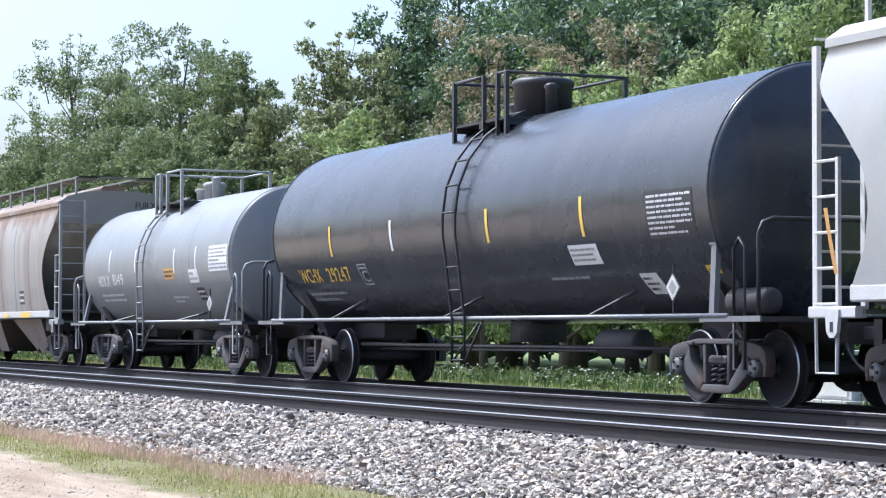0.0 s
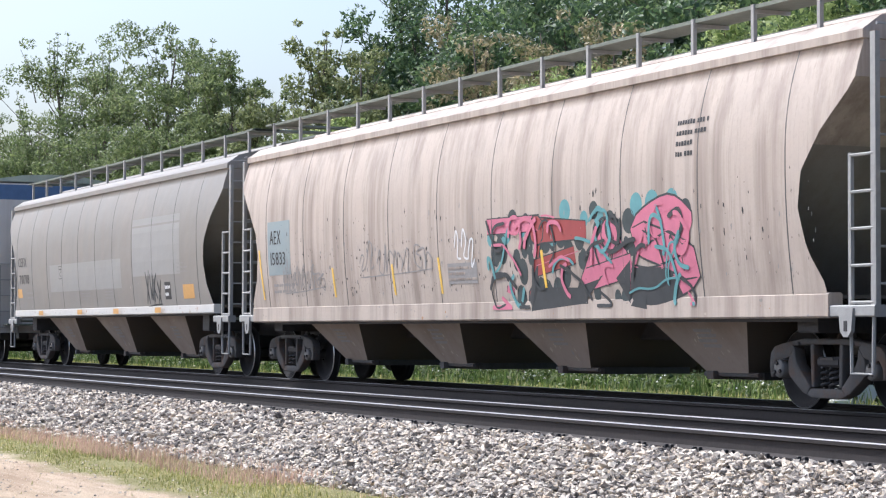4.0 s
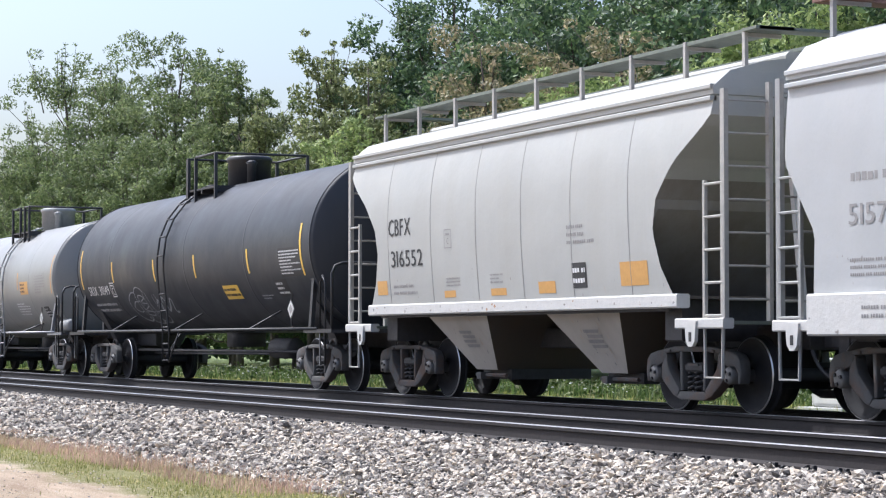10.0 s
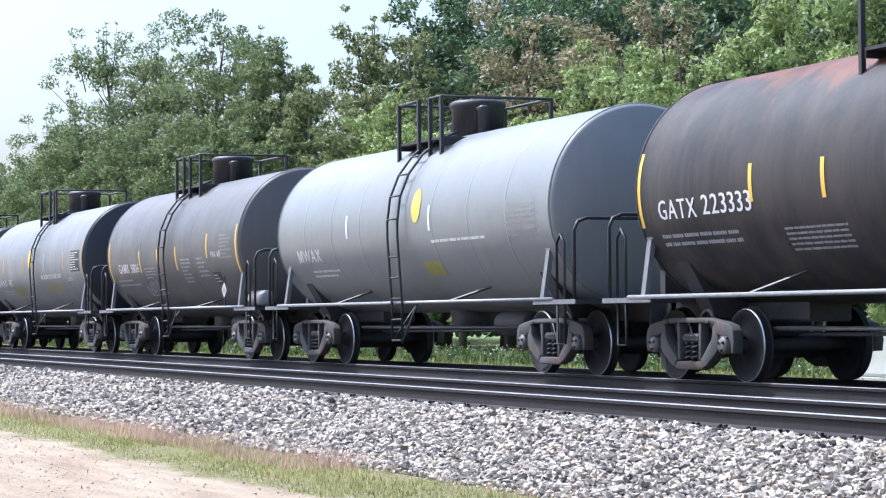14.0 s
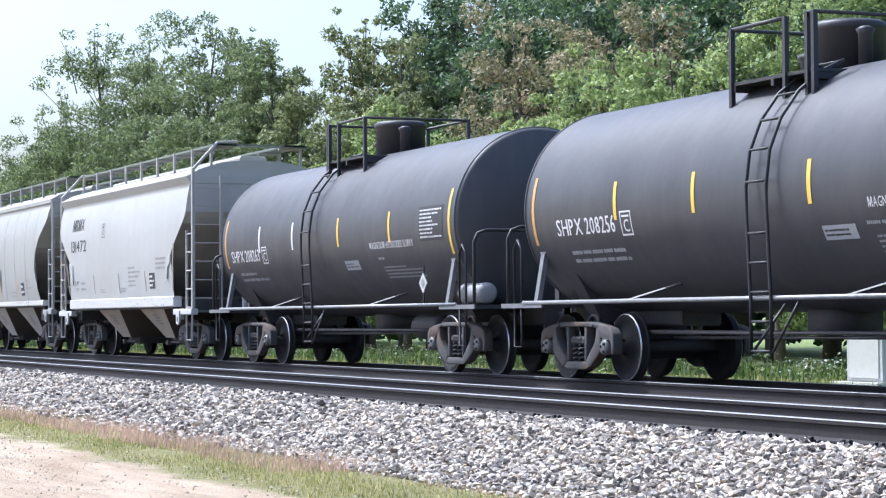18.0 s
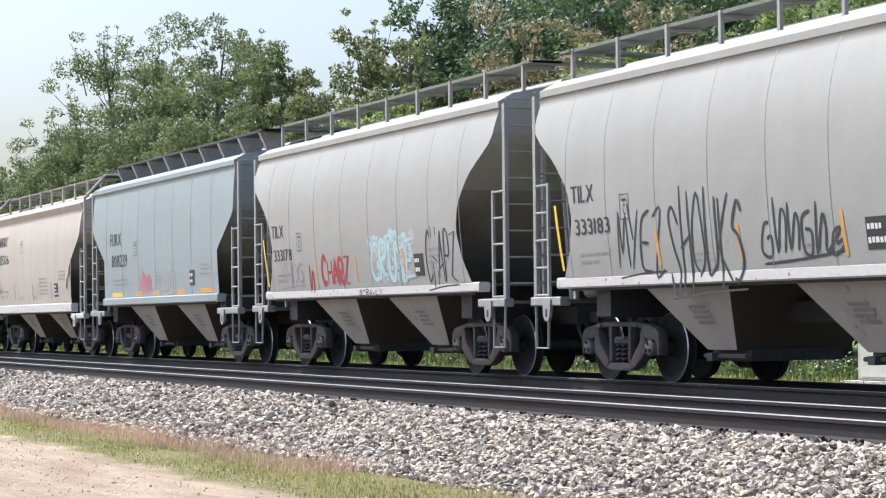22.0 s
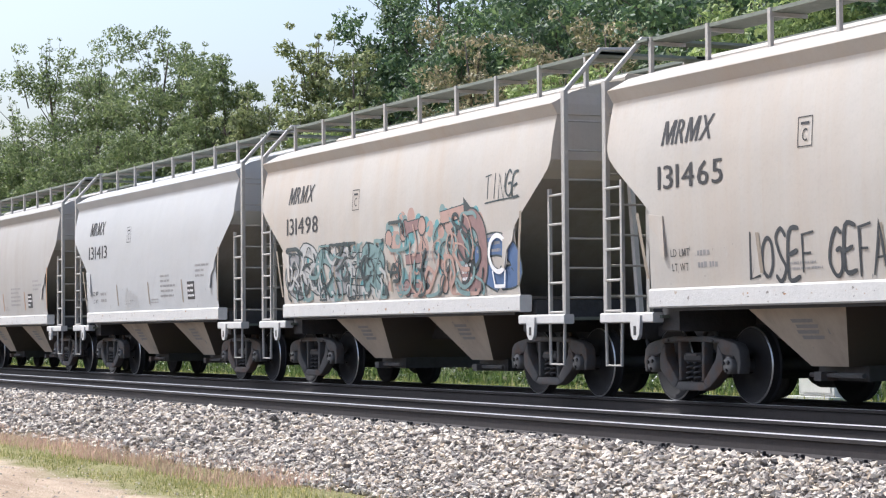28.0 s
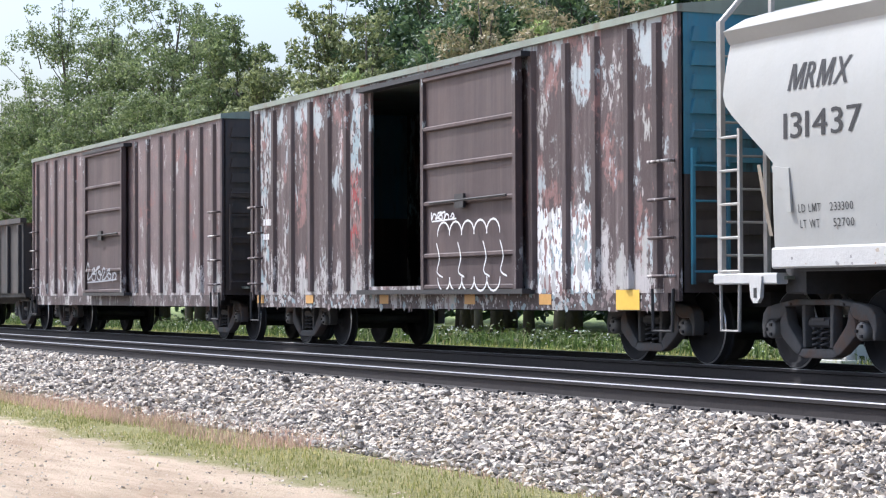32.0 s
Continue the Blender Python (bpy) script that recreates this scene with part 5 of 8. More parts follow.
    vm.lathe([(zt - 0.1, 0.09), (zt + 0.34, 0.09), (zt + 0.40, 0.12), (zt + 0.44, 0.05)], 10, "z", (0.72, -0.15, 0))
    part("relief_valve", vm, car)
    # lettering
    for kind, text, x0, x1, z0, z1, ink in marks:
        g = Mesh().use(ink)
        lettering(g, surf, text, x0, x1, z0, z1)
        part(kind, g, car)
    for x0, z0, h, ink in stripes:
        g = Mesh().use(ink)
        patch(g, surf, x0 - 0.04, x0 + 0.04, z0 - h / 2, z0 + h / 2, 0.006, 6)
        part("reflector", g, car, "upright reflective strip")
    for x0, x1, z0, z1, rows, back, ink in plates:
        g = Mesh().use(back)
        if rows == 0:
            for p, q, r, s in ((x0, x1, z0, z0 + 0.022), (x0, x1, z1 - 0.022, z1), (x0, x0 + 0.022, z0 + 0.022, z1 - 0.022), (x1 - 0.022, x1, z0 + 0.022, z1 - 0.022), (x0 + 0.05, x1 - 0.05, z1 - 0.08, z1 - 0.055)):
                patch(g, surf, p, q, r, s, 0.007, 6)
            lettering(g, surf, "C", x0 + 0.08, x1 - 0.08, z0 + 0.05, z1 - 0.11)
            part("data_panel", g, car, "small outlined plate mark")
            continue
        patch(g, surf, x0, x1, z0, z1, 0.004, 6)
        g.use(ink)
        fine_print(g, surf, x0 + 0.04, x1 - 0.04, z0 + 0.03, z1 - 0.03, rows, rng, 0.008)
        part("data_panel", g, car, "printed panel of small writing")
    for x0, x1, z0, z1, rows, ink in bars:
        g = Mesh().use(ink)
        fine_print(g, surf, x0, x1, z0, z1, rows, rng)
        part("stencilled_lines", g, car)
    if placard:
        px, pz = centres / 2 - 0.35, 1.42
        g = Mesh().use("grey_fitting")
        for sc, off, m in ((0.19, 0.0, "black"), (0.16, 0.005, "white_fitting"), (0.09, 0.010, "dim_ink")):
            g.use(m)
            g.add([(px, -1.47 - off, pz - sc), (px + sc, -1.47 - off, pz), (px, -1.47 - off, pz + sc), (px - sc, -1.47 - off, pz)], [(0, 1, 2, 3)])
        part("placard", g, car, "diamond hazard placard in its holder")
        part("placard_bracket", Mesh().use("black").tube([(px, -1.46, 1.1), (px, -1.46, 1.7)], 0.015, 4), car)
    if extra:
        extra(car, surf)
    return car


# ---------------------------------------------------------------- covered hoppers


def hopper_car(name, label, x, centres, top, sill_half, mat, seed, eave=3.75, roof=4.28, kink=3.15, sill=(1.14, 1.36), bulge=0.0, bays=2, fitting="white_fitting", seams=(), seam_mat=None,
               marks=(), bars=(), plates=(), tapes=(), patches=(), extra=None, sill_mat=None, bay_mat=None, gusset=True, walk_mat="galvanised", half=1.56, deck=1.06, ridge=None,
               brim=0.0, edge=None, grooves=(), end=None, rail_mat=None, heavy=False, post_head=False, bay_plan=None, end_mat=None, end_marks=(), gusset_walk=False):
    rng = random.Random(seed)
    end = end or top + 0.25
    car = start_car(name, label, "covered hopper", x, end, centres)
    zs0, zs1 = sill

    def wid(z):
        t = max(0.0, min(1.0, (z - zs1) / (eave - zs1)))
        return half + bulge * math.sin(math.pi * (0.12 + 0.70 * t)) - (0.16 * bulge / 0.12) * max(0.0, t - 0.62) ** 2 * 4

    def surf(xx, z, off):
        return (xx, -wid(z) - off, z)

    if edge:
        outline = [(z, top + dx) for z, dx in edge]
    else:
        outline = [(zs1, sill_half), (kink - 0.68, sill_half - 0.06), (kink - 0.03, top - 0.10), (kink + 0.10, top)]

    def along(z, pts):
        for (za, a), (zb, b) in zip(pts, pts[1:]):
            if z <= zb:
                return a + (b - a) * max(0.0, (z - za) / (zb - za))
        return pts[-1][1]

    def reach(z):
        return along(z, outline)

    def slope(z):
        return min(reach(z), along(z, [(zs1, centres / 2 - 1.15), (outline[-1][0], top)]))

    levels = [zs1 + (eave - zs1) * i / 20 for i in range(21)]
    ring = [(-wid(z), z, reach(z)) for z in levels]
    over = [(-wid(eave) - (0.006 if brim else 0.035), eave + 0.01, top + 0.02), (-wid(eave) - 0.035 - brim, eave + (0.15 if brim else 0.10), top + 0.02), (-wid(eave) * 0.86, eave + 0.62 * (roof - eave), top), (-0.80, roof - 0.05, top), (-0.45, roof, top)]
    g = Mesh().use(mat, True)
    nx = 14
    half_ring = ring + over
    full = half_ring + [(-y, z, r) for y, z, r in reversed(half_ring)]
    n = len(full)
    g.v = [(r * (2 * i / nx - 1), y, z) for i in range(nx + 1) for y, z, r in full]
    for i in range(nx):
        for j in range(n - 1):
            sharp = len(ring) - 1 <= j <= len(ring) or n - 2 - len(ring) <= j <= n - 1 - len(ring)
            g.f.append([i * n + j, (i + 1) * n + j, (i + 1) * n + j + 1, i * n + j + 1])
            g.m.append(0)
            g.s.append(not sharp)
    hr = len(half_ring)
    # end sheets below the kink are a darker grey than the body
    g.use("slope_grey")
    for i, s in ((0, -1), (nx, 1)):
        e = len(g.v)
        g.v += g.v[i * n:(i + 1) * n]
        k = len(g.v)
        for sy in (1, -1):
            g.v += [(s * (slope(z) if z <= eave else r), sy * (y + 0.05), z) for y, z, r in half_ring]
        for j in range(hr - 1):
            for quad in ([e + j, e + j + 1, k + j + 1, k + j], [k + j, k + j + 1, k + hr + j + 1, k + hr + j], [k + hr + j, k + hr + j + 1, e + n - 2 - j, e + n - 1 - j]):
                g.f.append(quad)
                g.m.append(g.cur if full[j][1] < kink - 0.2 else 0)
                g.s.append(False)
    body = part("body", g, car)
    if end_mat:
        rim_z = outline[-1][0] + 0.02
        edge_pts = [(-wid(rim_z) + 0.02, rim_z)] + [(y, z) for y, z, r in half_ring if z > rim_z]
        for s in (-1, 1):
            sheet = Mesh().use(end_mat).prism_x(edge_pts + [(-y, z) for y, z in reversed(edge_pts)], min(s * (top + 0.022), s * (top + 0.034)), max(s * (top + 0.022), s * (top + 0.034)))
            sheet_ob = part("end_sheet", sheet, body, "pale upper end wall")
            for text, y0, y1, z0, z1 in end_marks:
                g = Mesh().use("ink")
                lettering(g, lambda a, b, o: (s * (top + 0.036 + o), s * a, b), text, y0, y1, z0, z1)
                part("end_mark", g, sheet_ob)
    for xs in seams:
        sg = Mesh().use(seam_mat or mat)
        zz = [max(zs1, 0) + (eave - zs1) * i / 10 for i in range(11)]
        zz = [z for z in zz if abs(xs) <= reach(z) + 0.02]
        v = [p for z in zz for p in (surf(xs - 0.012, z, 0.001), surf(xs, z, 0.007), surf(xs + 0.012, z, 0.001))]
        sg.add(v, [f for i in range(len(zz) - 1) for f in ((3 * i, 3 * i + 1, 3 * i + 4, 3 * i + 3), (3 * i + 1, 3 * i + 2, 3 * i + 5, 3 * i + 4))])
        part("side_seam", sg, body)
    for zg in grooves:
        part("eave_rib", Mesh().use(mat).box(-top, top, -wid(eave) - 0.07, -wid(eave) + 0.02, zg - 0.03, zg + 0.03, 0.012), body)
    # side sills
    sm = sill_mat or fitting
    for s in (-1, 1):
        a, b = sorted((s * (half + 0.065), s * (half - 0.12)))
        g = Mesh().use(sm)
        if heavy:
            a, b = sorted((s * (half + 0.10), s * (half - 0.12)))
        g.box(-sill_half - 0.02, sill_half + 0.02, a, b, zs0, zs1 + 0.012, 0.02)
        part("side_sill", g, car, "pale sill channel along the foot of the side")
        a, b = sorted((s * (half - 0.02), s * (half - 0.10)))
        part("sill_lip", Mesh().use("steel").box(-sill_half + 0.3, sill_half - 0.3, a, b, zs0 - 0.035, zs0), car)
    foot = lambda p, q, o: (p, -half - (0.10 if heavy else 0.065) - o, q)
    flakes(car, foot, -sill_half, sill_half, zs0 + 0.03, zs1 - 0.03, ("rust_tape", "grey_tape", "bay_dirty", "dim_ink"), 46, seed + 500, 0.008, 0.045, "rust spots and scuffs along the sill", 0.002, 0.7)
    flakes(car, surf, -sill_half + 0.2, sill_half - 0.2, zs1 + 0.02, zs1 + 0.5, ("dim_ink", "grey_tape", "bay_pale"), 40, seed + 600, 0.004, 0.022, "scuffs and dirt low on the side", 0.003, 2.2)
    # underframe and bays
    part("centre_sill", Mesh().use("steel").box(-end + 0.1, end - 0.1, -0.28, 0.28, 0.76, 1.06, 0.03), car, "dark steel centre sill")
    bm_ = bay_mat or mat
    # plate closing the body's foot; the shade underneath is put into its colour
    part("belly_sheet", Mesh().use("bay_shade").box(-sill_half + 0.05, sill_half - 0.05, -half + 0.02, half - 0.02, zs1 - 0.05, zs1 - 0.01), car)
    spacing, bay_half, foot_half, zb = bay_plan or (((centres - 0.9) / 2, 1.17, 0.36, 0.44) if bays == 2 else ((centres - 1.0) / bays, 1.36, 0.46, 0.38))
    for k in range(bays):
        cm = spacing * (k - (bays - 1) / 2)
        c0, c1 = cm - bay_half, cm + bay_half
        g = Mesh().use(bm_)
        tw, bw = half - 0.07, 0.58
        zt, inset = zs1 - 0.02, 0.60
        b0, b1 = cm - foot_half, cm + foot_half
        v = [(c0, -tw, zt), (c1, -tw, zt), (c1, tw, zt), (c0, tw, zt), (b0, -tw + inset, zb), (b1, -tw + inset, zb), (b1, tw - inset, zb), (b0, tw - inset, zb)]
        g.add(v, [(0, 1, 5, 4), (2, 3, 7, 6), (4, 5, 6, 7)])
        # end-facing sheets: darker copy of the bay, their shade painted in
        g.use("bay_shade").add(v, [(1, 2, 6, 5), (3, 0, 4, 7), (0, 3, 2, 1)])
        bay = part("hopper_bay", g, car, "sloping discharge bay under the body")
        gate = Mesh().use("steel").box(b0 - 0.12, b1 + 0.12, -bw - 0.08, bw + 0.08, 0.30, zb + 0.01)
        gate.use("frame_steel").box(b0 + 0.1, b0 + 0.24, -bw - 0.30, -bw - 0.08, 0.30, 0.40)
        gate.tube([(b0 - 0.1, -bw - 0.2, 0.36), (b1 + 0.2, -bw - 0.2, 0.36)], 0.03, 6)
        part("outlet_gate", gate, bay, "dark outlet gate with a pinion bar")
        mark = Mesh().use("dim_ink")
        for q in range(4):
            t = 0.40 + 0.07 * q
            yy, zz = -(tw - inset * t) - 0.010, zt + (zb - zt) * t
            xa = cm - 0.22 + 0.04 * (q % 2)
            t2 = t + 0.045
            yy2, zz2 = -(tw - inset * t2) - 0.010, zt + (zb - zt) * t2
            mark.add([(xa, yy, zz), (xa + 0.44, yy, zz), (xa + 0.40, yy2, zz2), (xa, yy2, zz2)], [(0, 1, 2, 3)])
        part("bay_stencil", mark, bay)
        bay_side = lambda p, q, o: (p, -(tw - inset * (zt - q) / (zt - zb)) - 0.006 - o, q)
        flakes(bay, bay_side, cm - 0.4, cm + 0.4, zb + 0.12, zt - 0.12, ("dim_ink", "bay_dirty", "bay_dirty"), 26, seed + 40 * k + 700, 0.008, 0.035, "rust and oil stains on the bay", 0.002, 1.6)
    # ends
    fm = fitting
    rm = rail_mat or fitting
    for s in (-1, 1):
        tr = s * centres / 2
        bol = Mesh().use("steel")
        a, b = sorted((s * (centres / 2 - 0.2), s * (centres / 2 + 0.2)))
        bol.box(a, b, -half + 0.16, half - 0.16, 0.86, zs1 - 0.06, 0.02)
        part("body_bolster", bol, car)
        deckm = Mesh().use("galvanised")
        a, b = sorted((s * (sill_half - 0.1), s * end))
        deckm.box(a, b, -half + 0.05, half - 0.05, deck - 0.04, deck)
        part("end_deck", deckm, car)
        a, b = sorted((s * (sill_half - 0.05), s * (end + 0.03)))
        part("end_sill", Mesh().use(fm).box(a, b, -half - 0.05, -half + 0.10, deck - 0.09, deck + 0.035, 0.015), car, "pale end sill")
        part("end_sill", Mesh().use(fm).box(a, b, half - 0.10, half + 0.05, deck - 0.09, deck + 0.035, 0.015), car, "pale end sill")
        jx = s * (sill_half + 0.35)
        pad = Mesh().use(fm).prism([(jx - 0.13, deck + 0.0), (jx + 0.13, deck + 0.0), (jx + 0.10, deck - 0.24), (jx + 0.04, deck - 0.30), (jx - 0.04, deck - 0.30), (jx - 0.10, deck - 0.24)], -half - 0.075, -half - 0.03)
        pad.use("black").prism([(jx - 0.03, deck - 0.24), (jx + 0.03, deck - 0.24), (jx + 0.03, deck - 0.13), (jx - 0.03, deck - 0.13)], -half - 0.079, -half - 0.07)
        part("tow_lug", pad, car, "pale lug with a round hole")
        # corner post that leans in to the roof walk
        xe = s * (end - 0.04)
        y0 = -half + 0.02
        post = Mesh().use(rm)
        post.box(xe - 0.045, xe + 0.045, y0 - 0.03, y0 + 0.03, deck, eave + (0.30 if post_head else 0.05))
        if post_head:
            post.tube([(xe, y0, eave + 0.28), (xe, -0.95, roof + 0.36), (xe, -0.5, roof + 0.38)], 0.035, 6)
        part("corner_post", post, car, "upright corner post")
        part("corner_post", Mesh().use(rm).box(xe - 0.045, xe + 0.045, -y0 - 0.03, -y0 + 0.03, deck, eave + 0.05), car)
        la, lb = sorted((s * (end - 0.04), s * (end - 0.46)))
        ladder(car, "side_ladder", la, lb, y0 - 0.02, deck, 2.75, 0.385, rm, label="side ladder at the car's end")
        el = Mesh().use(rm)
        ye = -half + 0.62
        el.box(xe - 0.02, xe + 0.06, ye - 0.025, ye + 0.025, deck, eave + 0.15)
        eob = part("end_ladder", el, car, "end ladder up to the roof")
        rung = Mesh().use(rm).tube([(0, y0, 0), (0, ye, 0)], 0.016, 6).data("rung")
        z = deck + 0.25
        while z < eave + 0.15:
            part("rung", rung, eob, at=pose(xe + s * 0.03, 0, z))
            z += 0.385
        stirrup(car, la, lb, y0 - 0.02, 0.44, deck - 0.05, rm)
        for yy in (0.9, -0.35):
            part("end_strut", Mesh().use(fm).tube([(s * (end - 0.1), yy, deck), (s * (top - 0.1), yy, kink)], 0.05, 4), car)
        coupler(car, s, end)
        if gusset:
            gz = kink - 0.75
            gx = reach(gz)
            gs = Mesh().use(mat).prism([(s * (gx - 0.34), gz - 0.02), (s * gx, gz + 0.02), (s * (gx - 0.05), gz - 0.14), (s * (gx - 0.23), gz - 0.26), (s * (gx - 0.30), gz - 0.50), (s * (gx - 0.38), gz - 0.50)], -wid(gz) - 0.016, -wid(gz) + 0.01)
            part("gusset", gs, body, "pale stiffener plate on the side's corner")
    g = Mesh().use("steel", True).lathe([(-0.05, 0.30), (0.05, 0.30)], 20, "x", (-end + 0.35, -0.5, 1.75))
    g.lathe([(-0.35, 0.13), (0.35, 0.13)], 12, "x", (-end + 0.7, -0.75, 1.25))
    g.use("steel").box(-end + 0.35, -end + 0.5, -0.65, -0.35, deck, 1.95)
    part("hand_brake", g, car, "dark brake wheel and cylinder on the end deck")
    # roof: hatches and running boards
    trough = Mesh().use(mat).box(-top + 0.3, top - 0.3, -0.30, 0.30, roof - 0.03, roof + 0.13, 0.05)
    part("hatch_trough", trough, car, "long loading hatch along the roof")
    rw = Mesh().use(walk_mat)
    for s in (-1, 1):
        a, b = sorted((s * 0.52, s * 1.0))
        rw.box(-end + 0.02, end - 0.02, a, b, roof + 0.29, roof + 0.335)
    for s in (-1, 1):
        a, b = sorted((s * (end - 0.02), s * (end - 0.34)))
        rw.box(a, b, -1.05, 1.05, roof + 0.295, roof + 0.33)
    walk_ob = part("running_board", rw, car, "grated roof walk")
    k = int(round(2 * top / 1.4))
    sup = Mesh().use(rm).box(-0.03, 0.03, -1.02, -0.97, -0.06, 0.40).box(-0.02, 0.02, -0.97, -0.5, 0.30, 0.345).data("walk_support")
    if gusset_walk:
        sup = Mesh().use("grey_fitting").prism_x([(-1.0, 0.345), (-0.5, 0.345), (-0.5, -0.02), (-0.85, 0.02)], -0.06, 0.06).data("walk_support")
    for i in range(k + 1):
        xx = -top + 0.1 + (2 * top - 0.2) * i / k
        part("walk_support", sup, walk_ob, at=pose(xx, 0, roof - 0.06))
        part("walk_support", sup, walk_ob, at=pose(xx, 0, roof - 0.06, 0, 0, 180))
    # lettering and decals
    for kind, text, x0, x1, z0, z1, ink, slant in marks:
        m = Mesh().use(ink)
        lettering(m, surf, text, x0, x1, z0, z1, 0.006, slant)
        part(kind, m, car)
    for x0, x1, z0, z1, rows, ink in bars:
        m = Mesh().use(ink)
        fine_print(m, surf, x0, x1, z0, z1, rows, rng)
        part("stencilled_lines", m, car)
    for x0, x1, z0, z1, rows, back, ink in plates:
        m = Mesh().use(back)
        if rows == 0:
            for p, q, r, s in ((x0, x1, z0, z0 + 0.012), (x0, x1, z1 - 0.012, z1), (x0, x0 + 0.012, z0 + 0.012, z1 - 0.012), (x1 - 0.012, x1, z0 + 0.012, z1 - 0.012)):
                patch(m, surf, p, q, r, s, 0.006, 1)
            patch(m, surf, x0 + 0.06, x1 - 0.06, z1 - 0.09, z1 - 0.06, 0.006, 1)
            lettering(m, surf, "C", x0 + 0.09, x1 - 0.09, z0 + 0.06, z1 - 0.13)
            part("data_panel", m, car, "small outlined plate mark")
            continue
        patch(m, surf, x0, x1, z0, z1, 0.004, 4)
        m.use(ink)
        fine_print(m, surf, x0 + 0.03, x1 - 0.03, z0 + 0.03, z1 - 0.03, rows, rng, 0.008)
        part("data_panel", m, car)
    for x0, z0, z1, lean, ink in tapes:
        m = Mesh().use(ink)
        patch(m, surf, x0 - 0.035, x0 + 0.035, z0, z1, 0.006, 3, 1, lean)
        part("reflector", m, car, "upright reflective strip")
    for x0, x1, z0, z1, ink in patches:
        m = Mesh().use(ink)
        patch(m, surf, x0, x1, z0, z1, 0.0035 if z0 > zs1 else 0.07, 4)
        part("paint_patch", m, car)
    if extra:
        extra(car, surf)
    return car

# ---------------------------------------------------------------- box cars


def corrugated_end(car, s, x, half, z0, z1, mat, ribs=11, label="", low_mat=None, split=0.5):
    """An end wall with horizontal pressed ribs; low_mat, where given, colours it below the split."""
    a, b = sorted((s * (x - 0.06), s * x))
    zm = z0 + split * (z1 - z0)
    wall_ob = part("end_wall", Mesh().use(mat).box(a, b, -half, half, zm, z1).use(low_mat or mat).box(a, b, -half, half, z0, zm), car, label)
    step = (z1 - z0 - 0.2) / ribs
    for k in range(ribs):
        z = z0 + 0.12 + k * step
        a, b = sorted((s * x, s * (x + 0.055)))
        rib = Mesh().use(mat if z > zm - 0.1 else low_mat or mat)
        part("end_rib", rib.prism_x([(-half + 0.14, z), (half - 0.14, z), (half - 0.18, z + 0.62 * step), (-half + 0.18, z + 0.62 * step)], a, b), wall_ob)
    return wall_ob


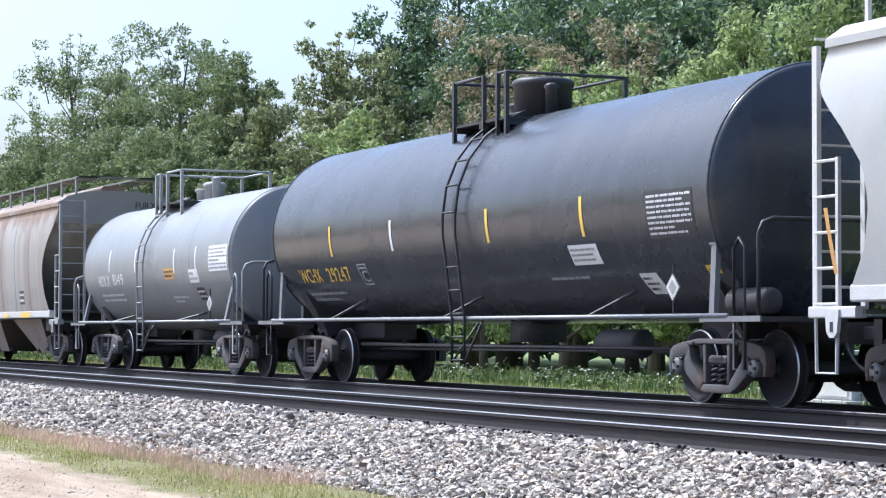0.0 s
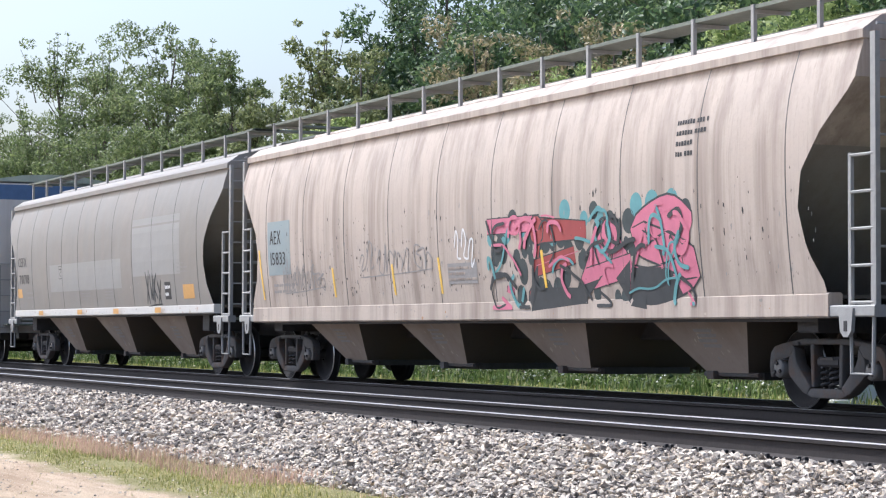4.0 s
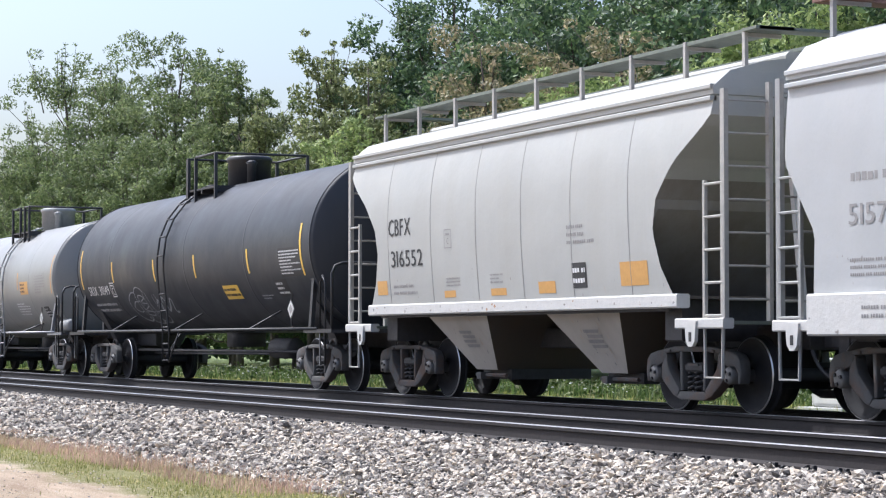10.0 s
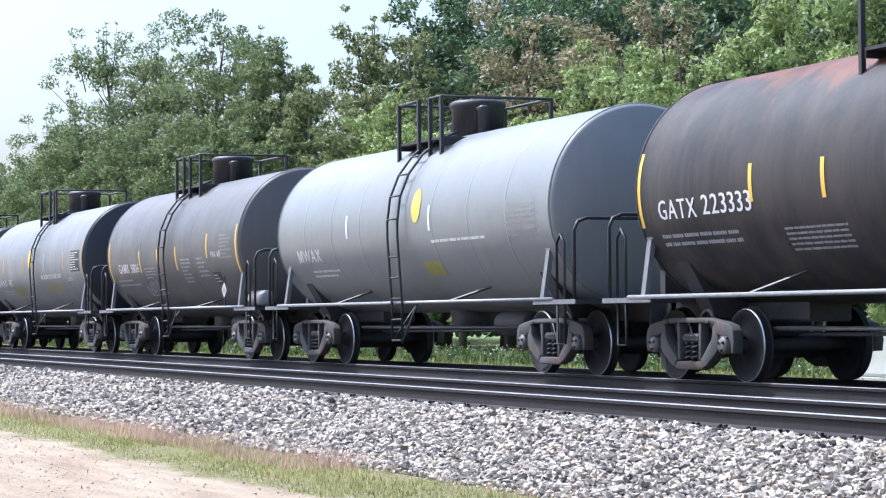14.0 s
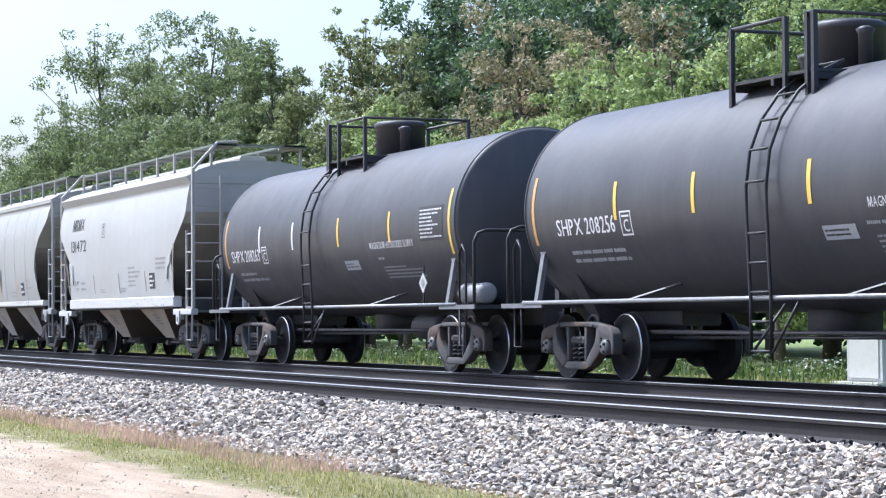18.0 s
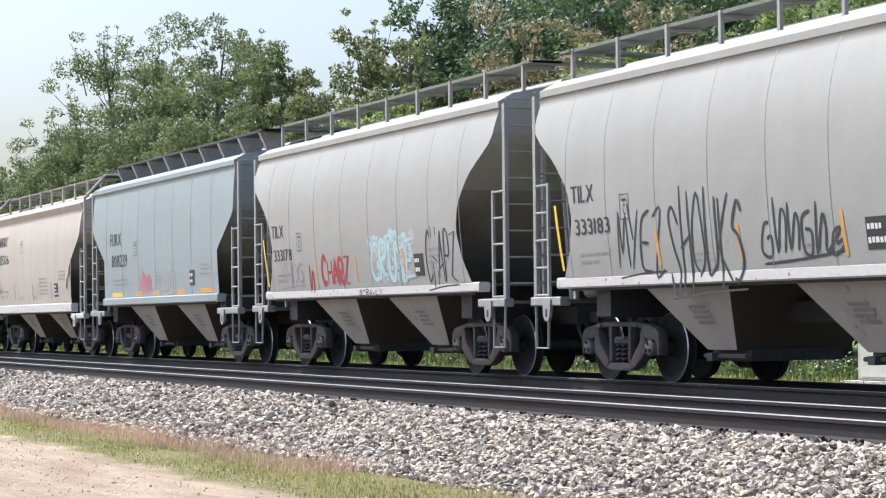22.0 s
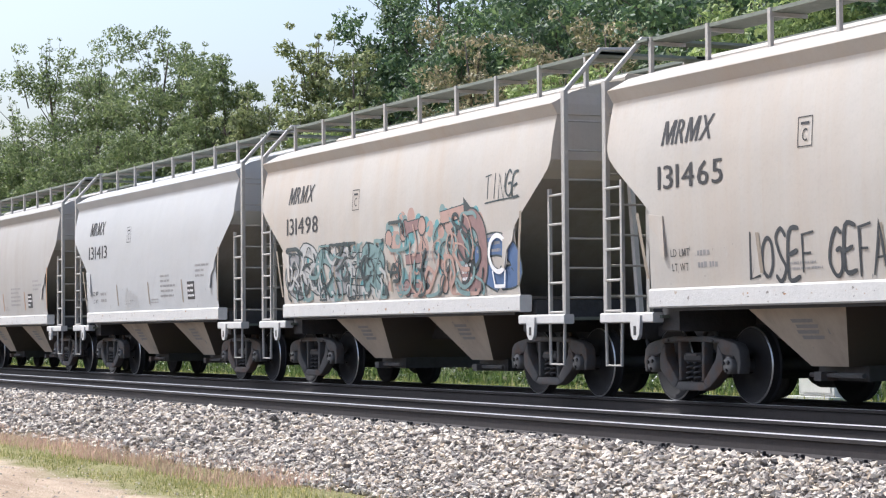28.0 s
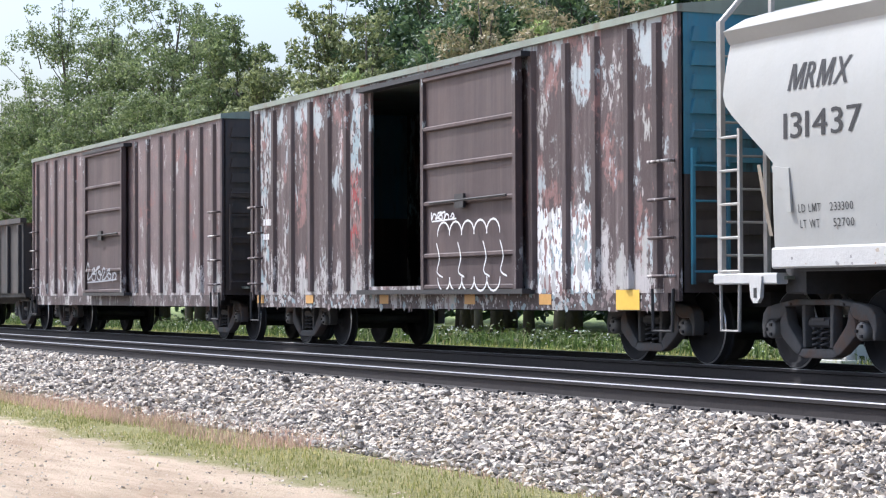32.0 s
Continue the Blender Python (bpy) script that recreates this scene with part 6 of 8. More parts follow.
def box_car(name, label, x, centres, half_len, mat, mat2, seed, end_mat, door=(-2.0, 3.6), opening=None, half=1.55, z0=0.88, z1=4.25, ribs_left=(), ribs_right=(), extra=None):
    rng = random.Random(seed)
    car = start_car(name, label, "box car", x, half_len, centres)
    d0, d1 = door
    o0, o1 = opening or (d1, d1)
    wall = 0.05
    # floor near black: the darkness behind the door is put into its colour
    floor = Mesh().use("inside_shade").box(-half_len + 0.05, half_len - 0.05, -half + 0.06, half - 0.06, z0, z0 + 0.10)
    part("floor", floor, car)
    if opening:
        spans = ((-half_len, o0), (o1, half_len))
    else:
        spans = ((-half_len, half_len),)
    for a, b in spans:
        g = Mesh().use(mat).box(a, b, -half, -half + wall, z0, z1)
        part("side_wall", g, car)
    if opening:
        part("door_header", Mesh().use(mat).box(o0, o1, -half - 0.003, -half + wall, z1 - 0.16, z1), car)
        part("door_sill", Mesh().use(mat).box(o0, o1, -half - 0.03, -half + wall, z0, z0 + 0.12), car)
    part("side_wall", Mesh().use(mat).box(-half_len, half_len, half - wall, half, z0, z1), car)
    for xr in (*ribs_left, *ribs_right):
        g = Mesh().use(mat2)
        v = [(xr - 0.10, -half), (xr - 0.055, -half - 0.055), (xr + 0.055, -half - 0.055), (xr + 0.10, -half)]
        p = [(a, b, z) for z in (z0 + 0.05, z1 - 0.10) for a, b in v]
        g.add(p, [(0, 1, 5, 4), (1, 2, 6, 5), (2, 3, 7, 6), (0, 3, 2, 1), (4, 5, 6, 7)])
        part("side_post", g, car)
    for s in (-1, 1):
        corrugated_end(car, s, half_len, half, z0, z1, end_mat, low_mat="box_dark_end", split=0.42)
        for sy in (-1, 1):
            a, b = sorted((s * (half_len - 0.10), s * (half_len + 0.01)))
            c, d = sorted((sy * (half - 0.02), sy * (half + 0.03)))
            part("corner_post", Mesh().use(mat2).box(a, b, c, d, z0 - 0.1, z1), car)
        la, lb = sorted((s * (half_len - 0.08), s * (half_len - 0.58)))
        iron = Mesh().use("box_post", True).tube([(la, -half, 0), (la, -half - 0.11, 0.0), (lb, -half - 0.11, 0.0), (lb, -half, 0)], 0.02, 6).data("grab_iron")
        for k in range(4):
            part("grab_iron", iron, car, at=pose(0, 0, z0 + 0.20 + 0.46 * k))
        ob2 = Mesh().use(end_mat)
        xe = s * (half_len + 0.12)
        for yy in (-half + 0.12, -half + 0.60):
            ob2.box(min(xe, xe - s * 0.05), max(xe, xe - s * 0.05), yy - 0.02, yy + 0.02, z0 + 0.1, 2.6)
        el = part("end_ladder", ob2, car)
        rung = Mesh().use(end_mat).tube([(0, -half + 0.12, 0), (0, -half + 0.60, 0)], 0.016, 6).data("rung")
        for k in range(5):
            part("rung", rung, el, at=pose(xe, 0, z0 + 0.25 + 0.42 * k))
        stirrup(car, la, lb, -half - 0.06, 0.42, z0 + 0.05, "black")
        plat = Mesh().use("galvanised")
        a, b = sorted((s * half_len, s * (half_len + 0.45)))
        plat.box(a, b, -1.2, 1.2, 1.0, 1.04)
        part("end_platform", plat, car)
        coupler(car, s, half_len + 0.25)
    roof = Mesh().use("box_roof")
    prof = [(-half - 0.05, z1 - 0.02), (-half - 0.05, z1 + 0.07), (-0.75, z1 + 0.17), (0, z1 + 0.21), (0.75, z1 + 0.17), (half + 0.05, z1 + 0.07), (half + 0.05, z1 - 0.02)]
    roof.prism_x(prof, -half_len - 0.03, half_len + 0.03)
    part("roof", roof, car, "shallow metal roof with a green-tinged edge")
    k = int(half_len * 2 / 1.25)
    for i in range(1, k):
        xx = -half_len + 2 * half_len * i / k
        rb = Mesh().use("box_roof").prism_x([(-half - 0.02, z1 + 0.075), (-0.75, z1 + 0.21), (0, z1 + 0.25), (0.75, z1 + 0.21), (half + 0.02, z1 + 0.075), (0.75, z1 + 0.15), (-0.75, z1 + 0.15)], xx - 0.05, xx + 0.05)
        part("roof_rib", rb, car)
    under = Mesh().use("steel").box(-half_len, half_len, -0.3, 0.3, 0.70, 0.90)
    sill = Mesh().use(mat2).box(-half_len + 0.3, half_len - 0.3, -half - 0.005, -half + 0.06, z0 - 0.22, z0 - 0.002)
    part("centre_sill", under, car)
    part("side_sill", sill, car)
    for i in range(7):
        xx = -half_len + 1.0 + (2 * half_len - 2) * i / 6
        part("crossbearer", Mesh().use("steel").prism_x([(-half + 0.08, z0 - 0.02), (half - 0.08, z0 - 0.02), (half - 0.1, z0 - 0.18), (0.35, 0.62), (-0.35, 0.62), (-half + 0.1, z0 - 0.18)], xx - 0.05, xx + 0.05), car)
    # sliding door
    y = -half - 0.13
    panel = Mesh().use("door_brown").box(d0, d1, y, y + 0.045, z0 + 0.06, z1 - 0.16)
    dob = part("sliding_door", panel, car, "brown ribbed sliding door, streaked with rust")
    zz = [z0 + 0.10 + (z1 - z0 - 0.30) * f for f in (0.0, 0.15, 0.40, 0.58, 0.76, 1.0)]
    for z in zz:
        part("door_rib", Mesh().use("door_brown").box(d0 + 0.04, d1 - 0.04, y - 0.05, y - 0.002, z - 0.035, z + 0.035, 0.015), dob)
    for xx in (d0, d1):
        part("door_edge", Mesh().use(mat2).box(xx - 0.05, xx + 0.05, y - 0.055, y + 0.05, z0 + 0.04, z1 - 0.14), dob)
    part("door_latch", Mesh().use("black").box(d0 + 1.25, d0 + 1.55, y - 0.09, y - 0.05, zz[2] - 0.1, zz[2] + 0.1).tube([(d0 + 0.35, y - 0.08, zz[2]), (d1 - 0.2, y - 0.08, zz[2] + 0.02)], 0.02, 5), dob)
    for z, nm in ((z1 - 0.13, "door_rail"), (z0 + 0.03, "door_track")):
        a = (o0 if opening else d0) - 0.15
        part(nm, Mesh().use("black").box(a, max(d1 + 0.25, o1 + 0.2), -half - 0.19, -half + 0.002, z - 0.035, z + 0.035), car)
    if extra:
        extra(car, flat_side(half))
    return car


def reefer_car(x):
    """White insulated box car with a plug door, covered in graffiti."""
    L, half, z0, z1, centres = 11.15, 1.58, 0.80, 4.86, 15.6
    car = start_car("insulated_box_car", "long white insulated box car with graffiti along its lower half", "box car", x, L, centres)
    part("body", Mesh().use("reefer_white").box(-L, L, -half, half, z0, z1, 0.02), car)
    roofm = Mesh().use("reefer_roof").prism_x([(-half - 0.03, z1 - 0.06), (-half - 0.03, z1 + 0.03), (-0.8, z1 + 0.16), (0, z1 + 0.2), (0.8, z1 + 0.16), (half + 0.03, z1 + 0.03), (half + 0.03, z1 - 0.06)], -L - 0.02, L + 0.02)
    part("roof", roofm, car, "pale curved roof")
    for xs in (-9.9, -8.37, -6.84, -5.28, -3.75, 2.8, 4.25, 5.73, 7.26, 8.75, 10.2):
        part("panel_seam", Mesh().use("seam_pale").box(xs - 0.006, xs + 0.006, -half - 0.005, -half + 0.002, z0 + 0.1, z1 - 0.08), car)
    for s in (-1, 1):
        a, b = sorted((s * L, s * (L + 0.02)))
        part("end_panel", Mesh().use("reefer_grey").box(a, b, -half + 0.03, half - 0.03, z0, z1 - 0.02), car, "grey end wall")
        part("end_stripe", Mesh().use("navy").box(a - 0.004, b + 0.004, -half + 0.05, half - 0.05, z1 - 0.50, z1 - 0.10), car, "dark blue band across the end")
        part("corner_post", Mesh().use("reefer_grey").box(s * L - 0.05, s * L + 0.05, -half - 0.02, -half + 0.03, z0 - 0.1, z1), car)
        la, lb = sorted((s * (L - 0.10), s * (L - 0.55)))
        ladder(car, "side_ladder", la, lb, -half - 0.09, z0 + 0.05, 2.75, 0.45, "white_fitting")
        xe = s * (L + 0.13)
        g = Mesh().use("grey_fitting")
        for yy in (-half + 0.15, -half + 0.65):
            g.box(xe - 0.025, xe + 0.025, yy - 0.025, yy + 0.025, z0 - 0.15, 2.6)
        el = part("end_ladder", g, car)
        rung = Mesh().use("grey_fitting").tube([(0, -half + 0.15, 0), (0, -half + 0.65, 0)], 0.016, 6).data("rung")
        for k in range(5):
            part("rung", rung, el, at=pose(xe, 0, z0 + 0.15 + 0.42 * k))
        g = Mesh().use("galvanised").box(min(s * L, s * (L + 0.5)), max(s * L, s * (L + 0.5)), -1.3, 1.3, 1.0, 1.04)
        part("end_platform", g, car)
        stirrup(car, la, lb, -half - 0.07, 0.40, z0 + 0.05, "black")
        coupler(car, s, L + 0.35)
    part("centre_sill", Mesh().use("steel").box(-L - 0.2, L + 0.2, -0.3, 0.3, 0.62, 0.88), car)
    part("side_sill", Mesh().use("reefer_white").box(-1.9, 7.4, -half - 0.004, -half + 0.05, z0 - 0.14, z0 - 0.002), car)
    for i in range(9):
        xx = -L + 1.3 + (2 * L - 2.6) * i / 8
        part("crossbearer", Mesh().use("steel").box(xx - 0.05, xx + 0.05, -half + 0.08, half - 0.08, 0.60, z0 - 0.002), car)
    # plug door
    d0, d1, y = -1.95, 1.72, -half - 0.07
    door = part("plug_door", Mesh().use("reefer_white").box(d0 + 0.05, d1 - 0.05, y, -half - 0.002, z0 + 0.12, z1 - 0.28), car, "white plug door with rods and cross rails")
    fr = Mesh().use("door_frame")
    for xx in (d0, d1):
        fr.box(xx - 0.06, xx + 0.06, y - 0.03, -half - 0.001, z0 + 0.02, z1 - 0.16)
    for zz in (z0 + 0.08, z1 - 0.22):
        fr.box(d0, d1, y - 0.03, -half - 0.001, zz - 0.05, zz + 0.05)
    part("door_frame", fr, door, "worn brown-stained door frame")
    for zz in (1.35, 1.98, 2.75, 3.55):
        part("cross_rail", Mesh().use("white_fitting").box(d0 + 0.1, d1 - 0.1, y - 0.07, y - 0.004, zz - 0.05, zz + 0.05, 0.015), door)
    part("centre_post", Mesh().use("white_fitting").box(d0 + 1.72, d0 + 1.90, y - 0.075, y - 0.004, z0 + 0.14, z1 - 0.30, 0.0), door)
    for xx in (d0 + 0.62, d1 - 0.82):
        part("locking_rod", Mesh().use("black", True).tube([(xx, y - 0.10, z0 + 0.15), (xx, y - 0.10, z1 - 0.35)], 0.028, 6), door)
        for zz in (1.35, 1.98, 2.75, 3.55, 4.4):
            part("rod_guide", Mesh().use("black").box(xx - 0.06, xx + 0.06, y - 0.14, y - 0.05, zz - 0.06, zz + 0.06), door)
    part("door_crank", Mesh().use("black").box(-0.30, -0.18, y - 0.16, y - 0.10, 1.55, 2.1).box(-0.34, -0.10, y - 0.17, y - 0.1, 1.75, 1.9), door)
    surf = flat_side(half)
    rng = random.Random(4)
    for x0, x1, za, zb in ((d0 + 0.6, d0 + 1.25, 3.9, 4.25), (d0 + 0.35, d0 + 0.95, 2.25, 2.55)):
        g = Mesh().use("dim_ink")
        face = lambda a, b, o: (a, y - 0.002 - o, b)
        if za > 3:
            for k, text in enumerate(("CLOSE AND LOCK", "DOOR BEFORE", "MOVING CAR")):
                lettering(g, face, text, x0, x0 + (0.72, 0.58, 0.54)[k], zb - 0.09 - 0.125 * k, zb - 0.125 * k, 0.002)
        else:
            fine_print(g, face, x0, x1, za, zb, 3, rng, 0.002)
        part("door_notice", g, door)
    for nm, zz in (("door_rail", z1 - 0.16), ("door_track", z0 + 0.0)):
        part(nm, Mesh().use("door_frame").box(d0 - 0.2, d1 + 4.0, -half - 0.16, -half - 0.003, zz - 0.04, zz + 0.04), car)
    part("door_stop", Mesh().use("black").box(5.58, 5.70, -half - 0.05, -half, 3.62, 3.95).box(5.58, 5.70, -half - 0.05, -half, 1.55, 1.88), car)
    part("hinge_bumper", Mesh().use("black").box(-2.33, -2.25, -half - 0.05, -half, 1.95, 2.35).box(-2.35, -2.25, -half - 0.05, -half, 3.45, 3.85), car)
    # jagged band under the roof
    zig, zig2 = Mesh().use("band_blue"), Mesh().use("band_fill")
    r2 = random.Random(12)
    for a, b in ((-10.9, -2.2), (2.0, 10.7)):
        up, down, xx = [], [], a
        while xx < b:
            mid = 4.30 + 0.10 * math.sin(1.7 * xx) + 0.05 * math.sin(4.1 * xx) + 0.035 * (xx + 10.9) / 8.7
            spike = r2.random() < 0.16
            up += [(xx, mid + r2.uniform(0.03, 0.20) + (r2.uniform(0.12, 0.30) if spike else 0)), (xx + 0.11, mid + r2.uniform(-0.12, 0.02))]
            down += [(xx, mid - r2.uniform(-0.03, 0.12)), (xx + 0.11, mid - r2.uniform(0.16, 0.34))]
            xx += r2.uniform(0.17, 0.33)
        n = len(up)
        zig2.add([surf(p, q, 0.003) for p, q in up] + [surf(p, q, 0.003) for p, q in down], [(i, i + 1, n + i + 1, n + i) for i in range(n - 1)])
        ribbon(zig, surf, up, 0.023, 0.0035)
        ribbon(zig, surf, down, 0.021, 0.004)
        for (p, q), (p2, q2) in zip(up[::3], down[::3]):
            ribbon(zig, surf, [(p, q), ((p + p2) / 2 + 0.05, (q + q2) / 2), (p2, q2)], 0.010, 0.0045)
    part("graffiti_band", zig, car, "jagged dark blue scribble along the top of the side")
    part("graffiti_band", zig2, car, "pale blue fill inside the scribble")
    orange_cloud = ("salmon", "spray_orange", "dusty_pink", "spray_orange", "maroon")
    burner(car, surf, -10.8, -4.55, 0.84, 2.12, "EYNOES", ("smoke", "smoke", "spray_black"), "spray_white", 3, 1.2, lap=0.82, cloud=orange_cloud, label="black graffiti letters with white edges over orange discs", rim=0.05, puffs=1.35)
    wild(car, surf, -10.8, -4.55, 0.86, 1.9, ("smoke", "spray_white", "spray_black"), 18, 203, (0.008, 0.02))
    burner(car, surf, -4.5, -2.3, 1.02, 2.10, "TXK", ("smoke", "spray_black"), "spray_white", 5, 1.15, cloud=orange_cloud, label="small black graffiti letters with white edges", rim=0.06, puffs=1.3)
    burner(car, surf, 1.95, 5.55, 0.86, 2.60, "SETK", ("grey_spray", "silver", "grey_spray"), "dim_ink", 21, 1.2, label="faded grey graffiti letters", trim="spray_white", rim=0.02)
    wild(car, surf, 1.95, 5.55, 0.88, 2.55, ("silver", "grey_spray", "dim_ink", "spray_white"), 44, 221, (0.008, 0.022))
    scrawl(car, surf, 1.95, 5.7, 0.9, 2.6, "dim_ink", 23, 4, 0.012, "thin grey outlines of graffiti")
    burner(car, surf, 5.65, 8.85, 0.86, 2.70, "NUFIS", ("spray_white", "silver", "spray_white", "grey_spray"), "spray_black", 15, 0.95, label="tall black and white graffiti letters", trim="spray_black", rim=0.022)
    wild(car, surf, 5.65, 8.85, 0.88, 2.4, ("silver", "spray_black", "spray_white", "grey_spray"), 34, 222, (0.008, 0.022))
    tall = Mesh().use("spray_black")
    for k in range(14):
        xx, zz = r2.uniform(5.7, 8.8), r2.uniform(1.0, 2.2)
        ribbon(tall, surf, curve([(xx, zz), (xx + r2.uniform(-0.12, 0.12), zz + r2.uniform(0.2, 0.4)), (xx + r2.uniform(-0.25, 0.25), min(2.7, zz + r2.uniform(0.3, 0.8)))]), r2.uniform(0.010, 0.022), 0.0105 + 0.0001 * k)
    part("graffiti_strokes", tall, car, "black upright graffiti strokes")
    flakes(car, surf, 5.7, 8.9, 0.88, 2.6, ("grey_spray", "silver", "spray_black", "spray_white", "spray_white"), 60, 263, 0.04, 0.16, "grey and white graffiti fills", off=0.0012)
    burner(car, surf, 8.95, 10.9, 0.86, 2.0, "CAR", ("spray_white", "silver", "dim_chalk"), "dim_ink", 17, 1.2, label="pale graffiti letters", rim=0.015)
    wild(car, surf, 8.95, 10.9, 0.88, 1.95, ("silver", "dim_ink", "spray_white", "dull_salmon"), 40, 223, (0.008, 0.022))
    scrawl(car, surf, 8.85, 9.35, 2.02, 2.3, "ink", 18, 3, 0.008, "small looped tag")
    low = lambda p, q, o: (p, -1.584 - o, q)
    flakes(car, low, -1.9, 7.4, 0.66, 0.80, ("door_frame", "dim_ink", "grey_tape"), 160, 260, 0.03, 0.10, "grimy patches along the sill", tall=0.8)
    flakes(car, lambda p, q, o: (p, -1.684 - o, q), -1.85, 1.6, 0.86, 1.0, ("rust_tape", "dim_ink", "grey_tape"), 60, 261, 0.02, 0.07, "rust stains at the door's foot", tall=1.6)
    dplane = lambda p, q, o: (p, -1.651 - o, q)
    flakes(car, dplane, -1.88, 1.65, 0.95, 2.6, ("rust_tape", "grey_tape", "door_frame", "dim_ink"), 150, 264, 0.01, 0.06, "brown stains on the plug door", off=0.002, tall=2.2)
    for zz in (1.35, 1.98, 2.75, 3.55):
        flakes(car, dplane, -1.85, 1.6, zz - 0.14, zz - 0.04, ("rust_tape", "grey_tape", "dim_ink"), 40, int(zz * 100), 0.01, 0.05, "rust below the door's cross rail", off=0.003, tall=1.2)
    scrawl(car, dplane, -1.6, 1.4, 1.05, 2.3, "silver", 265, 4, 0.016, "faint grey graffiti lines on the door")
    flakes(car, surf, 10.45, 11.1, 0.9, 2.2, ("dim_ink", "grey_tape", "salmon"), 40, 262, 0.03, 0.12, "stains behind the ladder")
    back = Mesh().use("reefer_white")
    patch(back, surf, -8.5, -6.68, 1.55, 1.98, 0.0135)
    patch(back, surf, -8.4, -7.45, 2.02, 2.36, 0.0135)
    part("paint_patch", back, car, "clean white patch behind the number")
    for text, x0, x1, za, zb, kind in (("TILX", -8.32, -7.52, 2.07, 2.32, "reporting_mark"), ("793065", -8.42, -6.75, 1.60, 1.92, "car_number")):
        g = Mesh().use("ink")
        lettering(g, surf, text, x0, x1, za, zb, 0.0145)
        part(kind, g, car)
    for xx, ink in ((-10.4, "yellow"), (-7.0, "orange"), (-4.9, "yellow"), (-2.75, "yellow"), (3.0, "orange"), (5.3, "orange"), (7.7, "orange"), (9.8, "orange")):
        g = Mesh().use(ink)
        patch(g, surf, xx - 0.28, xx + 0.28, 1.24, 1.36, 0.0135, 1)
        part("reflector", g, car, "flat reflective strip")
    g = Mesh().use("ink")
    patch(g, surf, 8.15, 8.6, 1.35, 1.80, 0.0135, 1)
    g.use("chalk")
    for p, q, r, s in ((8.12, 8.63, 1.32, 1.35), (8.12, 8.63, 1.80, 1.83), (8.12, 8.15, 1.35, 1.80), (8.60, 8.63, 1.35, 1.80), (8.37, 8.40, 1.47, 1.80), (8.15, 8.60, 1.44, 1.47)):
        patch(g, surf, p, q, r, s, 0.0145, 1)
    part("data_panel", g, car, "small black data panel with white rules")
    g = Mesh().use("yellow")
    patch(g, surf, 9.35, 9.95, 0.98, 1.22, 0.0135, 1)
    part("data_panel", g, car, "yellow notice plate")
    g = Mesh().use("yellow")
    patch(g, surf, -3.95, -3.65, 2.36, 2.66, 0.012, 1)
    part("data_panel", g, car, "small yellow plate")
    g = Mesh().use("dim_ink")
    fine_print(g, surf, 9.6, 10.45, 2.1, 2.9, 8, rng, 0.008)
    part("stencilled_lines", g, car)
    return car


def gondola_car(x):
    car = start_car("gondola_car", "dark ribbed gondola car at the train's tail", "gondola car", x, 7.6, 11.6)
    for s in (-1, 1):
        a, b = sorted((s * 1.55, s * 1.50))
        part("side_wall", Mesh().use("gondola_black").box(-7.6, 7.6, a, b, 0.95, 2.75), car)
        for k in range(13):
            xx = -7.3 + 14.6 * k / 12
            a, b = sorted((s * 1.55, s * 1.63))
            part("side_post", Mesh().use("gondola_black").box(xx - 0.07, xx + 0.07, a, b, 0.95, 2.7), car)
        part("top_chord", Mesh().use("gondola_black").box(-7.65, 7.65, min(s * 1.48, s * 1.64), max(s * 1.48, s * 1.64), 2.75, 2.88), car)
        corrugated_end(car, s, 7.6, 1.5, 0.95, 2.75, "gondola_black", 6)
        coupler(car, s, 7.85)
    part("floor", Mesh().use("gondola_black").box(-7.6, 7.6, -1.5, 1.5, 0.85, 0.95), car)
    part("centre_sill", Mesh().use("steel").box(-7.8, 7.8, -0.3, 0.3, 0.66, 0.85), car)
    return car


# ---------------------------------------------------------------- paints of the cars
M["tank_black"] = paint("faded_black_tank", (0.028, 0.034, 0.043), 0.3, 0.0, 0.22, grime_color=(0.075, 0.078, 0.088))
M["tank_matt"] = paint("matt_black_tank", (0.025, 0.029, 0.038), 0.4, 0.0, 0.45, grime_color=(0.05, 0.05, 0.055), shine=0.4)
M["tank_rusty"] = paint("black_tank_with_rust", (0.030, 0.029, 0.032), 0.4, 0.42, 0.5, (0.22, 0.085, 0.05), rust_above=3.0, shine=0.25)
M["tank_slate"] = paint("slate_black_tank", (0.046, 0.047, 0.054), 0.35, 0.0, 0.45, grime_color=(0.10, 0.095, 0.095))
M["tank_grey"] = paint("light_grey_tank", (0.232, 0.245, 0.245), 0.4, 0.0, 0.36, grime_color=(0.173, 0.169, 0.166))
M["tank_pale"] = paint("silver_grey_tank", (0.262, 0.263, 0.252), 0.35, 0.0, 0.34, grime_color=(0.262, 0.248, 0.235))
M["tank_mid"] = paint("mid_grey_tank", (0.097, 0.094, 0.095), 0.4, 0.0, 0.42, grime_color=(0.14, 0.135, 0.135))
M["tank_blue"] = paint("blue_grey_tank", (0.195, 0.202, 0.212), 0.35, 0.0, 0.4, grime_color=(0.137, 0.133, 0.130))
M["hop_white"] = paint("clean_white_hopper", (0.415, 0.418, 0.400), 0.33, 0.0, 0.5, grime_color=(0.36, 0.34, 0.30))
M["hop_cream"] = paint("dusty_cream_hopper", (0.451, 0.422, 0.381), 0.60, 0.0, 0.5, grime_color=(0.42, 0.33, 0.25))
M["hop_dusty"] = paint("dusty_grey_hopper", (0.375, 0.362, 0.345), 0.45, 0.0, 0.5, grime_color=(0.31, 0.27, 0.23))
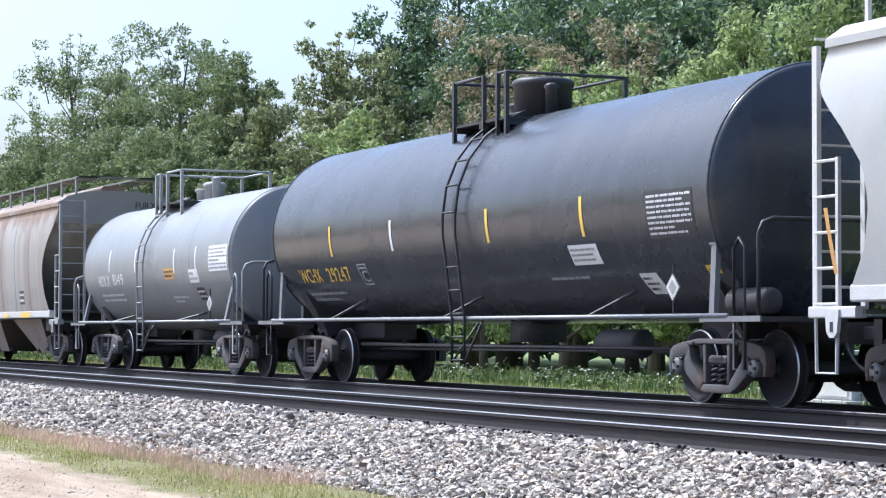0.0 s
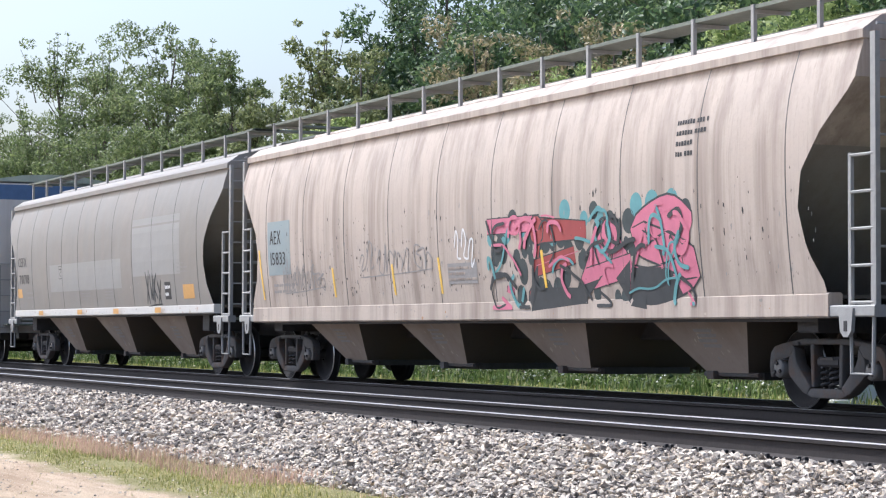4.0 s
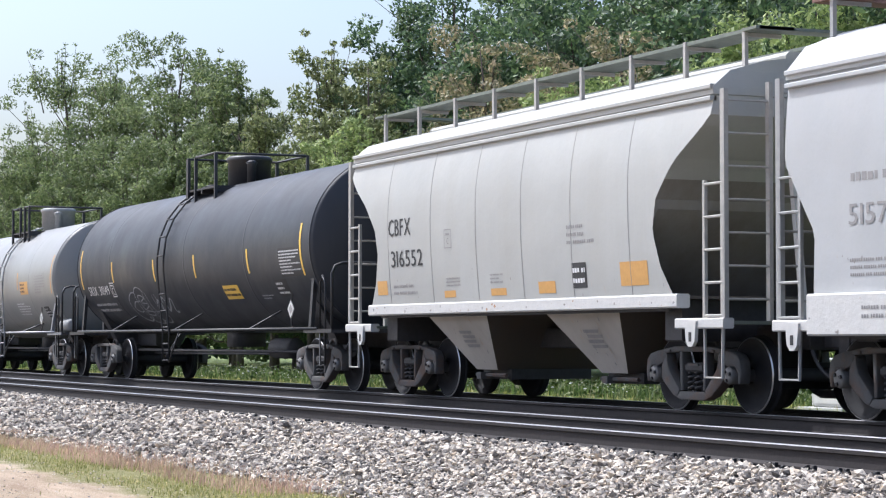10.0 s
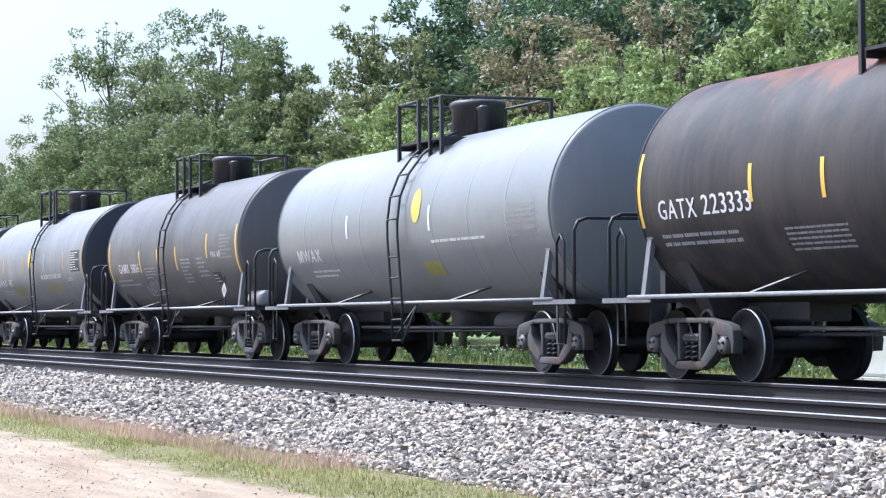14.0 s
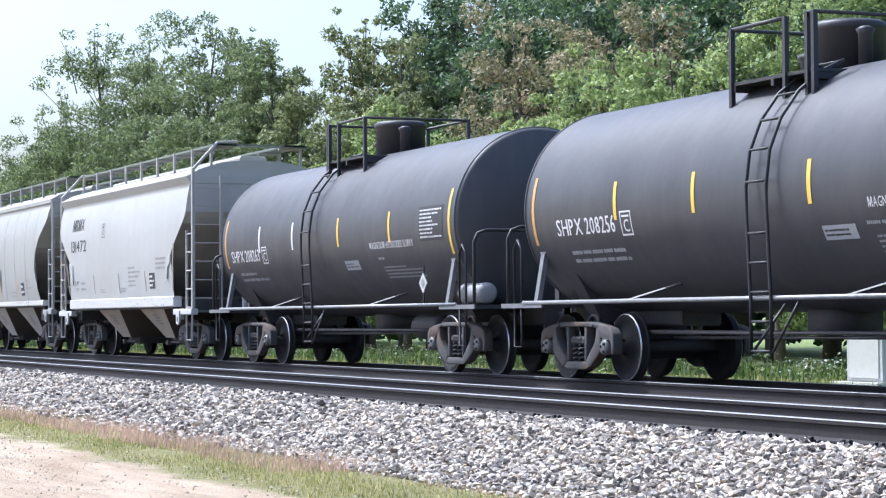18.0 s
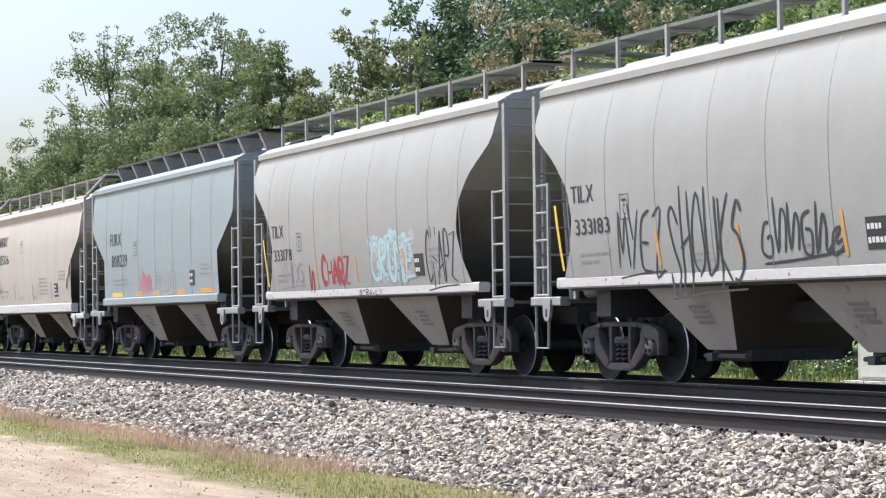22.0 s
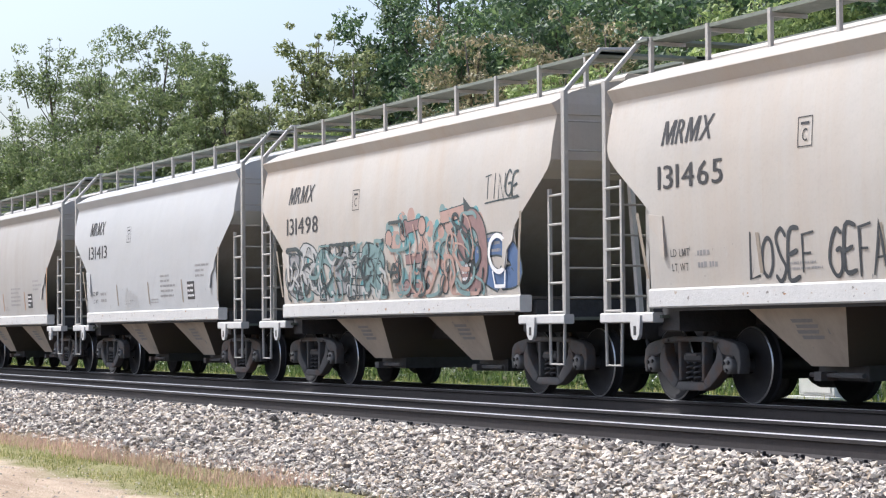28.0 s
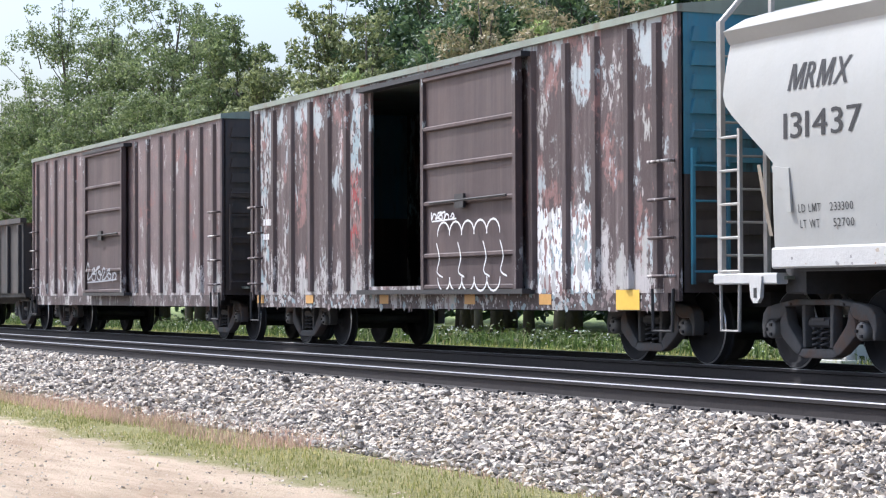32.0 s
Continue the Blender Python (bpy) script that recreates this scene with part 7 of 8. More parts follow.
M["hop_cool"] = paint("cool_white_hopper", (0.430, 0.439, 0.444), 0.30, 0.0, 0.5, grime_color=(0.42, 0.41, 0.40))
M["hop_grey"] = paint("pale_grey_hopper", (0.345, 0.348, 0.328), 0.3, 0.0, 0.5, grime_color=(0.29, 0.28, 0.245))
M["hop_blue"] = paint("pale_blue_grey_hopper", (0.265, 0.322, 0.335), 0.25, 0.0, 0.48, grime_color=(0.28, 0.28, 0.28))
M["hop_tan"] = paint("rust_streaked_tan_hopper", (0.33, 0.315, 0.29), 0.9, 0.24, 0.55, (0.27, 0.175, 0.11), grime_color=(0.20, 0.135, 0.095), cut=0.49, streaks=1.3, rust_above=2.9)
M["hop_beige"] = paint("rain_streaked_beige_hopper", (0.47, 0.40, 0.345), 0.85, 0.0, 0.55, grime_color=(0.13, 0.09, 0.07), cut=0.53, streaks=2.4)
M["hop_drab"] = paint("drab_grey_hopper", (0.245, 0.234, 0.218), 0.45, 0.0, 0.5, grime_color=(0.28, 0.235, 0.20))
M["drab_patch"] = paint("repainted_grey_panel", (0.290, 0.288, 0.28), 0.3, 0.0, 0.5, grime_color=(0.33, 0.30, 0.27))
M["bay_dirty"] = paint("dusty_bay", (0.50, 0.43, 0.35), 0.5, 0.0, 0.6, grime_color=(0.20, 0.15, 0.11))
# bay brown with the shade under the car worked into the colour
M["bay_shade"] = paint("shaded_brown_bay", (0.10, 0.085, 0.072), 0.6, 0.0, 0.6, grime_color=(0.12, 0.085, 0.06))
M["bay_brown"] = paint("rust_brown_bay", (0.33, 0.275, 0.235), 0.6, 0.0, 0.6, grime_color=(0.16, 0.11, 0.08))
M["slope_grey"] = paint("grey_slope_sheet", (0.27, 0.25, 0.23), 0.6, 0.0, 0.6, grime_color=(0.15, 0.12, 0.10))
M["bay_pale"] = paint("pale_bay", (0.48, 0.45, 0.41), 0.4, 0.0, 0.6, grime_color=(0.26, 0.22, 0.18))
M["seam_grey"] = plain("dark_panel_joint", (0.15, 0.145, 0.14), 0.7)
M["seam_pale"] = plain("weld_seam_paint", (0.36, 0.35, 0.335), 0.6)
M["reefer_white"] = paint("worn_white_side", (0.603, 0.603, 0.608), 0.18, 0.0, 0.45, grime_color=(0.50, 0.46, 0.42))
M["reefer_grey"] = paint("grey_end_paint", (0.62, 0.60, 0.585), 0.35, 0.0, 0.5)
M["reefer_roof"] = paint("pale_roof", (0.36, 0.40, 0.34), 0.35, 0.0, 0.5)
M["band_blue"] = plain("dark_blue_pen", (0.035, 0.055, 0.09), 0.6, 0.0, 0.3, 5, 0)
M["band_fill"] = plain("pale_blue_pen", (0.30, 0.39, 0.48), 0.6, 0.0, 0.2, 5, 0)
M["grey_spray"] = plain("grey_spray", (0.27, 0.27, 0.275), 0.6, 0.0, 0.2, 5, 0)
M["door_frame"] = paint("stained_door_frame", (0.42, 0.35, 0.33), 0.7, 0.25, 0.55, (0.20, 0.10, 0.08))
M["gondola_black"] = paint("gondola_black_paint", (0.035, 0.035, 0.037), 0.5, 0.1, 0.6)
M["door_brown"] = paint("brown_door", (0.072, 0.05, 0.05), 0.5, 0.0, 0.6, grime_color=(0.20, 0.145, 0.13))
M["box_roof"] = paint("weathered_roof", (0.25, 0.29, 0.24), 0.4, 0.1, 0.6)
M["box_blue"] = paint("old_blue_paint", (0.05, 0.215, 0.315), 0.5, 0.3, 0.55, (0.05, 0.035, 0.03))
M["box_dark_end"] = paint("dark_brown_end", (0.06, 0.045, 0.042), 0.4, 0.0, 0.6)


def flaking(name, under, white, pale, blue):
    """Brown primer under ragged remains of pink, white and pale blue paint, and rain streaks over all."""
    n = Nodes(name)
    z = n.axis(2, 0.25)
    c = n.mix(n.noise(2.0, 7, 0.72), shade(under, 0.5), shade(under, 1.5))
    runs = n.noise(3.4, 7, 0.72, (1.0, 1.0, 0.05))
    c = n.mix(n.math("MULTIPLY", n.ramp(runs, (0.5, 0.0), (0.7, 1.0)), 0.55), c, (0.27, 0.22, 0.22))
    for scale, stretch, low, high, thr, ink, ink2 in (
            (1.5, (1, 1, 0.6), 0.0, 0.04, 0.60 - pale, (0.26, 0.135, 0.12), (0.20, 0.11, 0.105)),
            (1.9, (1, 1, 0.45), 0.095, 0.0, 0.655 - white, (0.46, 0.44, 0.43), (0.36, 0.36, 0.33)),
            (2.3, (1, 1, 0.5), -0.08, 0.10, 0.64 - blue, (0.34, 0.43, 0.47), (0.44, 0.44, 0.43)),
            (3.1, (1, 1, 0.35), 0.11, 0.02, 0.665 - white, (0.56, 0.54, 0.53), (0.40, 0.36, 0.35))):
        mask = n.math("ADD", n.noise(scale, 11, 0.76, stretch), n.ramp(z, (0.30, max(0.0, low)), (0.48, 0.02), (0.80, 0.02), (0.98, max(0.0, high))))
        layer = n.mix(n.noise(3.0, 6, 0.7), ink, ink2)
        c = n.mix(n.ramp(mask, (thr, 0.0), (thr + 0.025, 1.0)), c, layer)
    c = n.mix(n.math("MULTIPLY", n.ramp(n.noise(7, 7, 0.7, (1, 1, 0.05)), (0.52, 0.0), (0.66, 1.0)), 0.5), c, (0.05, 0.035, 0.033))
    return n.done(c, 0.6, 0.0, n.noise(6.0, 8, 0.75), 0.012)


M["box_flaking"] = flaking("flaking_brown_side", (0.075, 0.05, 0.049), 0.052, 0.035, 0.04)
M["box_post"] = flaking("flaking_brown_posts", (0.07, 0.049, 0.048), 0.0, -0.02, -0.04)
M["box_brown"] = flaking("worn_brown_side", (0.17, 0.125, 0.122), 0.03, 0.01, -0.06)

# ---------------------------------------------------------------- the train, front to tail


def white_hopper(x, mat, number, seed, mark="MRMX", extra=None, tape="dull_tape", bay="bay_dirty"):
    """The two-bay cars that make up the train's tail."""
    marks = [("reporting_mark", mark, -4.22, -3.10, 3.07, 3.36, "ink", 0.10), ("car_number", number, -4.28, -2.82, 2.55, 2.83, "ink", 0.0)]
    marks += [("load_limit", "LD LMT", -4.05, -3.62, 1.74, 1.83, "ink", 0.0), ("light_weight", "LT WT", -4.03, -3.66, 1.57, 1.66, "ink", 0.0)]
    if number == "131437":
        marks += [("load_limit", "233300", -3.45, -3.02, 1.74, 1.83, "ink", 0.0), ("light_weight", "52700", -3.40, -3.02, 1.57, 1.66, "ink", 0.0)]
    bars = [(-3.45, -3.0, 1.56, 1.84, 2, "dim_ink")] * (number != "131437") + [(1.0, 2.0, 1.60, 2.10, 5, "dim_ink"), (3.3, 4.2, 1.95, 2.25, 3, "dim_ink"), (-1.6, -0.9, 1.5, 1.62, 2, "dim_ink"), (0.3, 0.8, 1.5, 1.62, 2, "dim_ink")]
    plates = [(2.75, 3.2, 1.55, 1.90, 3, "ink", "chalk"), (-1.30, -1.02, 2.82, 3.15, 0, "ink", "ink")]
    tapes = [(-2.1, 1.50, 1.95, -0.05, tape), (0.2, 1.50, 1.95, -0.05, tape), (2.45, 1.50, 1.95, -0.05, tape), (4.55, 1.50, 2.5, 0.18, tape), (-4.62, 1.50, 2.3, -0.18, tape)]
    return hopper_car("covered_hopper", "white two-bay covered hopper car with flat sides", x, 8.92, 5.58, 4.58, mat, seed, seams=(), marks=marks, bars=bars, plates=plates, tapes=tapes,
                      bay_mat=bay, kink=3.0, extra=extra, eave=3.72, roof=4.22, brim=0.05, bulge=0.10, half=1.51, post_head=True, rail_mat="post_grey", bay_plan=(3.75, 1.17, 0.36, 0.46))


def round_hopper(x, mat, mark, number, seed, extra=None, centres=8.1, top=5.62, sill_half=5.0):
    marks = [("reporting_mark", mark, -4.34, -3.68, 2.40, 2.63, "ink", 0.0), ("car_number", number, -4.27, -3.27, 1.97, 2.18, "ink", 0.0)]
    bars = [(-4.2, -3.3, 1.55, 1.75, 2, "dim_ink"), (1.3, 2.0, 1.5, 1.7, 2, "dim_ink"), (3.2, 3.9, 1.7, 2.0, 3, "dim_ink"), (-1.2, -0.4, 1.5, 1.66, 2, "dim_ink")]
    plates = [(2.6, 3.0, 1.55, 1.90, 2, "ink", "chalk"), (-2.95, -2.7, 2.12, 2.45, 0, "ink", "ink")]
    tapes = [(-4.75, 1.5, 2.4, -0.10, "yellow"), (-2.0, 1.5, 1.95, -0.05, "orange"), (0.0, 1.5, 1.95, -0.05, "orange"), (2.2, 1.5, 2.0, -0.05, "orange")]
    return hopper_car("covered_hopper", "pale grey two-bay covered hopper car with curved sides", x, centres, top, sill_half, mat, seed, seams=(-4.5, -3.35, -2.0, -0.66, 0.67, 1.98, 3.3, 4.5), seam_mat=None,
                      marks=marks, bars=bars, plates=plates, tapes=tapes, bulge=0.17, half=1.47, bay_mat="bay_pale", kink=2.9, eave=3.95, roof=4.32, sill=(1.26, 1.40), gusset=False, edge=((1.40, -0.85), (1.75, -1.10), (2.2, -1.25), (2.6, -1.15), (3.0, -0.75), (3.35, -0.18), (3.5, 0.0)), extra=extra, deck=1.12, fitting="grey_fitting", sill_mat="white_fitting")


def big_hopper(x, centres, top, mat, seed, marks, extra=None, seams=(), tapes=(), patches=(), bays=3, sill=(1.20, 1.37), plates=(), bars=(), fitting="grey_fitting", sill_mat="white_fitting", label="", seam_mat="seam_grey", **more):
    return hopper_car("covered_hopper", label, x, centres, top, top - 0.55, mat, seed, seams=seams, seam_mat=seam_mat, marks=marks, tapes=tapes, patches=patches, bars=bars, plates=plates,
                      bulge=0.16, half=1.475, bays=bays, bay_mat="bay_brown", kink=3.0, eave=3.93, roof=4.35, sill=sill, gusset=False, edge=((1.36, -0.55), (1.75, -0.85), (2.2, -0.98), (2.6, -0.90), (3.0, -0.55), (3.35, -0.14), (3.5, 0.0)), fitting=fitting, sill_mat=sill_mat, deck=1.12, extra=extra, **more)


def build_train():
    # white hopper just leaving at the start
    big_hopper(-11.8, 13.9, 8.2, M["hop_white"], 101, (), seams=(-6, -4, -2, 0, 2, 4, 6), label="off-white covered hopper car with rust streaks", fitting="white_fitting", tapes=[(-7.9, 1.5, 2.2, -0.1, "orange")])
    # long glossy black tank
    tank_car("tank_car", "long glossy black tank car with yellow reflective strips", -29.9, 13.9, 7.55, 1.56, 2.56, "tank_black", 1, ladder_at=0.38, bands=(), trim="rod", wide=0.92,
             marks=(("reporting_mark", "WCHX", -6.58, -5.58, 1.72, 1.95, "yellow"), ("car_number", "29247", -5.25, -4.25, 1.72, 1.95, "yellow")),
             stripes=[(-4.74, 2.38, 0.50, "yellow"), (-2.10, 2.38, 0.48, "chalk"), (1.45, 2.38, 0.48, "yellow"), (4.35, 2.38, 0.52, "yellow")],
             plates=((6.06, 7.2, 2.02, 2.60, 8, "ink", "chalk"), (3.8, 4.6, 1.76, 2.02, 3, "chalk", "dim_ink"), (5.35, 5.8, 1.36, 1.62, 3, "chalk", "ink"), (-3.79, -3.42, 1.64, 1.98, 0, "dim_chalk", "chalk"), (7.05, 7.35, 1.58, 1.68, 1, "yellow", "ink")),
             bars=((-6.6, -4.6, 1.38, 1.58, 2, "dim_chalk"), (2.9, 4.0, 1.56, 1.64, 1, "dim_chalk")))
    # grey acid tank
    tank_car("tank_car", "short light grey tank car with a valve bonnet", -45.75, 9.45, 5.35, 1.42, 2.31, "tank_grey", 2, ladder_at=-0.35, bands=(-2.7, 0.3, 2.8), rails="grey_fitting", dome="grey_fitting", wide=0.92,
             marks=(("reporting_mark", "HOKX", -4.16, -3.2, 1.88, 2.13, "chalk"), ("car_number", "8149", -2.95, -2.1, 1.90, 2.15, "chalk")),
             stripes=[(-3.15, 2.45, 0.5, "chalk"), (-1.07, 2.40, 0.5, "chalk"), (1.8, 2.32, 0.5, "chalk"), (3.25, 2.33, 0.48, "chalk")],
             plates=((1.05, 1.75, 1.95, 2.18, 2, "orange", "ink"), (2.75, 3.35, 1.85, 2.12, 2, "chalk", "dim_ink"), (4.1, 5.25, 2.05, 2.55, 6, "chalk", "dim_ink"), (3.0, 3.5, 1.50, 1.75, 2, "ink", "chalk")),
             bars=((-4.2, -2.4, 1.52, 1.74, 2, "chalk"), (1.2, 2.2, 1.45, 1.62, 2, "chalk")), reservoir=False, dome_r=0.22, dome_h=0.22)
    # rust-streaked three-bay hopper

    def furx1(car, surf):
        tag(car, surf, "WU", -5.95, -4.85, 1.85, 2.55, "dim_ink", 31, 0.03, line=False)
        tag(car, surf, "ZZ", -5.7, -5.0, 1.5, 1.85, "dim_ink", 33, 0.03, loose=0.02, line=False)
        tag(car, surf, "WXY", -1.0, 0.2, 1.75, 2.3, "dim_ink", 32, 0.02, loose=0.1, line=False)
        g = Mesh().use("chalk")
        fine_print(g, surf, -0.78, 0.45, 2.42, 2.62, 1, random.Random(2))
        part("faded_emblem", g, car)
    big_hopper(-62.05, 14.1, 8.6, M["hop_tan"], 3, [("reporting_mark", "FURX", -7.45, -6.25, 2.45, 2.72, "ink", 0.0), ("car_number", "854027", -7.32, -5.75, 1.92, 2.18, "ink", 0.0)], furx1,
               bay_plan=(4.7, 1.75, 0.62, 0.30), end_mat="hop_drab", end_marks=(("FURX", 0.48, 1.0, 3.92, 4.08), ("854027", 0.42, 1.06, 3.64, 3.80)), seams=[-6.2 + 1.55 * i for i in range(9)], patches=[(xx, xx + 0.42, 1.21, 1.33, "yellow") for xx in (-6.8, -5.2, -3.1, -0.9, 1.2, 3.4)] + [(5.3, 6.3, 1.21, 1.34, "yellow")],
               plates=[(5.1, 5.6, 1.55, 1.90, 2, "ink", "chalk")], bars=[(6.0, 6.9, 1.65, 1.95, 3, "dim_ink"), (3.9, 4.3, 1.55, 1.7, 2, "dim_ink"), (-2.2, -1.5, 1.5, 1.6, 2, "dim_ink")], label="tan covered hopper car streaked with rust")
    # beige hopper with a big pink piece

    def aex(car, surf):
        burner(car, surf, 0.9, 6.4, 1.12, 2.42, "TEAS", ("pink", "maroon", "pink"), "spray_black", 41, 1.25, cloud=("teal", "smoke"), label="large pink graffiti letters over a teal cloud", trim="pink", puffs=0.7)
        wild(car, surf, 0.9, 6.4, 1.2, 2.4, ("spray_black", "pink", "teal"), 50, 241)
        flakes(car, surf, -8.6, 9.0, 1.5, 2.7, ("black", "dim_ink", "ink"), 420, 45, 0.005, 0.022, "black spatter and drips on the side", tall=2.6)
        flakes(car, surf, -7.2, 0.8, 1.45, 2.3, ("dim_ink", "ink"), 260, 46, 0.006, 0.032, "smudged black marks low on the side", tall=1.4)
        scrawl(car, surf, -7.4, -5.4, 1.55, 2.2, "dim_ink", 42, 9, 0.012)
        scrawl(car, surf, -3.9, -1.0, 1.75, 2.3, "dim_ink", 43, 8, 0.012)
        scrawl(car, surf, -0.2, 0.5, 1.8, 2.5, "chalk", 44, 3, 0.016)
    big_hopper(-81.6, 16.8, 9.65, M["hop_beige"], 4, [("reporting_mark", "AEX", -8.0, -7.45, 2.38, 2.62, "ink", 0.0), ("car_number", "15833", -7.98, -7.25, 2.02, 2.24, "ink", 0.0)], aex,
               seams=[-8.2 + 1.85 * i for i in range(10)], patches=[(-8.12, -7.0, 1.84, 2.78, "hop_blue")], tapes=[(-8.45, 1.42, 2.3, -0.12, "yellow"), (-5.0, 1.42, 1.9, -0.06, "yellow"), (-2.5, 1.42, 1.9, -0.06, "yellow"), (-0.75, 1.42, 1.95, -0.06, "yellow"), (2.6, 1.45, 1.95, -0.06, "yellow")],
               bars=[(-7.9, -6.7, 1.50, 1.72, 2, "dim_ink"), (6.1, 6.8, 2.9, 3.4, 4, "ink")], plates=[(-0.5, 0.5, 1.55, 1.85, 3, "dim_ink", "hop_beige")], sill=(1.02, 1.28), sill_mat=M["hop_beige"], label="rain-streaked beige covered hopper car with graffiti", bays=4, seam_mat="seam_grey")
    # drab three-bay hopper

    def cefx(car, surf):
        tag(car, surf, "XWKX", 3.7, 4.75, 1.42, 2.1, "spray_black", 51, 0.026, loose=0.12)
    big_hopper(-101.0, 13.75, 8.55, M["hop_drab"], 5, [("reporting_mark", "CEFX", -7.35, -6.5, 2.46, 2.68, "ink", 0.0), ("car_number", "70718", -7.28, -6.28, 2.03, 2.25, "ink", 0.0)], cefx,
               seams=(-7.5, -5.97, -4.49, -3.06, -1.61, -0.16, 1.26, 2.75, 4.2, 5.7, 7.2), patches=[(-7.55, -7.1, 1.68, 1.90, "orange"), (6.2, 6.9, 1.50, 1.78, "orange"), (-4.2, 1.9, 1.78, 2.42, "drab_patch"), (2.8, 6.1, 2.0, 3.2, "drab_patch")] + [(xx, xx + 0.42, 1.23, 1.34, "orange") for xx in (-5.3, -1.7, 1.3, 4.4)],
               plates=[(5.0, 5.4, 1.5, 1.85, 2, "ink", "chalk"), (-3.35, -3.05, 2.08, 2.38, 0, "ink", "ink")], bars=[(-6.6, -5.9, 1.62, 1.85, 2, "dim_ink"), (-1.5, -0.7, 1.55, 1.8, 4, "dim_ink"), (0.5, 1.3, 1.55, 1.82, 4, "dim_ink"), (5.9, 6.6, 2.0, 2.25, 3, "dim_ink")], label="drab grey covered hopper car with repainted patches")
    reefer_car(-122.6)
    # long white hopper with a deep sill

    def deep(car, surf):
        scrawl(car, surf, -0.9, 1.4, 1.45, 1.95, "dim_ink", 61, 8, 0.014)
        g = Mesh().use("dim_ink")
        fine_print(g, flat_side(1.621), -6.5, 6.6, 1.08, 1.26, 2, random.Random(3), 0.004)
        part("stencilled_lines", g, car)
    hopper_car("covered_hopper", "long white covered hopper car with a deep side sill", -144.5, 13.55, 8.0, 7.5, M["hop_cool"], 6, eave=3.72, roof=4.35, kink=2.7, sill=(0.92, 1.36), bulge=0.05, half=1.52, bays=4,
               seams=[-6.0 + 1.2 * i for i in range(11)], seam_mat="hop_grey", grooves=(3.66, 3.80), marks=[("car_number", "5157", -6.79, -6.1, 2.08, 2.30, "dim_ink", 0.0)],
               tapes=[(-3.7, 1.75, 2.2, -0.05, "grey_tape"), (-1.0, 1.75, 2.25, -0.05, "rust_tape"), (2.2, 1.75, 2.25, -0.05, "rust_tape"), (4.45, 1.75, 2.3, -0.05, "rust_tape"), (6.75, 1.5, 2.5, -0.1, "rust_tape")],
               patches=[(3.2, 4.4, 1.80, 2.0, "grey_tape"), (-0.5, 0.1, 1.95, 2.2, "orange")], plates=[(5.4, 5.85, 1.52, 1.85, 3, "ink", "chalk")],
               bars=[(-6.8, -5.3, 1.52, 1.75, 3, "dim_ink"), (-6.75, -6.1, 2.48, 2.68, 1, "dim_ink"), (5.8, 6.5, 1.9, 2.3, 5, "dim_ink"), (4.7, 5.1, 1.55, 1.7, 2, "dim_ink"), (-4.0, -3.4, 1.45, 1.55, 2, "dim_ink")],
               bay_mat="bay_brown", bay_plan=(3.11, 1.0, 0.40, 0.36), gusset=False, extra=deep, heavy=True, rail_mat="grey_fitting", walk_mat="rusty_walk")
    hopper_car("covered_hopper", "clean white two-bay covered hopper car with curved sides", -159.75, 8.82, 5.62, 4.85, M["hop_white"], 7, eave=3.74, roof=4.22, kink=2.9, sill=(1.26, 1.42), bulge=0.12, half=1.50, bays=2,
               seams=(-3.94, -2.3, -0.71, 0.75, 2.22, 3.77), seam_mat="seam_pale", marks=[("reporting_mark", "CBFX", -3.9, -3.05, 2.48, 2.74, "ink", 0.0), ("car_number", "316552", -3.82, -2.62, 2.0, 2.25, "ink", 0.0)],
               patches=[(-4.45, -4.05, 1.58, 1.80, "orange"), (3.5, 4.2, 1.55, 1.85, "orange"), (-1.9, -1.5, 1.5, 1.6, "orange"), (-0.3, 0.2, 1.5, 1.6, "orange"), (1.2, 1.7, 1.5, 1.66, "orange")],
               plates=[(2.2, 2.6, 1.55, 1.88, 2, "ink", "chalk"), (-1.8, -1.55, 2.22, 2.5, 0, "dim_ink", "dim_ink")], bars=[(-3.8, -2.9, 1.55, 1.75, 2, "dim_ink"), (2.1, 2.9, 2.1, 2.4, 3, "dim_ink"), (-1.8, -1.3, 1.65, 1.8, 3, "dim_ink"), (-0.3, 0.2, 1.66, 1.82, 3, "dim_ink")],
               bay_mat="bay_pale", gusset=False, deck=1.10, grooves=(3.70, 3.84), rail_mat="post_grey", edge=((1.40, -0.85), (1.75, -1.10), (2.2, -1.25), (2.6, -1.15), (3.0, -0.75), (3.35, -0.18), (3.5, 0.0)))
    # black tanks and greys

    def srix(car, surf):
        burner(car, surf, -4.05, -2.15, 1.30, 1.98, "CBU", ("tank_matt",), "dim_chalk", 71, 1.0, label="white bubble graffiti outlines on black", rim=0.022)
        scrawl(car, surf, -2.2, -0.9, 1.45, 1.85, "dim_chalk", 72, 3, 0.02)
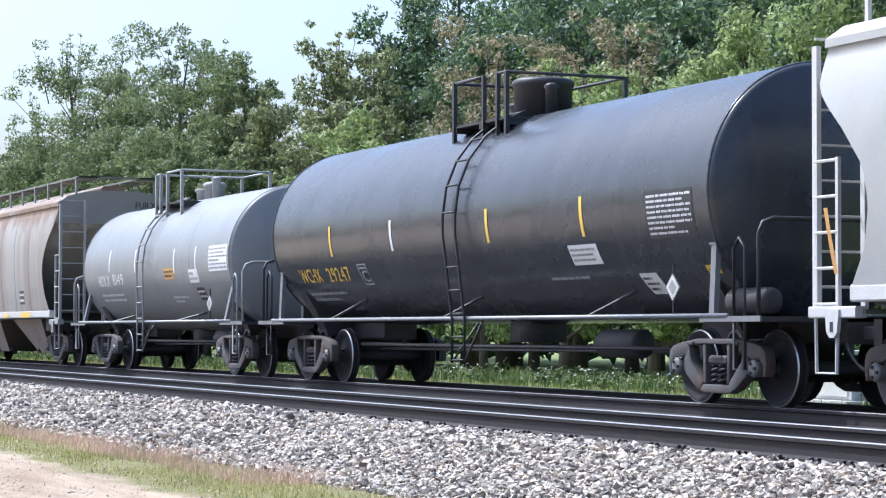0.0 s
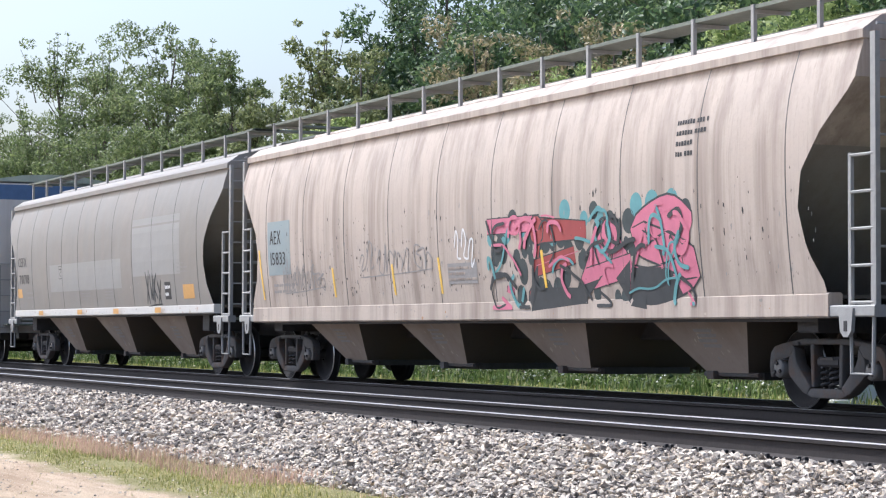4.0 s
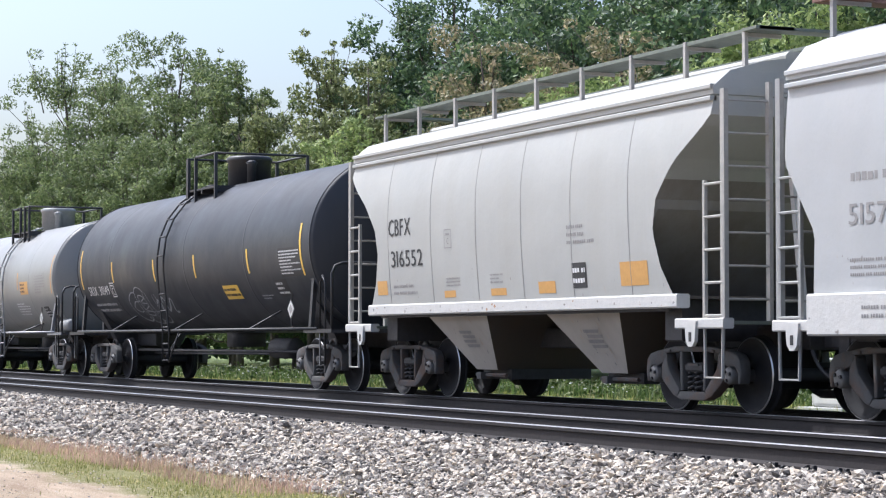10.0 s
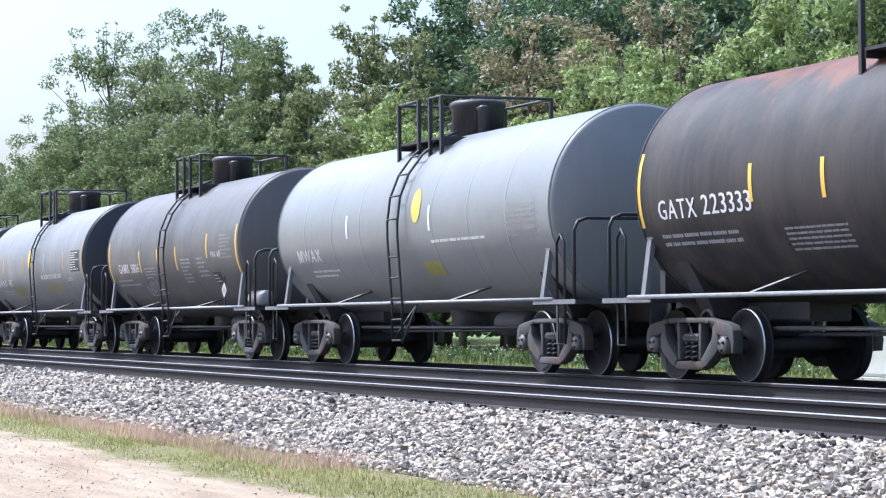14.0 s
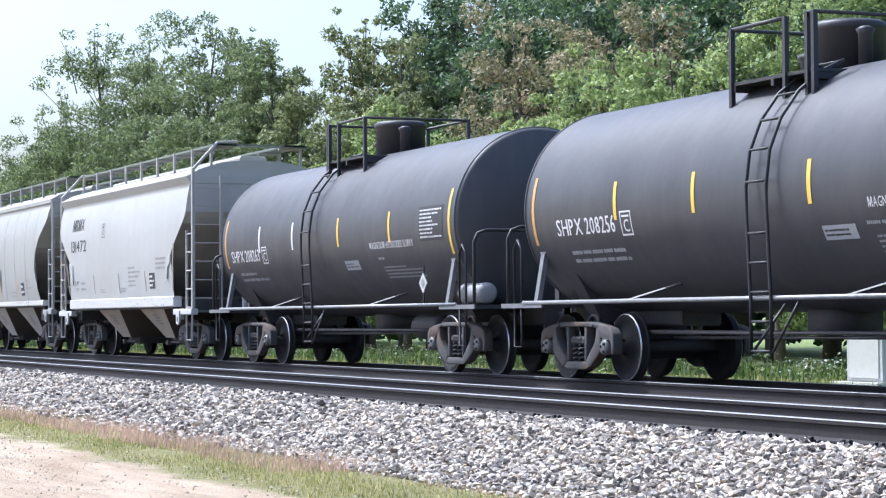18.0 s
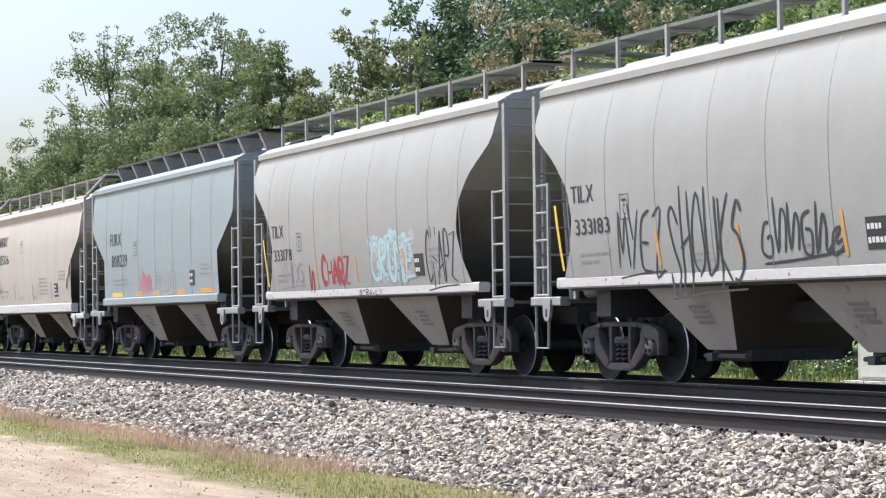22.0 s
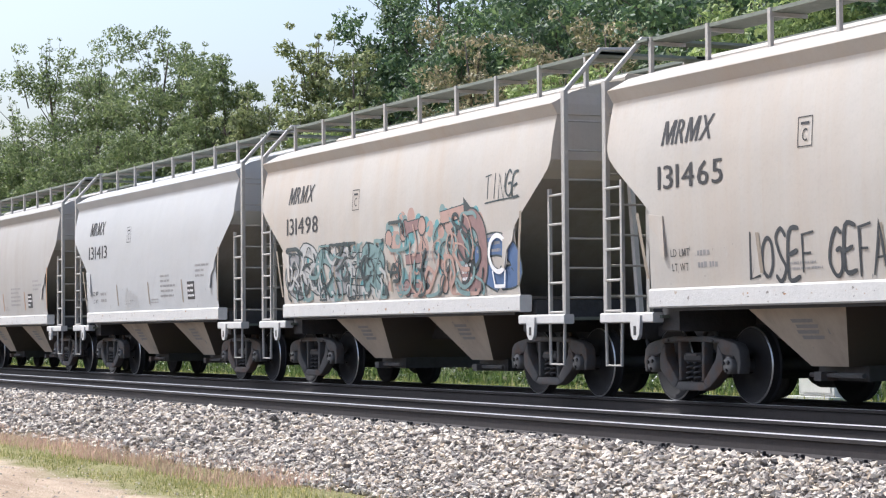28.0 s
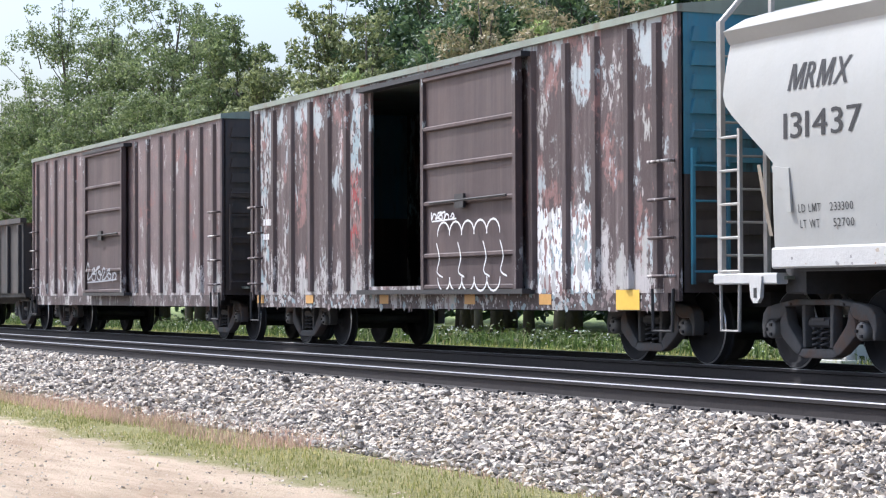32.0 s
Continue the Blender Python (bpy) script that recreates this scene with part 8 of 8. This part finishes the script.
    tank_car("tank_car", "long matt black tank car with yellow strips", -175.1, 14.0, 7.7, 1.53, 2.55, "tank_matt", 8, trim="black", ladder_at=-0.72, bands=(-5, 0.5, 4.2), wide=0.92,
             marks=(("reporting_mark", "SRIX", -7.0, -6.3, 1.90, 2.10, "chalk"), ("car_number", "30149", -6.1, -5.3, 1.90, 2.10, "chalk")),
             stripes=[(-7.4, 2.5, 0.9, "yellow"), (-4.75, 2.38, 0.45, "yellow"), (-1.58, 2.33, 0.45, "yellow"), (1.2, 2.33, 0.45, "yellow"), (4.42, 2.33, 0.45, "yellow"), (7.25, 2.45, 0.9, "yellow")],
             plates=((6.1, 7.2, 2.0, 2.5, 8, "ink", "chalk"), (2.6, 3.5, 1.66, 1.92, 2, "yellow", "ink"), (5.6, 6.22, 1.66, 1.96, 3, "ink", "chalk"), (-5.15, -4.83, 1.84, 2.16, 0, "chalk", "chalk")),
             bars=((-6.9, -5.2, 1.50, 1.75, 2, "dim_chalk"), (4.6, 5.3, 1.62, 1.72, 2, "dim_chalk")), extra=srix, saddle="black", reservoir=False)
    tank_car("tank_car", "light grey tank car with orange notice plate", -190.85, 9.4, 5.40, 1.47, 2.40, "tank_pale", 9, ladder_mat="grey_fitting", ladder_at=0.2, bands=(-3.2, -0.4, 2.9), trim="rod", wide=0.92, dome="grey_fitting",
             marks=(("reporting_mark", "HOKX", -4.72, -3.85, 2.03, 2.27, "chalk"), ("car_number", "286482", -3.65, -2.38, 2.08, 2.32, "chalk")),
             stripes=[(-5.36, 2.36, 0.9, "orange"), (-3.72, 2.45, 0.45, "orange"), (-1.32, 2.40, 0.45, "orange"), (-0.52, 2.40, 0.5, "grey_tape"), (1.7, 2.40, 0.45, "orange"), (5.2, 2.5, 0.95, "orange")],
             plates=((1.95, 2.8, 2.05, 2.38, 3, "orange", "ink"), (3.5, 4.6, 2.02, 2.55, 7, "tank_pale", "dim_ink"), (3.9, 4.4, 1.45, 1.72, 3, "ink", "chalk")), bars=((-4.6, -2.8, 1.70, 1.90, 2, "chalk"), (-1.75, -0.7, 1.60, 1.80, 4, "chalk"), (1.2, 2.5, 1.52, 1.85, 5, "chalk")))
    tank_car("tank_car", "black tank car with rusty shoulders and yellow plate", -204.3, 9.5, 5.35, 1.47, 2.42, "tank_rusty", 10, end_mat="tank_matt", ladder_at=0.85, bands=(0.25, 1.45), trim="rod", wide=0.92,
             marks=(("reporting_mark", "GATX", -4.82, -3.88, 2.04, 2.28, "chalk"), ("car_number", "223333", -3.72, -2.57, 2.06, 2.30, "chalk"), ("product_name", "HYDROXIDE", 3.0, 3.95, 2.03, 2.15, "chalk"), ("product_name", "SR-8754 FRA AIP", 2.75, 4.1, 1.82, 1.94, "chalk")),
             stripes=[(-5.3, 2.43, 0.95, "yellow"), (-2.55, 2.38, 0.45, "yellow"), (-1.0, 2.35, 0.45, "yellow"), (1.78, 2.35, 0.5, "yellow"), (5.2, 2.5, 1.0, "yellow")],
             plates=((1.92, 2.66, 2.02, 2.46, 2, "yellow", "orange"), (4.05, 5.1, 2.12, 2.62, 8, "grey_fitting", "chalk")), bars=((-4.9, -3.0, 1.68, 1.88, 2, "dim_chalk"), (-2.0, -0.7, 1.55, 1.85, 5, "dim_chalk"), (1.1, 2.6, 1.50, 1.85, 6, "dim_chalk"), (2.8, 4.0, 1.62, 1.75, 2, "dim_chalk")))
    tank_car("tank_car", "light grey tank car with fine weld rings", -218.15, 10.1, 5.85, 1.47, 2.38, "tank_grey", 11, ladder_at=0.2, bands=(-4.4, -3.0, -1.6, 1.6, 3.0, 4.4), trim="rod", wide=0.92,
             marks=(("reporting_mark", "MWAX", -4.9, -3.7, 1.85, 2.07, "chalk"),), stripes=[(-2.2, 2.4, 0.4, "chalk"), (1.5, 2.4, 0.4, "chalk")],
             plates=((4.4, 5.4, 2.0, 2.55, 7, "tank_grey", "dim_ink"), (0.9, 1.6, 1.5, 1.72, 1, "olive", "olive")), bars=((1.5, 3.6, 1.98, 2.08, 1, "chalk"), (-4.4, -3.0, 1.55, 1.72, 2, "chalk")), placard=False, reservoir=False,
             extra=lambda car, surf: part("paint_spot", spot(surf, 0.95, 2.62, 0.19, 0.27, "yellow"), car, "yellow oval spot"))

    def gamx(car, surf):
        scrawl(car, surf, -2.4, -0.9, 1.40, 1.75, "dim_chalk", 91, 5, 0.016)
    tank_car("tank_car", "slate grey tank car with yellow strips", -231.6, 9.0, 5.15, 1.50, 2.36, "tank_mid", 12, ladder_at=-0.1, bands=(-2.2, 1.8), trim="rod", wide=0.92,
             marks=(("reporting_mark", "GAMX", -4.2, -3.32, 1.92, 2.13, "chalk"), ("car_number", "5806", -3.12, -2.45, 1.92, 2.12, "chalk"), ("product_name", "FRA AIP", 3.3, 3.95, 2.1, 2.22, "chalk")),
             stripes=[(-5.0, 2.2, 0.9, "yellow"), (-2.28, 2.16, 0.5, "yellow"), (-0.78, 2.15, 0.5, "yellow"), (0.68, 2.15, 0.5, "yellow"), (3.0, 2.35, 0.5, "yellow"), (5.0, 2.25, 0.95, "yellow")],
             plates=((3.85, 4.75, 2.02, 2.6, 7, "tank_mid", "dim_ink"), (3.1, 3.65, 1.55, 1.80, 3, "ink", "chalk")), bars=((-4.6, -2.4, 1.60, 1.80, 2, "dim_chalk"), (-2.0, -1.1, 1.75, 2.02, 4, "dim_chalk"), (1.0, 1.7, 1.6, 2.15, 7, "dim_chalk"), (2.2, 2.9, 1.7, 2.15, 5, "dim_chalk")), extra=gamx)

    def mwax(car, surf):
        part("paint_spot", spot(surf, -0.22, 2.53, 0.24, 0.29, "yellow"), car, "yellow oval spot")
        scrawl(car, surf, -2.9, -1.5, 1.55, 2.05, "olive", 95, 6, 0.018)
        scrawl(car, surf, 1.1, 3.2, 1.58, 1.92, "olive", 96, 7, 0.018)
    tank_car("tank_car", "blue-grey tank car with weld rings and a yellow spot", -245.3, 10.2, 5.85, 1.47, 2.38, "tank_blue", 13, end_mat="tank_matt", ladder_at=0.45, bands=(-4.7, -3.4, -2.1, -0.9, 1.6, 2.8, 4.0, 5.0), trim="rod", wide=0.92,
             marks=(("reporting_mark", "MWAX", -4.8, -3.6, 1.82, 2.02, "chalk"), ("car_number", "147", -3.28, -2.8, 1.82, 2.02, "chalk"), ("product_name", "MAGNESIUM HYDROXIDE SLURRY", 1.0, 3.35, 1.95, 2.06, "chalk")),
             stripes=[(-5.6, 2.4, 0.8, "orange"), (-3.74, 2.44, 0.45, "orange"), (-1.2, 2.4, 0.45, "orange"), (1.5, 2.4, 0.45, "dim_chalk"), (3.7, 2.4, 0.45, "orange"), (5.7, 2.4, 0.95, "orange")],
             plates=((4.5, 5.5, 2.08, 2.62, 8, "ink", "chalk"),), bars=((-4.4, -3.0, 1.55, 1.72, 2, "dim_chalk"), (4.0, 4.6, 1.85, 1.95, 2, "chalk")), extra=mwax, placard=False, reservoir=False)
    for x, num, seed, d, up, strip, words in ((-259.45, "208256", 14, 0.36, 1.35, "yellow", "slate black tank car with yellow strips and white lettering"),
                                              (-273.7, "208263", 15, 0.0, 0.1, "chalk", "slate black tank car with pale strips and white lettering")):
        tank_car("tank_car", words, x, 10.05, 5.85, 1.45, 2.36, "tank_slate", seed, ladder_at=-0.7 + 0.92 * up, bands=(), trim="rod", wide=0.92,
                 marks=(("reporting_mark", "SHPX", -5.25 + d, -4.5 + d, 1.98, 2.20, "chalk"), ("car_number", num, -4.4 + d, -3.55 + d, 1.98, 2.20, "chalk"), ("product_name", "MAGNESIUM HYDROXIDE SLURRY", 2.25 + d, 4.15 + d, 2.02, 2.13, "chalk")),
                 stripes=[(-5.6, 2.35, 0.95, "orange"), (-3.5 + d, 2.38, 0.5, strip), (-1.6 + 1.4 * d, 2.38, 0.5, strip), (0.78 + 2 * d, 2.36, 0.5, "yellow"), (3.17 + d, 2.36, 0.5, "yellow"), (5.65, 2.35, 1.0, "yellow")],
                 plates=((4.45, 5.4, 2.08, 2.62, 8, "ink", "chalk"), (0.9 + 2 * d, 1.55 + 2 * d, 1.70, 1.86, 2, "dim_chalk", "ink"), (-3.38 + d, -3.08 + d, 1.92, 2.24, 0, "chalk", "chalk")), bars=((-5.0 + d, -3.4 + d, 1.58, 1.80, 2, "dim_chalk"), (2.6, 4.2, 1.52, 1.74, 4, "dim_chalk"), (2.5, 3.0, 1.82, 1.9, 1, "dim_chalk")))
    white_hopper(-287.2, M["hop_white"], "131472", 16)
    round_hopper(-300.0, M["hop_grey"], "TILX", "333000", 17, lambda c, s: tag(c, s, "AEOM", -2.35, 0.15, 1.66, 2.42, "spray_black", 111, 0.036, "black sprayed tag", 0.085, 0.25, line=False))

    def t183(car, surf):
        tag(car, surf, "MYEZ", -3.1, -1.85, 1.45, 2.3, "spray_black", 112, 0.02, "black sprayed tag", 0.09)
        tag(car, surf, "SHOUKS", -1.75, 0.1, 1.2, 2.5, "spray_black", 113, 0.022, "tall black sprayed tag", 0.09)
        scrawl(car, surf, 0.45, 2.2, 1.5, 2.25, "spray_black", 114, 6, 0.022, "black sprayed tag")
    round_hopper(-312.7, M["hop_grey"], "TILX", "333183", 18, t183)

    def t178(car, surf):
        tag(car, surf, "CHARZ", -1.75, -0.35, 1.45, 2.0, "red", 115, 0.042, "red graffiti letters", 0.03, line=False)
        tag(car, surf, "SCRAWLY", 0.0, 1.1, 1.27, 1.37, "spray_black", 125, 0.010, "black tag along the sill", 0.03, line=False)
        burner(car, surf, 0.7, 2.6, 1.46, 2.2, "CRUNE", ("aqua",), "hop_grey", 116, 0.75, label="pale aqua graffiti letters", cloud=("aqua", "hop_grey", "hop_cool"), lap=0.9, rim=0.012)
        scrawl(car, surf, -2.45, -2.15, 1.35, 2.1, "maroon", 117, 1, 0.03)
        tag(car, surf, "CHAPZ", 3.1, 4.3, 1.4, 2.3, "spray_black", 118, 0.022, "black sprayed tag")
        tag(car, surf, "XHOG", -4.0, -2.7, 1.5, 1.95, "dim_ink", 119, 0.018)
    round_hopper(-325.4, M["hop_grey"], "TILX", "333178", 19, t178)

    def furx2(car, surf):
        scrawl(car, surf, -1.4, -0.4, 1.55, 2.15, "pink", 121, 5, 0.018, "thin pink sprayed tag")
        scrawl(car, surf, 0.4, 1.5, 1.5, 2.1, "silver", 122, 4, 0.018)
    hopper_car("covered_hopper", "pale blue-grey two-bay covered hopper car", -338.0, 8.7, 5.70, 4.65, M["hop_blue"], 20, eave=3.97, roof=4.35, kink=3.0, sill=(1.26, 1.42), bulge=0.05, half=1.54, bays=2,
               seams=(-4.36, -2.93, -1.49, -0.07, 1.32, 2.75, 4.2), seam_mat="seam_pale", marks=[("reporting_mark", "FURX", -3.97, -3.0, 2.67, 2.96, "ink", 0.0), ("car_number", "808239", -3.86, -2.45, 2.16, 2.45, "ink", 0.0)],
               patches=[(-3.9, -2.95, 1.46, 1.56, "yellow"), (-1.8, -1.2, 1.46, 1.56, "orange"), (-0.3, 0.25, 1.46, 1.56, "orange"), (1.6, 2.2, 1.46, 1.56, "orange"), (3.3, 4.3, 1.46, 1.56, "orange")],
               plates=[(2.6, 3.0, 1.62, 1.95, 2, "ink", "chalk"), (-1.85, -1.6, 2.38, 2.7, 0, "ink", "ink")], bars=[(-3.8, -2.4, 1.70, 1.90, 2, "dim_ink"), (-0.1, 0.5, 1.7, 2.0, 4, "dim_ink"), (1.0, 1.6, 1.65, 2.0, 5, "dim_ink"), (3.4, 4.1, 1.8, 2.1, 3, "dim_ink")],
               bay_mat="bay_pale", gusset=False, extra=furx2, fitting="grey_fitting", sill_mat="hop_blue", rail_mat="grey_fitting", walk_mat="black", deck=1.10, gusset_walk=True)
    white_hopper(-350.7, M["hop_cream"], "131506", 21)
    white_hopper(-363.45, M["hop_cream"], "131444", 22)
    white_hopper(-376.05, M["hop_cool"], "131476", 23, extra=lambda c, s: (burner(c, s, -1.9, 3.7, 1.18, 2.5, "TRAKE", ("teal", "aqua", "teal"), "spray_black", 131, 1.25, label="teal and aqua graffiti letters with pink edges", trim="spray_white", cloud=("teal", "dusty_pink", "teal_grey"), puffs=0.6), wild(c, s, -1.9, 3.7, 1.2, 2.45, ("smoke", "aqua", "teal", "spray_white"), 60, 231), burner(c, s, -2.9, -1.75, 1.18, 1.85, "JUG", ("dusty_pink", "pink"), "spray_black", 132, 1.1, label="small pink graffiti letters", cloud=("dusty_pink", "pink"))))
    white_hopper(-388.8, M["hop_cream"], "131465", 24, extra=lambda c, s: (tag(c, s, "LOSEF GEFAL GREFOH", -2.35, 2.35, 1.42, 2.0, "spray_black", 133, 0.024, "row of black sprayed letters", 0.05, line=False), scrawl(c, s, 3.3, 4.0, 1.5, 2.6, "dim_ink", 134, 2, 0.016)))

    def m498(car, surf):
        burner(car, surf, -4.3, -0.1, 1.42, 2.25, "GROSER", ("grey_spray", "silver", "teal_grey"), "smoke", 135, 1.1, cloud=("teal_grey", "silver", "teal"), label="grey and teal wild-style graffiti letters", puffs=0.6)
        wild(car, surf, -4.3, 0.0, 1.42, 2.3, ("smoke", "silver", "teal_grey", "smoke"), 80, 235)
        burner(car, surf, 0.1, 3.5, 1.4, 2.6, "MENTO", ("dull_salmon", "dusty_pink", "dull_salmon"), "smoke", 136, 1.1, cloud=("teal_grey", "teal", "dull_salmon"), label="salmon graffiti letters with teal splashes", puffs=0.6)
        wild(car, surf, 0.1, 3.5, 1.42, 2.55, ("smoke", "dull_salmon", "teal_grey"), 45, 236)
        burner(car, surf, 3.4, 4.5, 1.4, 2.2, "O", ("navy", "sky_spray"), "smoke", 137, 1.6, label="blue graffiti shape with a white ring")
        g = Mesh().use("spray_white")
        ribbon(g, surf, curve([(4.0 + 0.28 * math.cos(t), 1.95 + 0.25 * math.sin(t)) for t in (2 * math.pi * i / 8 for i in range(9))], 3), 0.035, 0.02)
        ribbon(g, surf, [(3.8, 1.72), (3.85, 1.5), (4.15, 1.5), (4.2, 1.72)], 0.03, 0.02)
        part("graffiti_ring", g, car, "white sprayed ring")
        tag(car, surf, "TINGE", 3.6, 4.7, 2.7, 3.1, "smoke", 138, 0.018)
    white_hopper(-401.5, M["hop_cream"], "131498", 25, extra=m498)
    white_hopper(-414.2, M["hop_cool"], "131413", 26, extra=lambda c, s: scrawl(c, s, -1.6, -0.6, 1.45, 1.9, "silver", 139, 5, 0.018))
    white_hopper(-427.0, M["hop_dusty"], "499036", 27, "AOKX", tape="rust_tape")
    white_hopper(-439.75, M["hop_white"], "131437", 28)

    def box1(car, surf):
        out = lambda a, b, o: (a, -1.55 - 0.185 - o, b)
        g = Mesh().use("chalk")
        for k in range(5):
            cx = 1.25 + 0.42 * k
            for zc, sgn in ((1.72, 1), (1.12, -1)):
                ribbon(g, out, [(cx + 0.22 * math.cos(t), zc + sgn * 0.2 * math.sin(t)) for t in (math.pi * i / 8 for i in range(9))], 0.015, 0.004 + 0.0004 * k)
        for xx in (1.0, 1.75, 2.6, 3.15):
            ribbon(g, out, curve([(xx, 1.62), (xx + 0.10, 1.4), (xx + 0.02, 1.2), (xx + 0.22, 1.12)]), 0.013, 0.007)
        part("graffiti_outline", g, car, "white looping graffiti outline on the door")
        scrawl(car, out, 0.8, 1.7, 1.95, 2.1, "chalk", 142, 4, 0.014)
        chip = "brown_chip"
        flakes(car, surf, 3.93, 5.52, 0.95, 1.95, ("chalk", "bone", "chalk", "ice", "chalk", "dusty_pink"), 900, 201, 0.02, 0.085)
        flakes(car, surf, 3.93, 5.52, 0.95, 1.85, (chip, "dusty_pink", chip), 170, 251, 0.008, 0.035)
        flakes(car, surf, -2.85, -2.32, 2.9, 3.8, ("ice", "ice", "bone", chip), 160, 231, 0.03, 0.09)
        flakes(car, surf, -2.85, -2.32, 1.7, 2.9, ("dusty_pink", "maroon", "dusty_pink", chip), 160, 232, 0.02, 0.08)
        flakes(car, surf, -7.25, -6.8, 1.0, 4.05, ("ice", "bone", "bone", chip), 220, 230, 0.02, 0.08)
        low = lambda p, q, o: (p, -1.556 - o, q)
        flakes(car, low, -7.2, 7.2, 0.67, 0.87, ("bone", "dull_chip", "ice", chip), 510, 234, 0.018, 0.078, tall=1.0)
        g = Mesh().use("yellow")
        patch(g, surf, 6.15, 6.75, 0.67, 0.92, 0.02, 1)
        part("reflector", g, car, "yellow square at the corner")
        for xx in (-7.4, -4.9, -1.6, 1.6, 4.0):
            g = Mesh().use("orange")
            patch(g, surf, xx, xx + 0.36, 0.73, 0.87, 0.02, 1)
            part("reflector", g, car)
        g = Mesh().use("chalk")
        fine_print(g, surf, -7.1, -6.6, 1.8, 2.3, 2, random.Random(5))
        part("stencilled_lines", g, car)
    box_car("box_car", "brown box car with flaking paint and a half-open door", -454.1, 12.25, 7.72, "box_flaking", "box_post", 30, "box_blue", door=(0.45, 3.58), opening=(-2.0, 0.9),
            ribs_left=(-7.35, -6.5, -5.58, -4.66, -3.81, -2.99, -2.2), ribs_right=(3.81, 4.80, 5.62, 6.48, 7.2), extra=box1)

    def box2(car, surf):
        out = lambda a, b, o: (a, -1.55 - 0.185 - o, b)
        scrawl(car, out, -1.7, 0.8, 1.2, 1.6, "dim_chalk", 143, 6, 0.02)
    box_car("box_car", "worn brown box car with its door closed", -471.0, 12.2, 7.5, "box_brown", "box_post", 31, "box_dark_end", door=(-1.9, 1.1),
            ribs_left=(-7.0, -6.1, -5.2, -4.3, -3.4, -2.5), ribs_right=(1.7, 2.6, 3.5, 4.4, 5.3, 6.2, 7.0), extra=box2)
    gondola_car(-487.2)


def spot(surf, x, z, rx, rz, ink):
    g = Mesh().use(ink)
    ring = [surf(x + rx * math.cos(t), z + rz * math.sin(t), 0.008) for t in (2 * math.pi * i / 20 for i in range(20))]
    return g.add([surf(x, z, 0.008)] + ring, [(0, i + 1, (i + 1) % 20 + 1) for i in range(20)])


M["rusty_walk"] = plain("rusty_grating", (0.20, 0.11, 0.085), 0.7, 0.0, 0.4)
build_train()


# ---------------------------------------------------------------- movement


def rolled(t):
    k = min(31, int(t))
    (a, sa), (b, sb) = ROLLED[k], ROLLED[k + 1]
    return sa + (sb - sa) * (t - a) / (b - a)


def motions():
    """The whole train rolls along its track, and every wheelset turns with it."""
    for car, x in CARS:
        walk(car, [(t, pose(x + s, 0, 0)) for t, s in ROLLED])
    turns = [32.0 * i / 384 for i in range(385)]
    rows = [(t, math.degrees(rolled(t) / WHEEL_R)) for t in turns]
    for ob in WHEELSETS:
        at = ob.matrix_basis.translation.copy()
        walk(ob, [(t, Matrix.Translation(at) @ Euler((0, radians(a), 0)).to_matrix().to_4x4()) for t, a in rows])


motions()
